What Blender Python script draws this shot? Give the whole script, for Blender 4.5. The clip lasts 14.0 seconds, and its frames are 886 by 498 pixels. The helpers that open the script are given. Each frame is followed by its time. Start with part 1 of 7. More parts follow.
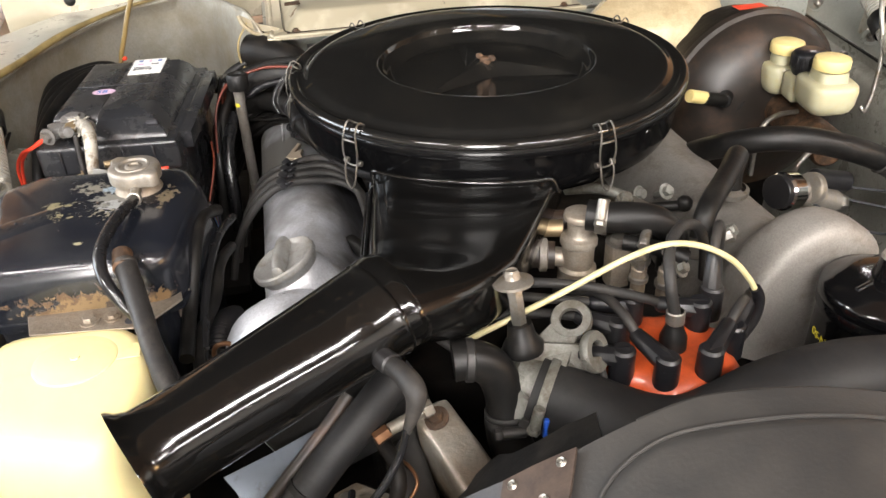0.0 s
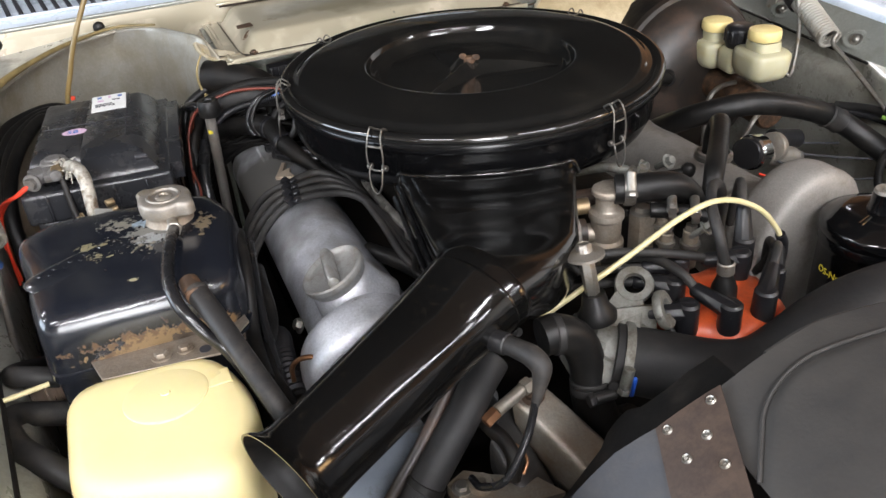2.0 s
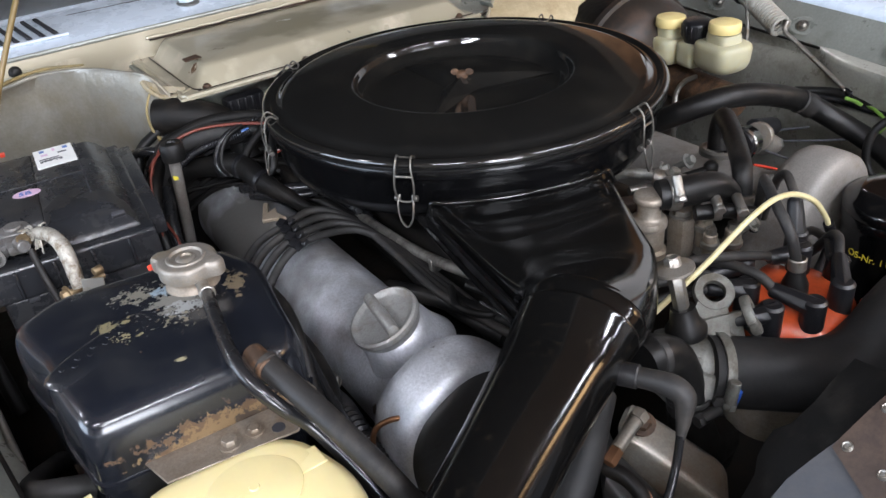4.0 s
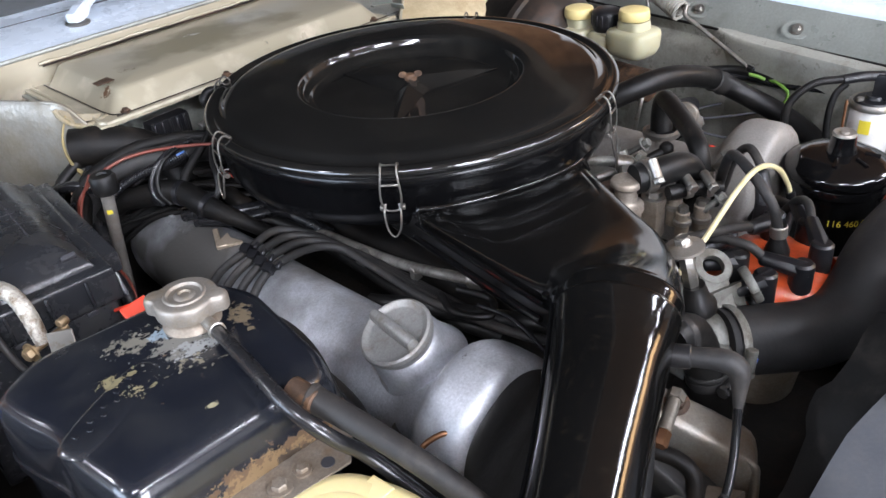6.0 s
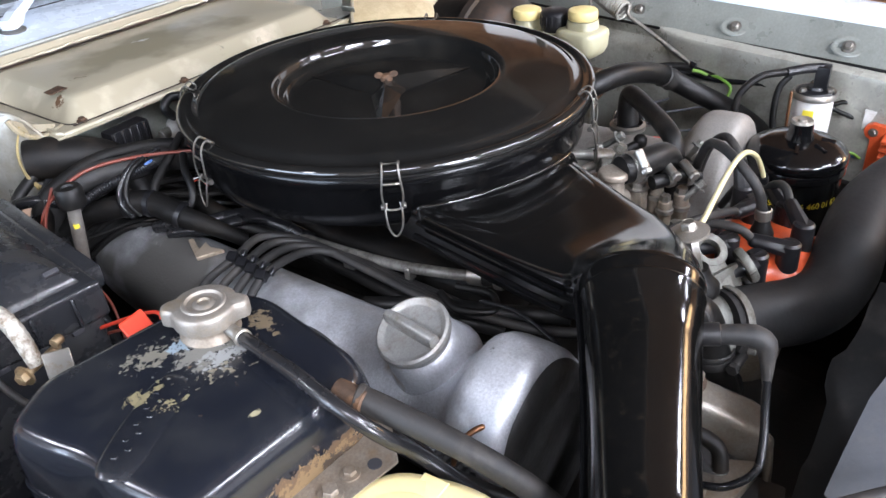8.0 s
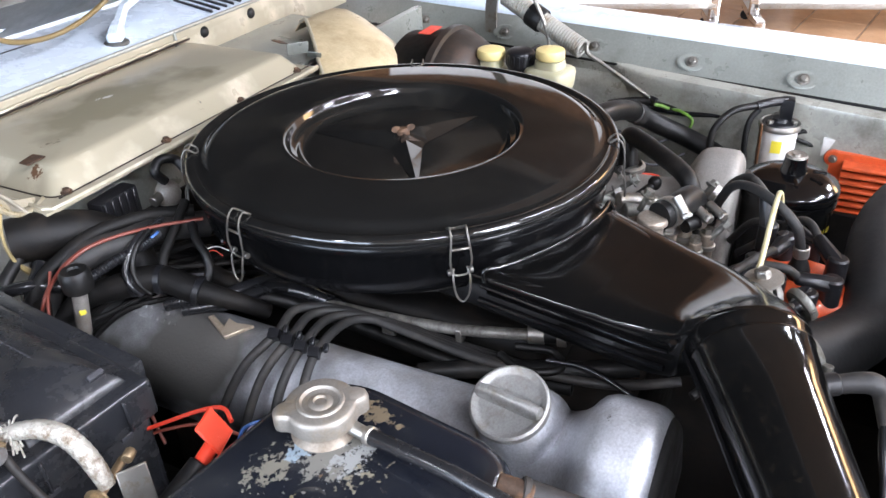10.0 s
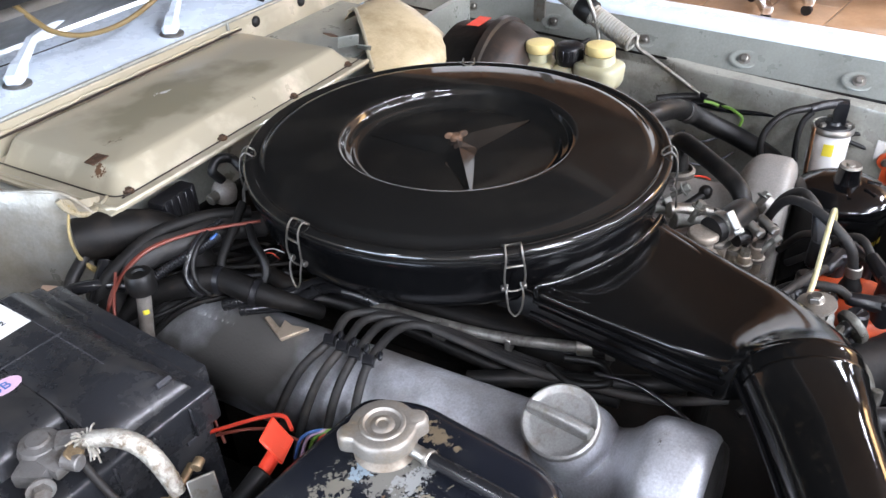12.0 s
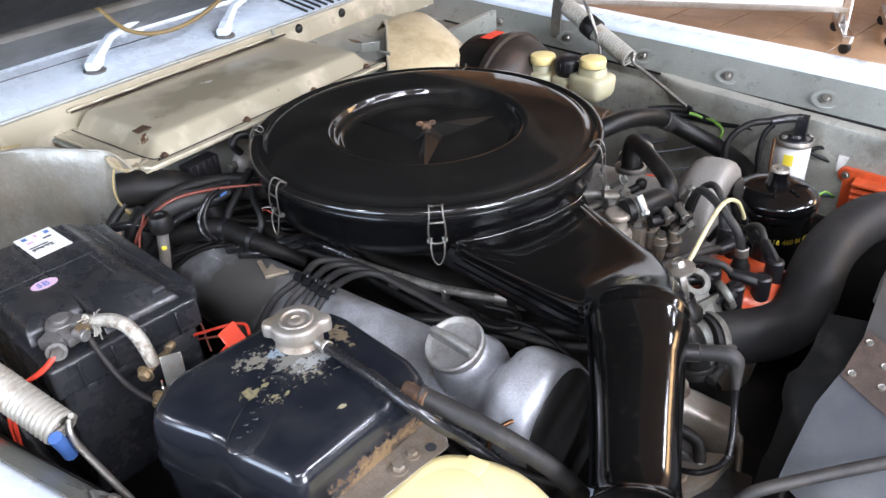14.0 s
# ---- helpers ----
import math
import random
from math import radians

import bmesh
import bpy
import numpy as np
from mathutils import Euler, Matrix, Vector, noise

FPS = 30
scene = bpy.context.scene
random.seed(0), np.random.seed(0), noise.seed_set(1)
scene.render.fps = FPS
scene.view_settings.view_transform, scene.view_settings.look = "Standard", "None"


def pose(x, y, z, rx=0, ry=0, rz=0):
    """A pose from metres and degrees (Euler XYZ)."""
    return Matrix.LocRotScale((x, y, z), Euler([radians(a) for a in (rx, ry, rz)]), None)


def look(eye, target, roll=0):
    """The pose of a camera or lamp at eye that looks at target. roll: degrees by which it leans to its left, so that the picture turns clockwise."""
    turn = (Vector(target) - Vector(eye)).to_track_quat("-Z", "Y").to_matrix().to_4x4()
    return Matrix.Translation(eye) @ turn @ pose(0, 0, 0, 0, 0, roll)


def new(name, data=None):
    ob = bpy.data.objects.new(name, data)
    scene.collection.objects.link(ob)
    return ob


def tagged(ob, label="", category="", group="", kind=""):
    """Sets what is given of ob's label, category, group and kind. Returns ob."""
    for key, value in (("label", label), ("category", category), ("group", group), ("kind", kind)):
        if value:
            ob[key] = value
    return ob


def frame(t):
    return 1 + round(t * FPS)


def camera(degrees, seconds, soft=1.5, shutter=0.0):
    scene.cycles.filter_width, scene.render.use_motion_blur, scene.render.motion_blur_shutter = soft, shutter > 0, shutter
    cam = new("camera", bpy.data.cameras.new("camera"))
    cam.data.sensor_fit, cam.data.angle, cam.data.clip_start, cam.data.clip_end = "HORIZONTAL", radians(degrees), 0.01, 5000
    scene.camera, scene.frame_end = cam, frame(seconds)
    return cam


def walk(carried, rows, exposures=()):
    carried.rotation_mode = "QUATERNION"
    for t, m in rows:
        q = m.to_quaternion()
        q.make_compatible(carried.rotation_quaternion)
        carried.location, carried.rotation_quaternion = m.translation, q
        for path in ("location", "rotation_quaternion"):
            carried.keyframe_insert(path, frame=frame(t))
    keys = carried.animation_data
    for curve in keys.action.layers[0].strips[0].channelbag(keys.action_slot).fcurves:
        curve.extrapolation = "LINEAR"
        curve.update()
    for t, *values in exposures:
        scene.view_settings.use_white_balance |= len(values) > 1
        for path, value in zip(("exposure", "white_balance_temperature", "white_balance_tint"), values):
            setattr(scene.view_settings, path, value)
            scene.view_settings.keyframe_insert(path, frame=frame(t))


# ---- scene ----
cam = camera(59.0, 14.0)
PATH = [
    (0, (0.053, 0.001, 1.185), (0.105, 1.684, 0.105), -2.5),
    (0.5, (0.006, -0.003, 1.189), (0.161, 1.676, 0.114), -2.8),
    (1, (-0.035, -0.007, 1.191), (0.209, 1.664, 0.12), -3.3),
    (1.5, (-0.067, -0.01, 1.189), (0.242, 1.655, 0.125), -3.8),
    (2, (-0.095, -0.004, 1.186), (0.266, 1.652, 0.125), -4.6),
    (2.5, (-0.121, 0.011, 1.183), (0.288, 1.66, 0.127), -5.1),
    (3, (-0.153, 0.039, 1.179), (0.322, 1.673, 0.128), -5.4),
    (5.5, (-0.282, 0.157, 1.185), (0.623, 1.582, 0.111), -5.9),
    (6, (-0.299, 0.167, 1.183), (0.654, 1.558, 0.107), -5.9),
    (6.5, (-0.313, 0.175, 1.181), (0.674, 1.541, 0.105), -5.7),
    (7, (-0.325, 0.181, 1.179), (0.692, 1.525, 0.103), -5.5),
    (9.5, (-0.421, 0.321, 1.195), (0.914, 1.371, 0.14), -2.6),
    (10, (-0.433, 0.36, 1.205), (0.934, 1.379, 0.16), -2.5),
    (10.5, (-0.438, 0.386, 1.213), (0.934, 1.403, 0.172), -2.5),
    (11, (-0.438, 0.4, 1.224), (0.915, 1.427, 0.167), -2.4),
    (11.5, (-0.435, 0.399, 1.233), (0.884, 1.44, 0.149), -2.5),
    (12, (-0.435, 0.381, 1.246), (0.846, 1.437, 0.13), -2.6),
    (12.5, (-0.438, 0.352, 1.254), (0.816, 1.431, 0.13), -2.7),
    (13, (-0.441, 0.304, 1.265), (0.779, 1.425, 0.145), -2.8),
    (13.5, (-0.446, 0.241, 1.274), (0.735, 1.421, 0.174), -3.1),
    (14, (-0.457, 0.16, 1.277), (0.684, 1.411, 0.212), -3.2),
]
# the film's camera darkens a little and turns its white balance cooler on the way
EXPOSURES = [(0.0, 0.52, 6600, 12), (1.0, 0.35, 6440, 12), (2.0, 0.08, 6110, 12), (3.0, -0.10, 5810, 12), (5.5, 0.17, 5750, 14), (6.5, 0.34, 5650, 14), (9.5, 0.62, 5650, 14), (14.0, 0.43, 5650, 14)]
walk(cam, [(t, look(eye, target, roll)) for t, eye, target, roll in PATH], EXPOSURES)

# ---------------------------------------------------------------- world and light
world = bpy.data.worlds.new("world")
scene.world = world
world.use_nodes = True
wn = world.node_tree
sky = wn.nodes.new("ShaderNodeTexSky")
sky.sky_type, sky.sun_disc = "NISHITA", False
sky.sun_elevation, sky.sun_rotation = radians(35), radians(200)
wn.links.new(sky.outputs[0], wn.nodes["Background"].inputs[0])
wn.nodes["Background"].inputs[1].default_value = 0.08
scene.view_settings.exposure = 0.0

# the car stands turned a little against the axes of the place
CAR = pose(0.135, 0.83, 0, 0, 0, 9)


def area(name, size_x, size_y, watts, eye, target, colour=(1, 1, 1)):
    data = bpy.data.lights.new(name, "AREA")
    data.shape, data.size, data.size_y, data.energy, data.color = "RECTANGLE", size_x, size_y, watts, colour
    lamp = new(name, data)
    lamp.matrix_world = look(eye, target)
    return lamp


WARM, COOL, AMBER = (1.0, 0.975, 0.945), (0.84, 0.93, 1.0), (1.0, 0.62, 0.26)
LAMPS = []
for lx, ly, watts in ((-1.7, -1.5, 75), (-0.2, -2.6, 90), (1.3, -1.7, 80), (-3.4, 0.6, 60), (3.4, -2.6, 50), (-3.2, 2.6, 60), (-1.2, 3.8, 60), (1.8, 3.9, 60), (3.0, -3.8, 75), (4.4, -1.6, 70), (-0.9, -3.6, 120)):
    LAMPS.append((lx, ly))
    area("ceiling_lamp", 1.2, 0.28, watts, (lx, ly, 3.14), (lx, ly, 0), WARM)
area("window_light", 1.7, 1.9, 250, (-0.6, -4.85, 1.75), (-0.6, 0, 1.4), WARM)
area("window_light", 3.4, 1.9, 200, (-4.85, 0.6, 1.75), (0, 0.6, 1.2), COOL)
area("wall_lamp", 1.3, 0.6, 30, (4.9, -1.9, 2.2), (0, 0.4, 0.9), AMBER)


# ---------------------------------------------------------------- materials
def material(name, colour, rough=0.5, metal=0.0, coat=0.0, spots=None, spot_scale=30.0, spot_edge=(0.55, 0.7), spot_rough=None,
             grain=0.0, grain_scale=400.0, bump=0.0, bump_scale=60.0, wide=0.12, wide_scale=6.0, rough_var=0.1, vary=0.0, sheen=0.0, gloss=0.5, patches=()):
    """Base colour with wide and fine variation, stains of a second colour, relief and uneven gloss."""
    m = bpy.data.materials.new(name)
    m.use_nodes = True
    n, l = m.node_tree.nodes, m.node_tree.links
    b = n["Principled BSDF"]
    co = n.new("ShaderNodeTexCoord").outputs["Object"]

    def noise_at(scale, detail=4.0, rough_=0.6, offset=0.0):
        t = n.new("ShaderNodeTexNoise")
        t.inputs["Scale"].default_value, t.inputs["Detail"].default_value, t.inputs["Roughness"].default_value = scale, detail, rough_
        mp = n.new("ShaderNodeMapping")
        mp.inputs["Location"].default_value = (offset, offset * 0.7, offset * 1.3)
        l.new(co, mp.inputs["Vector"])
        l.new(mp.outputs[0], t.inputs["Vector"])
        return t.outputs["Fac"]

    def span(fac, a, b_, lo, hi):
        r = n.new("ShaderNodeMapRange")
        r.inputs["From Min"].default_value, r.inputs["From Max"].default_value = a, b_
        r.inputs["To Min"].default_value, r.inputs["To Max"].default_value = lo, hi
        l.new(fac, r.inputs["Value"])
        return r.outputs[0]

    def blend(fac, a, b_, kind="MIX"):
        x = n.new("ShaderNodeMix")
        x.data_type, x.blend_type = "RGBA", kind
        for sock, v in ((x.inputs["Factor"], fac), (x.inputs["A"], a), (x.inputs["B"], b_)):
            if isinstance(v, (int, float)):
                sock.default_value = v
            elif isinstance(v, tuple):
                sock.default_value = (*v, 1)
            else:
                l.new(v, sock)
        return x.outputs["Result"]

    dark = tuple(c * (1 - 2.2 * wide) for c in colour)
    light = tuple(min(1, c * (1 + 1.6 * wide)) for c in colour)
    out = blend(span(noise_at(wide_scale, 5), 0.3, 0.7, 0, 1), dark, light)
    if grain:
        out = blend(span(noise_at(grain_scale, 3, 0.6, 3.1), 0.3, 0.7, 0, grain), out, tuple(c * 0.35 for c in colour))
    if vary:
        info = n.new("ShaderNodeObjectInfo").outputs["Random"]
        out = blend(span(info, 0, 1, 0, vary), out, tuple(c * 0.4 for c in colour))
    r = span(noise_at(28, 4, 0.7, 7.7), 0.3, 0.75, max(0.02, rough - rough_var), min(1, rough + rough_var))
    if spots:
        f = span(noise_at(spot_scale, 7, 0.72, 5.3), spot_edge[0], spot_edge[1], 0, 1)
        out = blend(f, out, spots)
        if spot_rough is not None:
            x = n.new("ShaderNodeMix")
            l.new(f, x.inputs[0])
            l.new(r, x.inputs[2])
            x.inputs[3].default_value = spot_rough
            r = x.outputs[0]
    for centre, reach, tint, patch_rough, fine, hold, *jag in patches:
        jag = jag[0] if jag else 1.0
        sub = n.new("ShaderNodeVectorMath")
        sub.operation = "SUBTRACT"
        l.new(co, sub.inputs[0])
        sub.inputs[1].default_value = centre
        div = n.new("ShaderNodeVectorMath")
        div.operation = "DIVIDE"
        l.new(sub.outputs[0], div.inputs[0])
        div.inputs[1].default_value = reach
        ln = n.new("ShaderNodeVectorMath")
        ln.operation = "LENGTH"
        l.new(div.outputs[0], ln.inputs[0])
        near = span(ln.outputs["Value"], 0, 1.6, 1.0, -0.6)
        ragged = n.new("ShaderNodeMath")
        ragged.operation = "ADD"
        l.new(near, ragged.inputs[0])
        l.new(span(noise_at(fine, 6 if fine > 35 else 3, 0.7 if fine > 35 else 0.5, centre[0] * 9 + 2), 0.25, 0.75, -jag, jag), ragged.inputs[1])
        f = span(ragged.outputs[0], hold, hold + (0.12 if fine > 35 else 0.8 * jag), 0, 1)
        out = blend(f, out, tint)
        x = n.new("ShaderNodeMix")
        l.new(f, x.inputs[0])
        l.new(r, x.inputs[2])
        x.inputs[3].default_value = patch_rough
        r = x.outputs[0]
    l.new(out, b.inputs["Base Color"])
    l.new(r, b.inputs["Roughness"])
    b.inputs["Metallic"].default_value = metal
    b.inputs["Specular IOR Level"].default_value = gloss
    b.inputs["Coat Weight"].default_value = coat
    b.inputs["Coat Roughness"].default_value = 0.06
    if sheen:
        b.inputs["Subsurface Weight"].default_value = sheen
        b.inputs["Subsurface Radius"].default_value = (0.02, 0.016, 0.008)
    if bump:
        bp = n.new("ShaderNodeBump")
        bp.inputs["Strength"].default_value, bp.inputs["Distance"].default_value = bump, 0.002
        l.new(noise_at(bump_scale, 5, 0.6, 1.7), bp.inputs["Height"])
        l.new(bp.outputs[0], b.inputs["Normal"])
    return m


GLOSS_BLACK = material("gloss_black_enamel", (0.003, 0.003, 0.0033), 0.14, coat=0.15, spots=(0.042, 0.036, 0.028), spot_scale=24, spot_edge=(0.64, 0.92), spot_rough=0.35, bump=0.010, bump_scale=25, rough_var=0.05)
SNOUT_BLACK = material("worn_snout_enamel", (0.0032, 0.0031, 0.0030), 0.11, coat=0.12, spots=(0.026, 0.020, 0.013), spot_scale=150, spot_edge=(0.56, 0.95), spot_rough=0.35, bump=0.05, bump_scale=90, rough_var=0.06)
DUCT_BLACK = material("satin_duct_enamel", (0.0036, 0.0035, 0.0034), 0.13, coat=0.10, spots=(0.012, 0.010, 0.007), spot_scale=22, spot_edge=(0.58, 0.92), spot_rough=0.28, bump=0.02, bump_scale=40, rough_var=0.05)
BOWL_BLACK = material("oily_bowl_enamel", (0.0025, 0.0025, 0.0027), 0.17, gloss=0.22, spots=(0.022, 0.019, 0.015), spot_scale=24, spot_edge=(0.60, 0.86), spot_rough=0.5, bump=0.02, bump_scale=25, rough_var=0.06)
PIPE_STEEL = material("oily_steel_pipe", (0.20, 0.19, 0.17), 0.45, metal=0.4, spots=(0.035, 0.028, 0.02), spot_scale=60, spot_edge=(0.45, 0.7), spot_rough=0.6, bump=0.15, bump_scale=250)
LID_BLACK = material("dusty_lid_enamel", (0.0075, 0.0073, 0.0069), 0.075, coat=0.2, spots=(0.026, 0.0235, 0.019), spot_scale=9, spot_edge=(0.48, 0.88), spot_rough=0.22, bump=0.006, bump_scale=18, rough_var=0.03)
TANK_PAINT = material("tank_enamel", (0.0085, 0.0098, 0.0140), 0.19, coat=0.15, spots=(0.027, 0.028, 0.029), spot_scale=14, spot_edge=(0.46, 0.85), spot_rough=0.34, bump=0.10, bump_scale=22, rough_var=0.07,
                      patches=(((-0.212, 0.616, 0.864), (0.028, 0.020, 0.05), (0.125, 0.12, 0.105), 0.85, 150, 0.28), ((-0.236, 0.638, 0.864), (0.022, 0.014, 0.05), (0.13, 0.12, 0.095), 0.85, 170, 0.40), ((-0.206, 0.602, 0.864), (0.026, 0.014, 0.05), (0.22, 0.225, 0.22), 0.8, 140, 0.48), ((-0.220, 0.634, 0.864), (0.013, 0.010, 0.05), (0.20, 0.25, 0.29), 0.8, 130, 0.45),
                               ((-0.257, 0.606, 0.864), (0.018, 0.008, 0.03), (0.165, 0.14, 0.072), 0.85, 110, 0.42), ((-0.250, 0.586, 0.864), (0.012, 0.008, 0.03), (0.17, 0.145, 0.078), 0.85, 150, 0.50), ((-0.221, 0.543, 0.864), (0.004, 0.003, 0.03), (0.26, 0.23, 0.14), 0.8, 120, 0.30),
                               ((-0.168, 0.618, 0.864), (0.011, 0.028, 0.03), (0.12, 0.092, 0.055), 0.85, 120, 0.45), ((-0.215, 0.590, 0.864), (0.050, 0.028, 0.03), (0.16, 0.142, 0.10), 0.85, 210, 0.96),
                               ((-0.205, 0.510, 0.822), (0.060, 0.022, 0.016), (0.085, 0.050, 0.024), 0.85, 70, 0.10), ((-0.205, 0.510, 0.822), (0.055, 0.022, 0.014), (0.15, 0.098, 0.044), 0.85, 190, 0.30), ((-0.185, 0.512, 0.820), (0.040, 0.020, 0.008), (0.035, 0.022, 0.012), 0.7, 90, 0.50), ((-0.158, 0.530, 0.822), (0.014, 0.040, 0.016), (0.16, 0.095, 0.04), 0.85, 110, 0.50)))
# the first patch is a broad darker tone over the near cover's rear
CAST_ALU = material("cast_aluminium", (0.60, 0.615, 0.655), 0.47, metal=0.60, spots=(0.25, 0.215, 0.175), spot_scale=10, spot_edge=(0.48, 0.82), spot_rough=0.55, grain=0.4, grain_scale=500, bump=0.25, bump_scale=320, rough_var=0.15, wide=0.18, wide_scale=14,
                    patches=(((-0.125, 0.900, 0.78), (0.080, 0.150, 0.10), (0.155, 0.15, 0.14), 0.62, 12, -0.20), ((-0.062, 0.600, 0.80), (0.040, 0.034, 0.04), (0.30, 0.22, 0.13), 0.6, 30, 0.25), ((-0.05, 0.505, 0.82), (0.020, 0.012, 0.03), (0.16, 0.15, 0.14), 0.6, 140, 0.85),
                             ((-0.11, 0.620, 0.78), (0.020, 0.050, 0.03), (0.62, 0.60, 0.56), 0.6, 120, 0.80)))
# oily alloy, dark enough to hold the shade of the near cover's front
OILY_SHADED_ALU = material("oily_shaded_alloy", (0.050, 0.049, 0.048), 0.40, metal=0.55, spots=(0.025, 0.022, 0.02), spot_scale=18, spot_edge=(0.4, 0.8), spot_rough=0.6, bump=0.2, bump_scale=220)
CHALKY_ALU = material("chalky_aluminium", (0.255, 0.238, 0.217), 0.55, metal=0.25, spots=(0.13, 0.10, 0.07), spot_scale=20, spot_edge=(0.50, 0.78), spot_rough=0.75, grain=0.4, grain_scale=600, bump=0.3, bump_scale=260, wide=0.16)
TIN = material("torn_tin", (0.62, 0.52, 0.40), 0.35, metal=0.6, spots=(0.26, 0.18, 0.09), spot_scale=90, spot_edge=(0.5, 0.75), bump=0.2, bump_scale=200)
DIRTY_ALU = material("dirty_aluminium", (0.34, 0.30, 0.25), 0.42, metal=0.55, patches=(((0.060, 0.435, 0.765), (0.030, 0.055, 0.03), (0.24, 0.135, 0.055), 0.4, 30, 0.0),), spots=(0.17, 0.115, 0.065), spot_scale=26, spot_edge=(0.40, 0.85), spot_rough=0.6, grain=0.4, grain_scale=500, bump=0.3, bump_scale=200)
BLUE_STEEL = material("bluish_steel", (0.27, 0.31, 0.37), 0.36, metal=0.6, spots=(0.12, 0.11, 0.10), spot_scale=40, spot_edge=(0.5, 0.75), spot_rough=0.6, bump=0.1, bump_scale=200)
GREY_CAST = material("grey_front_casting", (0.27, 0.25, 0.215), 0.42, metal=0.55, spots=(0.16, 0.105, 0.055), spot_scale=22, spot_edge=(0.40, 0.76), spot_rough=0.6, grain=0.4, grain_scale=500, bump=0.3, bump_scale=200)
ZINC = material("zinc_plate", (0.33, 0.315, 0.285), 0.42, metal=0.9, spots=(0.20, 0.15, 0.09), spot_scale=90, spot_edge=(0.52, 0.75), spot_rough=0.6, bump=0.15, bump_scale=300)
OIL_CAP = material("oil_cap_alloy", (0.42, 0.42, 0.41), 0.42, metal=0.55, spots=(0.22, 0.20, 0.16), spot_scale=60, spot_edge=(0.48, 0.75), spot_rough=0.6, grain=0.4, grain_scale=600, bump=0.3, bump_scale=250, wide=0.16)
CAP_STEEL = material("cap_steel", (0.30, 0.275, 0.24), 0.48, metal=0.6, spots=(0.24, 0.18, 0.10), spot_scale=50, spot_edge=(0.5, 0.8), spot_rough=0.6, grain=0.3, grain_scale=600, bump=0.15, bump_scale=250)
RUST = material("rusty_steel", (0.06, 0.036, 0.022), 0.65, metal=0.25, spots=(0.14, 0.075, 0.038), spot_scale=70, spot_edge=(0.45, 0.65), grain=0.5, bump=0.5, bump_scale=180)
BROWN_DRUM = material("brown_black_drum", (0.02, 0.016, 0.013), 0.42, spots=(0.085, 0.046, 0.028), spot_scale=22, spot_edge=(0.47, 0.85), spot_rough=0.7, bump=0.12, bump_scale=90)
# the first patch tones the plenum cover's flat top darker than its slopes
BODY = material("champagne_paint", (0.56, 0.50, 0.385), 0.30, metal=0.15, coat=0.2, spots=(0.24, 0.21, 0.15), spot_scale=7, spot_edge=(0.50, 0.80), spot_rough=0.55, grain=0.2, grain_scale=350, bump=0.06, bump_scale=60, wide=0.10,
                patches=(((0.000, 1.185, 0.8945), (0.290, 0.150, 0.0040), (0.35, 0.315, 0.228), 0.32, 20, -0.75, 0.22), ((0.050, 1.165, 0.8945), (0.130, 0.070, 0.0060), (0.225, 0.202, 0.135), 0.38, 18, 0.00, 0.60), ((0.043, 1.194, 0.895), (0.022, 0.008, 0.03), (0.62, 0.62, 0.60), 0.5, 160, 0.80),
                         ((0.100, 1.100, 0.893), (0.012, 0.022, 0.03), (0.13, 0.12, 0.10), 0.6, 150, 0.80), ((-0.106, 1.098, 0.89), (0.014, 0.012, 0.02), (0.10, 0.05, 0.02), 0.8, 90, 0.35), ((-0.068, 1.128, 0.895), (0.016, 0.008, 0.02), (0.15, 0.12, 0.08), 0.7, 120, 0.62),
                         ((0.290, 1.160, 0.88), (0.020, 0.020, 0.02), (0.20, 0.10, 0.03), 0.8, 90, 0.45)))
WHEELHOUSE = material("wheelhouse_paint", (0.29, 0.277, 0.24), 0.36, metal=0.35, coat=0.1, spots=(0.17, 0.14, 0.085), spot_scale=9, spot_edge=(0.48, 0.76), spot_rough=0.6, grain=0.25, grain_scale=300, bump=0.55, bump_scale=75, wide=0.10)
INNER_WING = material("inner_wing_paint", (0.40, 0.395, 0.345), 0.32, coat=0.15, metal=0.2, spots=(0.09, 0.08, 0.055), spot_scale=11, spot_edge=(0.5, 0.8), spot_rough=0.7, grain=0.25, grain_scale=300, bump=0.10, bump_scale=60)
BODY_DARK = material("wing_rail_paint", (0.275, 0.285, 0.255), 0.34, metal=0.2, coat=0.1, spots=(0.15, 0.14, 0.11), spot_scale=11, spot_edge=(0.55, 0.85), spot_rough=0.7, grain=0.25, grain_scale=300, bump=0.08, bump_scale=60)
CREAM_PANEL = material("cream_panel", (0.56, 0.46, 0.285), 0.34, metal=0.1, spots=(0.25, 0.175, 0.085), spot_scale=10, spot_edge=(0.46, 0.76), spot_rough=0.6, grain=0.2, bump=0.06)
SILVER = material("silver_paint", (0.67, 0.75, 0.85), 0.28, metal=0.0, coat=0.6, wide=0.02, rough_var=0.04)
RUBBER = material("black_rubber", (0.007, 0.0068, 0.0066), 0.45, spots=(0.026, 0.023, 0.020), spot_scale=35, spot_edge=(0.5, 0.8), grain=0.2, bump=0.12, bump_scale=220, vary=0.35, gloss=0.3)
HOSE_GREY = material("dusty_hose", (0.022, 0.021, 0.0205), 0.55, spots=(0.060, 0.052, 0.044), spot_scale=30, spot_edge=(0.48, 0.8), grain=0.25, bump=0.15, bump_scale=200, gloss=0.3)
RADIATOR_RUBBER = material("radiator_hose_rubber", (0.012, 0.0118, 0.0122), 0.6, spots=(0.026, 0.024, 0.022), spot_scale=18, spot_edge=(0.48, 0.85), grain=0.2, bump=0.15, bump_scale=200, gloss=0.3)
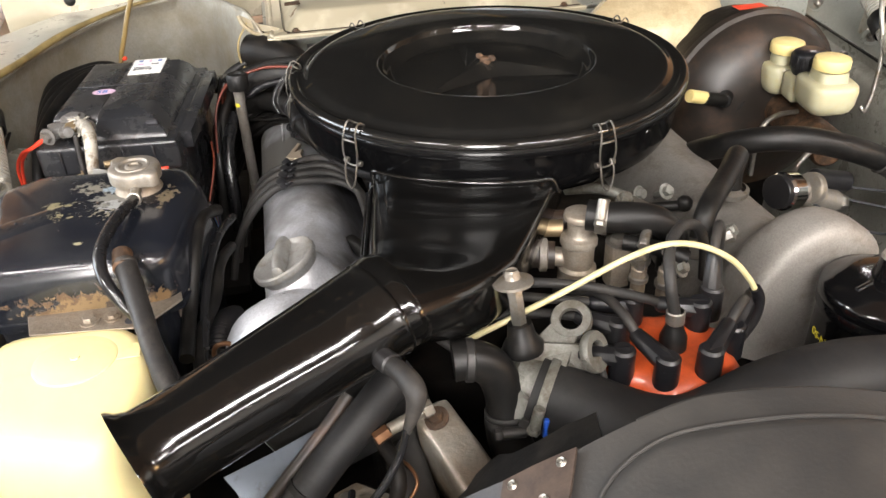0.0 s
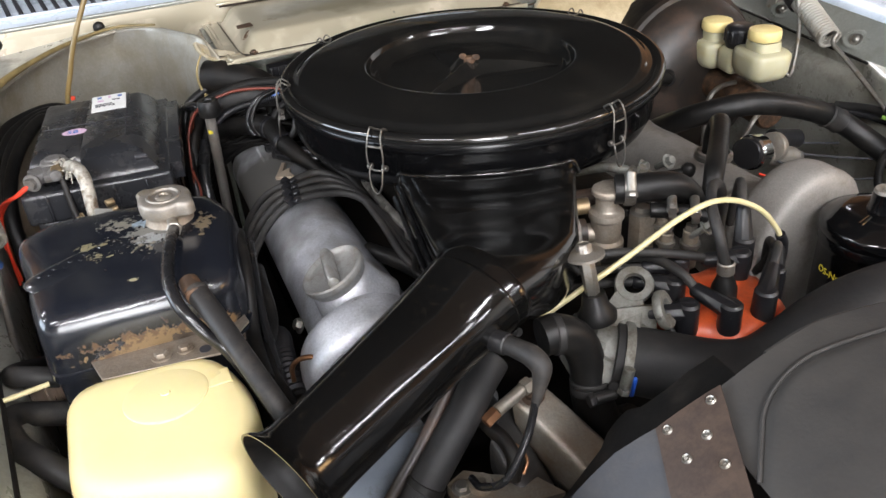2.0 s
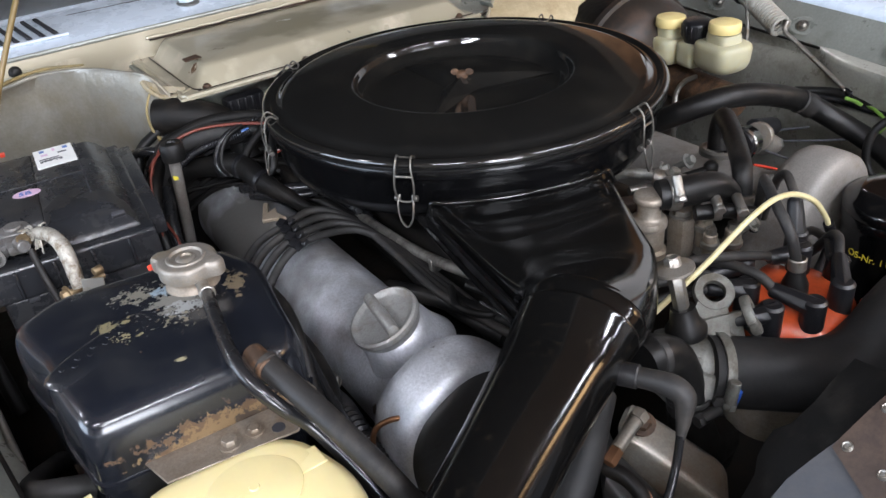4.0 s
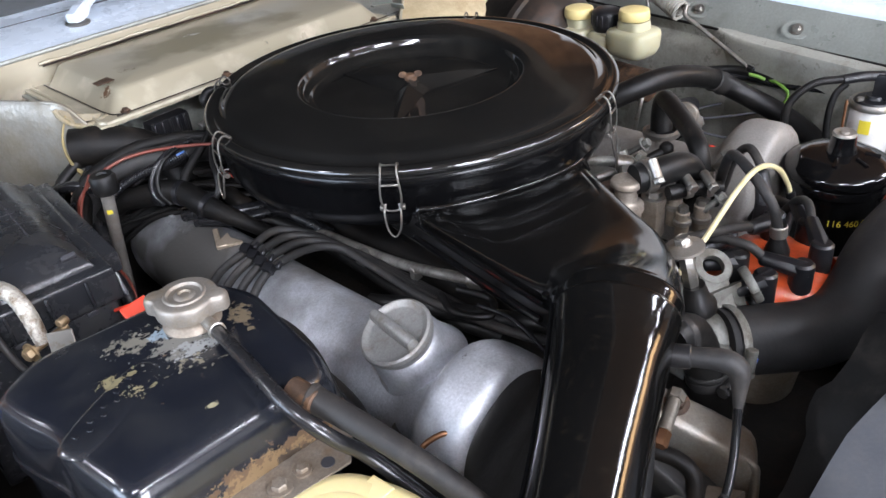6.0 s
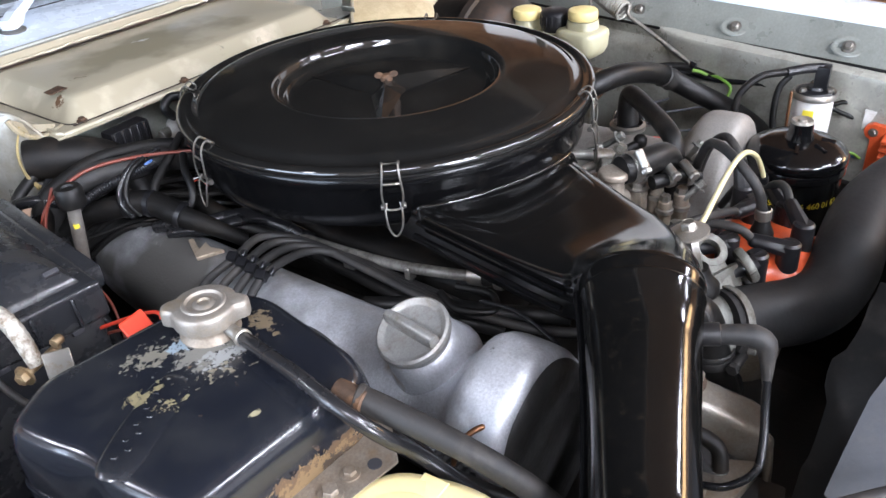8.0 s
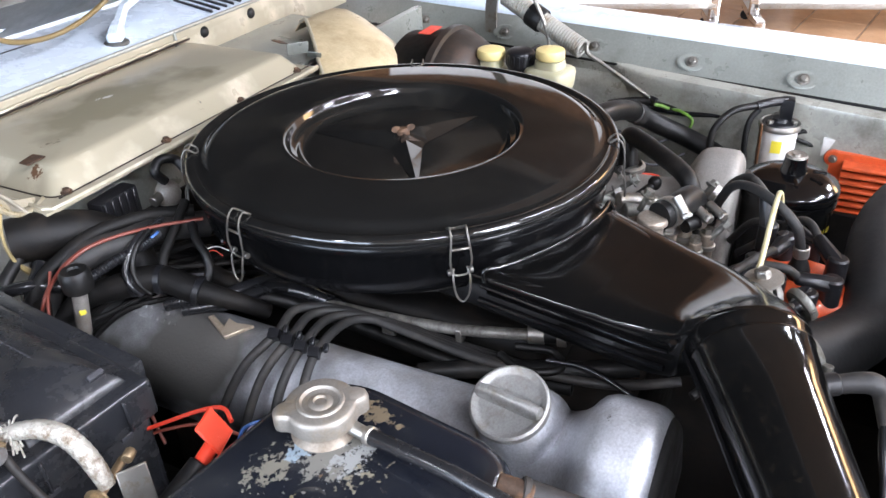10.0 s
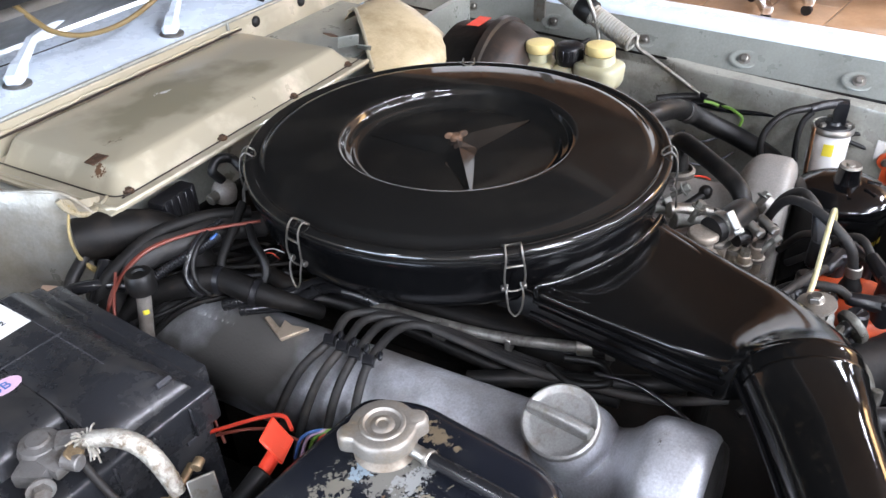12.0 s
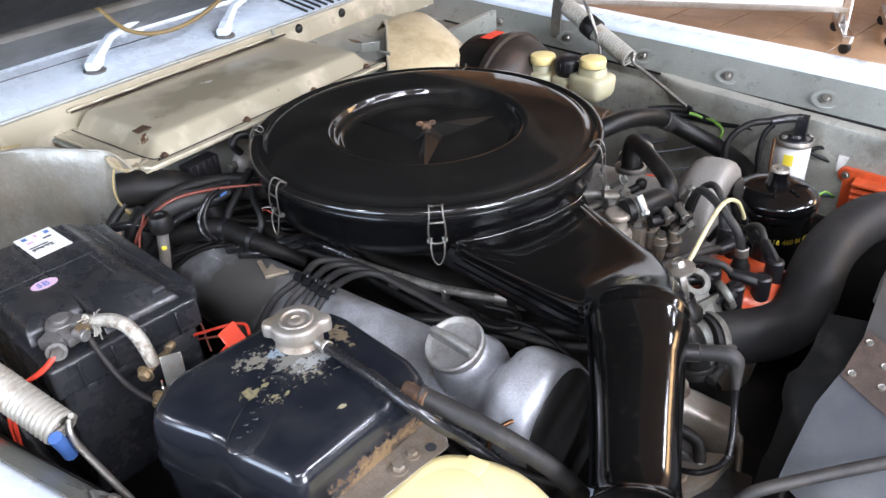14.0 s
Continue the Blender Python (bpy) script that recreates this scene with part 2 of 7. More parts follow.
HOSE_GLOSS = material("gloss_hose", (0.012, 0.012, 0.013), 0.25, spots=(0.05, 0.045, 0.04), spot_scale=40, spot_edge=(0.6, 0.8), spot_rough=0.5, bump=0.05)
PLASTIC = material("black_plastic", (0.009, 0.009, 0.0105), 0.36, spots=(0.030, 0.028, 0.026), spot_scale=16, spot_edge=(0.48, 0.8), spot_rough=0.6, grain=0.15, bump=0.08, bump_scale=500, gloss=0.4)
SHROUD_GREY = material("shroud_plastic", (0.036, 0.035, 0.034), 0.5, spots=(0.06, 0.054, 0.047), spot_scale=8, spot_edge=(0.42, 0.8), spot_rough=0.6, grain=0.15, bump=0.1, bump_scale=350)
SHROUD_BLUE = material("shroud_flap", (0.046, 0.049, 0.057), 0.5, spots=(0.085, 0.08, 0.075), spot_scale=12, spot_edge=(0.45, 0.8), grain=0.1, bump=0.1, bump_scale=200)
RUSTY_PLATE = material("brown_plate", (0.055, 0.038, 0.030), 0.55, metal=0.2, spots=(0.085, 0.058, 0.042), spot_scale=50, spot_edge=(0.45, 0.7), grain=0.4, bump=0.2)
CREAM = material("cream_polythene", (0.78, 0.67, 0.345), 0.42, spots=(0.70, 0.55, 0.24), spot_scale=7, spot_edge=(0.5, 0.85), spot_rough=0.5, wide=0.05, bump=0.05, bump_scale=80, sheen=0.25)
CREAM_DARK = material("cream_reservoir", (0.43, 0.41, 0.275), 0.4, spots=(0.40, 0.32, 0.13), spot_scale=22, spot_edge=(0.48, 0.8), wide=0.08, bump=0.05, bump_scale=80, sheen=0.2)
CREAM_CAP = material("cream_cap", (0.70, 0.57, 0.24), 0.45, spots=(0.5, 0.38, 0.15), spot_scale=40, spot_edge=(0.55, 0.8), wide=0.05, bump=0.05)
ORANGE = material("orange_bakelite", (0.55, 0.085, 0.022), 0.35, spots=(0.22, 0.035, 0.012), spot_scale=30, spot_edge=(0.5, 0.8), spot_rough=0.55, coat=0.2, bump=0.06)
RED = material("red_plastic", (0.75, 0.06, 0.025), 0.4, wide=0.05, bump=0.04)
RED_WIRE = material("red_wire", (0.55, 0.045, 0.02), 0.45, wide=0.1)
DARK_RED_WIRE = material("brown_red_wire", (0.135, 0.028, 0.016), 0.5, wide=0.1)
YELLOW_HOSE = material("yellowed_vacuum_line", (0.56, 0.50, 0.28), 0.35, spots=(0.42, 0.33, 0.12), spot_scale=40, spot_edge=(0.5, 0.8), wide=0.06)
BROWN_TUBE = material("browned_washer_tube", (0.19, 0.135, 0.05), 0.35, spots=(0.15, 0.10, 0.035), spot_scale=40, spot_edge=(0.5, 0.8), wide=0.1)
YELLOW = material("yellow_print", (0.72, 0.60, 0.04), 0.5, wide=0.04)
GREEN_WIRE = material("green_wire", (0.16, 0.30, 0.045), 0.45, wide=0.08)
BLUE = material("blue_mark", (0.02, 0.10, 0.50), 0.45, wide=0.05)
BLUE_WIRE = material("blue_wire", (0.06, 0.13, 0.35), 0.45, wide=0.05)
LILAC = material("lilac_sticker", (0.55, 0.38, 0.50), 0.5, wide=0.04)
PAPER = material("white_label", (0.72, 0.72, 0.70), 0.5, wide=0.05, spots=(0.5, 0.47, 0.42), spot_scale=60, spot_edge=(0.6, 0.8))
BATTERY_BLACK = material("battery_plastic", (0.021, 0.022, 0.025), 0.24, spots=(0.045, 0.043, 0.040), spot_scale=14, spot_edge=(0.50, 0.8), spot_rough=0.6, grain=0.2, bump=0.08, bump_scale=500)
INK = material("black_print", (0.03, 0.03, 0.035), 0.6)
WHITE_CAN = material("white_canister", (0.70, 0.69, 0.66), 0.3, coat=0.2, spots=(0.4, 0.36, 0.3), spot_scale=30, spot_edge=(0.6, 0.8), wide=0.04)
BRASS = material("dull_brass", (0.31, 0.235, 0.14), 0.5, metal=0.8, spots=(0.12, 0.075, 0.04), spot_scale=60, spot_edge=(0.5, 0.75), spot_rough=0.7, bump=0.1)
COPPER = material("copper_wire", (0.24, 0.12, 0.06), 0.4, metal=0.8, spots=(0.2, 0.1, 0.06), spot_scale=60)
BRAID = material("corroded_braid", (0.52, 0.50, 0.44), 0.36, metal=0.6, spots=(0.16, 0.11, 0.06), spot_scale=60, spot_edge=(0.50, 0.66), spot_rough=0.7, bump=1.0, bump_scale=420, wide=0.18)
LEAD = material("dull_lead", (0.20, 0.195, 0.19), 0.5, metal=0.55, spots=(0.09, 0.075, 0.055), spot_scale=60, spot_edge=(0.45, 0.7), spot_rough=0.7, bump=0.5, bump_scale=180)
WIRE_STEEL = material("clip_wire", (0.15, 0.14, 0.125), 0.42, metal=0.8, spots=(0.2, 0.15, 0.1), spot_scale=80)
TAPE = material("yellowed_tape", (0.27, 0.245, 0.18), 0.3, coat=0.3, spots=(0.22, 0.17, 0.08), spot_scale=50, spot_edge=(0.45, 0.7), bump=0.8, bump_scale=90)
OLIVE = material("yellowed_sealant", (0.25, 0.19, 0.075), 0.6, spots=(0.11, 0.085, 0.035), spot_scale=24, spot_edge=(0.42, 0.62), bump=0.6, bump_scale=120)
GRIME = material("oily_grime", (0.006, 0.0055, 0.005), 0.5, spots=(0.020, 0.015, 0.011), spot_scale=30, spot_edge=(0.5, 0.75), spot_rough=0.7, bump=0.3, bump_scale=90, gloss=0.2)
LOOM_BLACK = material("greasy_loom_tape", (0.006, 0.0056, 0.0052), 0.55, spots=(0.018, 0.015, 0.012), spot_scale=30, spot_edge=(0.5, 0.8), spot_rough=0.75, bump=0.4, bump_scale=160, gloss=0.2)
MAT_BLACK = material("hood_mat", (0.022, 0.021, 0.020), 0.8, wide=0.15, bump=0.4, bump_scale=150, gloss=0.2)
THERMO = material("oxidised_alloy", (0.20, 0.20, 0.18), 0.5, metal=0.45, spots=(0.07, 0.055, 0.035), spot_scale=35, spot_edge=(0.45, 0.7), spot_rough=0.8, grain=0.4, grain_scale=500, bump=0.5, bump_scale=160)
SPRING_STEEL = material("spring_steel", (0.40, 0.385, 0.34), 0.45, metal=0.4, spots=(0.25, 0.2, 0.13), spot_scale=60, spot_edge=(0.5, 0.75))
HOOD_GREY = material("hood_frame_paint", (0.11, 0.108, 0.10), 0.45, metal=0.2, spots=(0.08, 0.07, 0.05), spot_scale=14, spot_edge=(0.5, 0.8), grain=0.2)
TIMBER = material("brown_timber", (0.50, 0.29, 0.15), 0.45, spots=(0.19, 0.105, 0.05), spot_scale=3, spot_edge=(0.4, 0.7), grain=0.3, grain_scale=40)
WALL_WHITE = material("white_plaster", (0.55, 0.54, 0.51), 0.7, wide=0.03, bump=0.05)
CEILING_WHITE = material("ceiling_paint", (0.15, 0.115, 0.085), 0.8, wide=0.02)
FLOOR_TILE = material("brown_floor", (0.47, 0.30, 0.175), 0.15, spots=(0.38, 0.235, 0.13), spot_scale=3, spot_edge=(0.4, 0.7), grain=0.2, grain_scale=60, vary=0.3)
GROUT = material("floor_joint", (0.20, 0.14, 0.095), 0.6)
CHROME = material("chrome", (0.70, 0.70, 0.70), 0.12, metal=1.0, wide=0.02, rough_var=0.04)
GLASS_DARK = material("windscreen_glass", (0.03, 0.04, 0.045), 0.04, coat=0.5, wide=0.02, rough_var=0.01)


# ---------------------------------------------------------------- mesh helpers
def finish(name, bm, mat, smooth=True):
    bmesh.ops.recalc_face_normals(bm, faces=bm.faces)
    me = bpy.data.meshes.new(name)
    for f in bm.faces:
        f.smooth = smooth
    if smooth:
        for e in bm.edges:
            if len(e.link_faces) == 2 and e.calc_face_angle(0) > 0.75:
                e.smooth = False
    bm.to_mesh(me)
    bm.free()
    me.materials.append(mat)
    return me


def part(name, bm, mat, parent=None, label="", smooth=True):
    """One mesh object, in world places, under its thing."""
    ob = new(name, finish(name, bm, mat, smooth))
    if parent is not None:
        ob.parent = parent
        ob.matrix_parent_inverse = base_of(parent).inverted()
    return tagged(ob, label)


def base_of(ob):
    m = ob.matrix_basis.copy()
    while ob.parent is not None:
        m = ob.parent.matrix_basis @ ob.matrix_parent_inverse @ m
        ob = ob.parent
    return m


def thing(name, place, label, category, group="", kind=""):
    ob = new(name)
    ob.empty_display_size = 0.02
    ob.matrix_basis = Matrix.Translation(place)
    return tagged(ob, label, category, group, kind)


def single(name, bm, mat, label, category, group="", kind="", smooth=True):
    return tagged(part(name, bm, mat, None, label, smooth), label, category, group, kind)


def join(*bms):
    out = bms[0]
    for b in bms[1:]:
        me = bpy.data.meshes.new("tmp")
        b.to_mesh(me)
        b.free()
        out.from_mesh(me)
        bpy.data.meshes.remove(me)
    return out


def moved(bm, m):
    bm.transform(m)
    return bm


def loft(rings, closed=True, caps=True):
    bm = bmesh.new()
    vs = [[bm.verts.new(p) for p in ring] for ring in rings]
    n = len(rings[0])
    for a, b in zip(vs, vs[1:]):
        for i in range(n if closed else n - 1):
            j = (i + 1) % n
            bm.faces.new((a[i], a[j], b[j], b[i]))
    if caps and closed:
        bm.faces.new(vs[0][::-1])
        bm.faces.new(vs[-1])
    return bm


def lathe(profile, seg=32, m=None):
    """Profile of (radius, height) turned about z."""
    bm = bmesh.new()
    rings = []
    for r, z in profile:
        if r < 1e-6:
            rings.append([bm.verts.new((0, 0, z))])
        else:
            rings.append([bm.verts.new((r * math.cos(2 * math.pi * i / seg), r * math.sin(2 * math.pi * i / seg), z)) for i in range(seg)])
    for a, b in zip(rings, rings[1:]):
        for i in range(seg):
            j = (i + 1) % seg
            if len(a) == 1 and len(b) > 1:
                bm.faces.new((a[0], b[j], b[i]))
            elif len(b) == 1 and len(a) > 1:
                bm.faces.new((a[i], a[j], b[0]))
            elif len(a) > 1:
                bm.faces.new((a[i], a[j], b[j], b[i]))
    if m is not None:
        bm.transform(m)
    return bm


def along(a, b):
    """Pose whose z runs from a towards b, standing at a."""
    a, b = Vector(a), Vector(b)
    return Matrix.Translation(a) @ (b - a).to_track_quat("Z", "Y").to_matrix().to_4x4()


def rod(a, b, r, seg=14, r2=None, bevel=0.0):
    h = (Vector(b) - Vector(a)).length
    r2 = r if r2 is None else r2
    c = bevel or min(r, r2, h) * 0.12
    return lathe([(0, 0), (r - c, 0), (r, c), (r2, h - c), (r2 - c, h), (0, h)], seg, along(a, b))


def spline(points, steps=8):
    p = [Vector(q) for q in points]
    if len(p) < 3:
        return p
    p = [p[0] * 2 - p[1]] + p + [p[-1] * 2 - p[-2]]
    out = []
    for i in range(1, len(p) - 2):
        a, b, c, d = p[i - 1:i + 3]
        for k in range(steps):
            t = k / steps
            out.append(0.5 * (2 * b + (c - a) * t + (2 * a - 5 * b + 4 * c - d) * t * t + (3 * b - a - 3 * c + d) * t ** 3))
    return out + [p[-2]]


def tube(points, radius, seg=10, steps=8, radii=None, ribs=0.0, hollow=False):
    """A round hose along a smooth line. ribs: depth of corrugation."""
    path = spline(points, steps)
    n = len(path)
    rings = []
    up = None
    for i, p in enumerate(path):
        d = (path[min(i + 1, n - 1)] - path[max(i - 1, 0)]).normalized()
        if up is None:
            up = d.orthogonal().normalized()
        up = (up - d * up.dot(d)).normalized()
        side = d.cross(up)
        if radii:
            k = i / (n - 1) * (len(radii) - 1)
            j = min(int(k), len(radii) - 2)
            r = radii[j] + (radii[j + 1] - radii[j]) * (k - j)
        else:
            r = radius
        if ribs and i % 2:
            r -= ribs
        rings.append([p + (up * math.cos(2 * math.pi * q / seg) + side * math.sin(2 * math.pi * q / seg)) * r for q in range(seg)])
    return loft(rings)


def box(sx, sy, sz, bevel=0.003, segs=2, m=None):
    bm = bmesh.new()
    bmesh.ops.create_cube(bm, size=1)
    bm.transform(Matrix.Diagonal((sx, sy, sz, 1)))
    if bevel:
        bmesh.ops.bevel(bm, geom=bm.edges[:], offset=bevel, segments=segs, profile=0.7, affect="EDGES")
    if m is not None:
        bm.transform(m)
    return bm


def prism(outline, z0, z1, bevel=0.002, segs=2, m=None):
    """An outline in plan, pulled up from z0 to z1."""
    bm = bmesh.new()
    low = [bm.verts.new((x, y, z0)) for x, y in outline]
    top = [bm.verts.new((x, y, z1)) for x, y in outline]
    n = len(outline)
    for i in range(n):
        j = (i + 1) % n
        bm.faces.new((low[i], low[j], top[j], top[i]))
    bm.faces.new(low[::-1])
    bm.faces.new(top)
    bmesh.ops.recalc_face_normals(bm, faces=bm.faces)
    if bevel:
        bmesh.ops.bevel(bm, geom=bm.edges[:], offset=bevel, segments=segs, profile=0.7, affect="EDGES")
    if m is not None:
        bm.transform(m)
    return bm


def solid_sheet(rows, thick, closed=False):
    """A sheet through rows of points, given thickness downwards along its normals."""
    bm = loft(rows, closed=closed, caps=False)
    bmesh.ops.recalc_face_normals(bm, faces=bm.faces)
    bm.normal_update()
    geom = bmesh.ops.solidify(bm, geom=bm.faces[:], thickness=thick)
    return bm


def oval(centre, side, up, a, b, n=28, power=2.0):
    c, side, up = Vector(centre), Vector(side).normalized(), Vector(up).normalized()
    out = []
    for i in range(n):
        t = 2 * math.pi * i / n
        x, y = math.cos(t), math.sin(t)
        x, y = math.copysign(abs(x) ** (2 / power), x), math.copysign(abs(y) ** (2 / power), y)
        out.append(c + side * a * x + up * b * y)
    return out


def hex_bolt(place, way, r=0.007, h=0.005, washer=True):
    m = along(place, Vector(place) + Vector(way))
    bm = lathe([(0, 0), (r, 0), (r, h * 0.85), (r * 0.9, h), (0, h)], 6, m @ Matrix.Translation((0, 0, 0.0012 if washer else 0)))
    if washer:
        bm = join(bm, lathe([(0, 0), (r * 1.5, 0), (r * 1.5, 0.0015), (0, 0.0015)], 18, m))
    return bm


def ring(place, way, r, wire, seg=24):
    c, way = Vector(place), Vector(way).normalized()
    a = way.orthogonal().normalized()
    b = way.cross(a)
    pts = [c + a * r * math.cos(2 * math.pi * i / seg) + b * r * math.sin(2 * math.pi * i / seg) for i in range(seg)]
    bm = bmesh.new()
    rows = []
    for p in pts:
        d = (p - c).normalized()
        rows.append([bm.verts.new(p + (d * math.cos(2 * math.pi * q / 8) + way * math.sin(2 * math.pi * q / 8)) * wire) for q in range(8)])
    for i in range(seg):
        for q in range(8):
            k, w = (i + 1) % seg, (q + 1) % 8
            bm.faces.new((rows[i][q], rows[k][q], rows[k][w], rows[i][w]))
    return bm


def clamp(place, way, r, width=0.009, screw=(0, 0, 1)):
    """A worm-drive hose clip round a hose of radius r."""
    m = along(Vector(place) - Vector(way).normalized() * width / 2, place)
    bm = lathe([(r, 0), (r + 0.0012, 0), (r + 0.0016, width * 0.2), (r + 0.0016, width * 0.8), (r + 0.0012, width), (r, width)], 28, m)
    s = Vector(screw) - Vector(way).normalized() * Vector(screw).dot(Vector(way).normalized())
    s.normalize()
    t = Vector(way).normalized().cross(s)
    c = Vector(place) + s * (r + 0.004)
    bm = join(bm, rod(c - t * 0.010, c + t * 0.008, 0.0045, 10), rod(c + t * 0.008, c + t * 0.013, 0.0052, 6))
    return bm


def writing(text, size, depth, m, mat, name="print", parent=None, label=""):
    cu = bpy.data.curves.new("text", "FONT")
    cu.body, cu.size, cu.extrude = text, size, depth
    tmp = bpy.data.objects.new("text", cu)
    scene.collection.objects.link(tmp)
    me = bpy.data.meshes.new_from_object(tmp.evaluated_get(bpy.context.evaluated_depsgraph_get()))
    bpy.data.objects.remove(tmp)
    bpy.data.curves.remove(cu)
    bm = bmesh.new()
    bm.from_mesh(me)
    bpy.data.meshes.remove(me)
    bm.transform(m)
    return bm


def rounded(poly, r, n=5):
    """A polygon in plan with its corners rounded."""
    out = []
    m = len(poly)
    for i in range(m):
        a, b, c = Vector(poly[i - 1]), Vector(poly[i]), Vector(poly[(i + 1) % m])
        d0, d1 = (a - b).normalized(), (c - b).normalized()
        for k in range(n + 1):
            t = k / n
            out.append(tuple(b + d0 * r * (1 - t) ** 2 + d1 * r * t ** 2))
    return out


def stack(levels, poly, r, n=5, lean=(0, 0)):
    """Rounded outlines laid over one another: (z, scale)."""
    cx = sum(p[0] for p in poly) / len(poly)
    cy = sum(p[1] for p in poly) / len(poly)
    rings = []
    for z, k in levels:
        rings.append([((x - cx) * k + cx, (y - cy) * k + cy, z) for x, y in rounded(poly, r, n)])
    return rings


# ---------------------------------------------------------------- the room
def slab(name, lo, hi, mat, label, category):
    size = [b - a for a, b in zip(lo, hi)]
    mid = [(a + b) / 2 for a, b in zip(lo, hi)]
    return single(name, box(*size, bevel=0, m=Matrix.Translation(mid)), mat, label, category, kind="structure", smooth=False)


floor = slab("floor", (-5, -5, -0.1), (6, 5, -0.006), GROUT, "brown tiled showroom floor with dark joints", "floor")
slab("wall_south", (-5.2, -5.2, 0), (6.2, -5.0, 0.75), WALL_WHITE, "white plastered wall below the window", "wall")
slab("wall_south_top", (-5.2, -5.2, 2.75), (6.2, -5.0, 3.2), WALL_WHITE, "white plastered wall above the window", "wall")
slab("wall_south_side", (-5.2, -5.2, 0.75), (-1.5, -5.0, 2.75), WALL_WHITE, "white plastered wall beside the window", "wall")
slab("wall_south_end", (0.3, -5.2, 0.75), (6.2, -5.0, 2.75), WALL_WHITE, "white plastered wall beside the window", "wall")
slab("wall_west", (-5.2, -5.0, 0), (-5.0, 5.2, 0.75), WALL_WHITE, "white plastered wall below the window", "wall")
slab("wall_west_top", (-5.2, -5.0, 2.75), (-5.0, 5.2, 3.2), WALL_WHITE, "white plastered wall above the window", "wall")
slab("wall_west_side", (-5.2, -5.0, 0.75), (-5.0, -1.2, 2.75), WALL_WHITE, "white plastered wall beside the window", "wall")
slab("wall_west_end", (-5.2, 2.4, 0.75), (-5.0, 5.2, 2.75), WALL_WHITE, "white plastered wall beside the window", "wall")
slab("wall_east", (6.0, -5.0, 0), (6.2, 5.2, 3.2), TIMBER, "brown timber clad showroom wall", "wall")
slab("wall_north", (-5.0, 5.0, 0), (6.0, 5.2, 3.2), TIMBER, "brown timber clad showroom wall", "wall")
slab("ceiling", (-5.2, -5.2, 3.2), (6.2, 5.2, 3.3), CEILING_WHITE, "dark painted showroom ceiling", "ceiling")

# ---------------------------------------------------------------- the car's body round the engine bay
car = thing("car_body", (0.135, 0.83, 0.5), "champagne silver car body, opened engine bay with worn paint", "car")


def carpart(name, bm, mat, label="", smooth=True, parent=None):
    return part(name, moved(bm, CAR), mat, car if parent is None else parent, label, smooth)


def rail_u(v, side):
    return 0.575 + 0.158 * v if side > 0 else -(0.552 + 0.125 * v)


def strip(section, v0, v1, side, steps=14, thick=0.0025):
    rows = []
    for i in range(steps + 1):
        v = v0 + (v1 - v0) * i / steps
        rows.append([(rail_u(v, side) + side * du, v, z) for du, z in section])
    return solid_sheet(rows, thick)


WING = [(-0.034, 0.40), (-0.026, 0.60), (-0.0225, 0.745), (-0.0215, 0.764), (-0.0190, 0.772), (-0.0140, 0.777), (-0.0070, 0.7795), (-0.0045, 0.7825), (-0.0050, 0.790), (-0.0105, 0.800)]
RAIL = [(-0.0115, 0.801), (-0.008, 0.807), (0.0, 0.818), (0.011, 0.831), (0.020, 0.840), (0.0225, 0.8435)]
FENDER = [(0.0235, 0.838), (0.025, 0.8465), (0.031, 0.8515), (0.050, 0.8555), (0.075, 0.8565), (0.098, 0.8535), (0.116, 0.8440), (0.128, 0.827), (0.137, 0.795), (0.143, 0.70), (0.143, 0.50), (0.135, 0.30)]
for side, word in ((1, "left"), (-1, "right")):
    carpart("rail_seam", tube([(rail_u(v, side) - side * 0.0118, v, 0.8005) for v in (-0.70, -0.4, -0.1, 0.2, 0.45)], 0.0022, 8), GRIME, "dark seam under the rail")
    carpart("inner_wing", strip(WING, -0.70, 0.56, side), INNER_WING, "grey champagne inner wing panel with a pressed bead")
    carpart("wing_rail", strip(RAIL, -0.70, 0.60, side), BODY_DARK, "grey champagne wing rail with round bolt dimples")
    carpart("fender", strip(FENDER, -0.72, 0.70, side), SILVER, "pale silver outer fender")

ledge = []
for i in range(13):
    v = -0.066 - 0.052 * i
    grow = min(1.0, i / 0.8)
    ledge.append([(rail_u(v, 1) + du * (0.3 + 0.7 * grow), v, z - 0.010 * i / 12) for du, z in ((-0.0130, 0.8045), (-0.0180, 0.8035), (-0.0290, 0.8030), (-0.0330, 0.8010), (-0.0345, 0.7960), (-0.0335, 0.7850), (-0.0310, 0.74), (-0.0330, 0.60), (-0.0380, 0.42))])
carpart("wing_ledge", solid_sheet(ledge, 0.002), INNER_WING, "grey champagne pressed ledge of the inner wing")
firewall = carpart("firewall", box(0.86, 0.012, 0.50, 0.002, m=Matrix.Translation((0.17, 0.300, 0.60))), BODY_DARK, "champagne firewall panel")
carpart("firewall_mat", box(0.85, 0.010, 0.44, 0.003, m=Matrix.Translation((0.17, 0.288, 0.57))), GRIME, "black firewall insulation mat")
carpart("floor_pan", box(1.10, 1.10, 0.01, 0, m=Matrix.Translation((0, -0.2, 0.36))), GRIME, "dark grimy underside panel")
carpart("front_panel", box(1.02, 0.02, 0.40, 0.004, m=Matrix.Translation((0, -0.70, 0.56))), BODY_DARK)

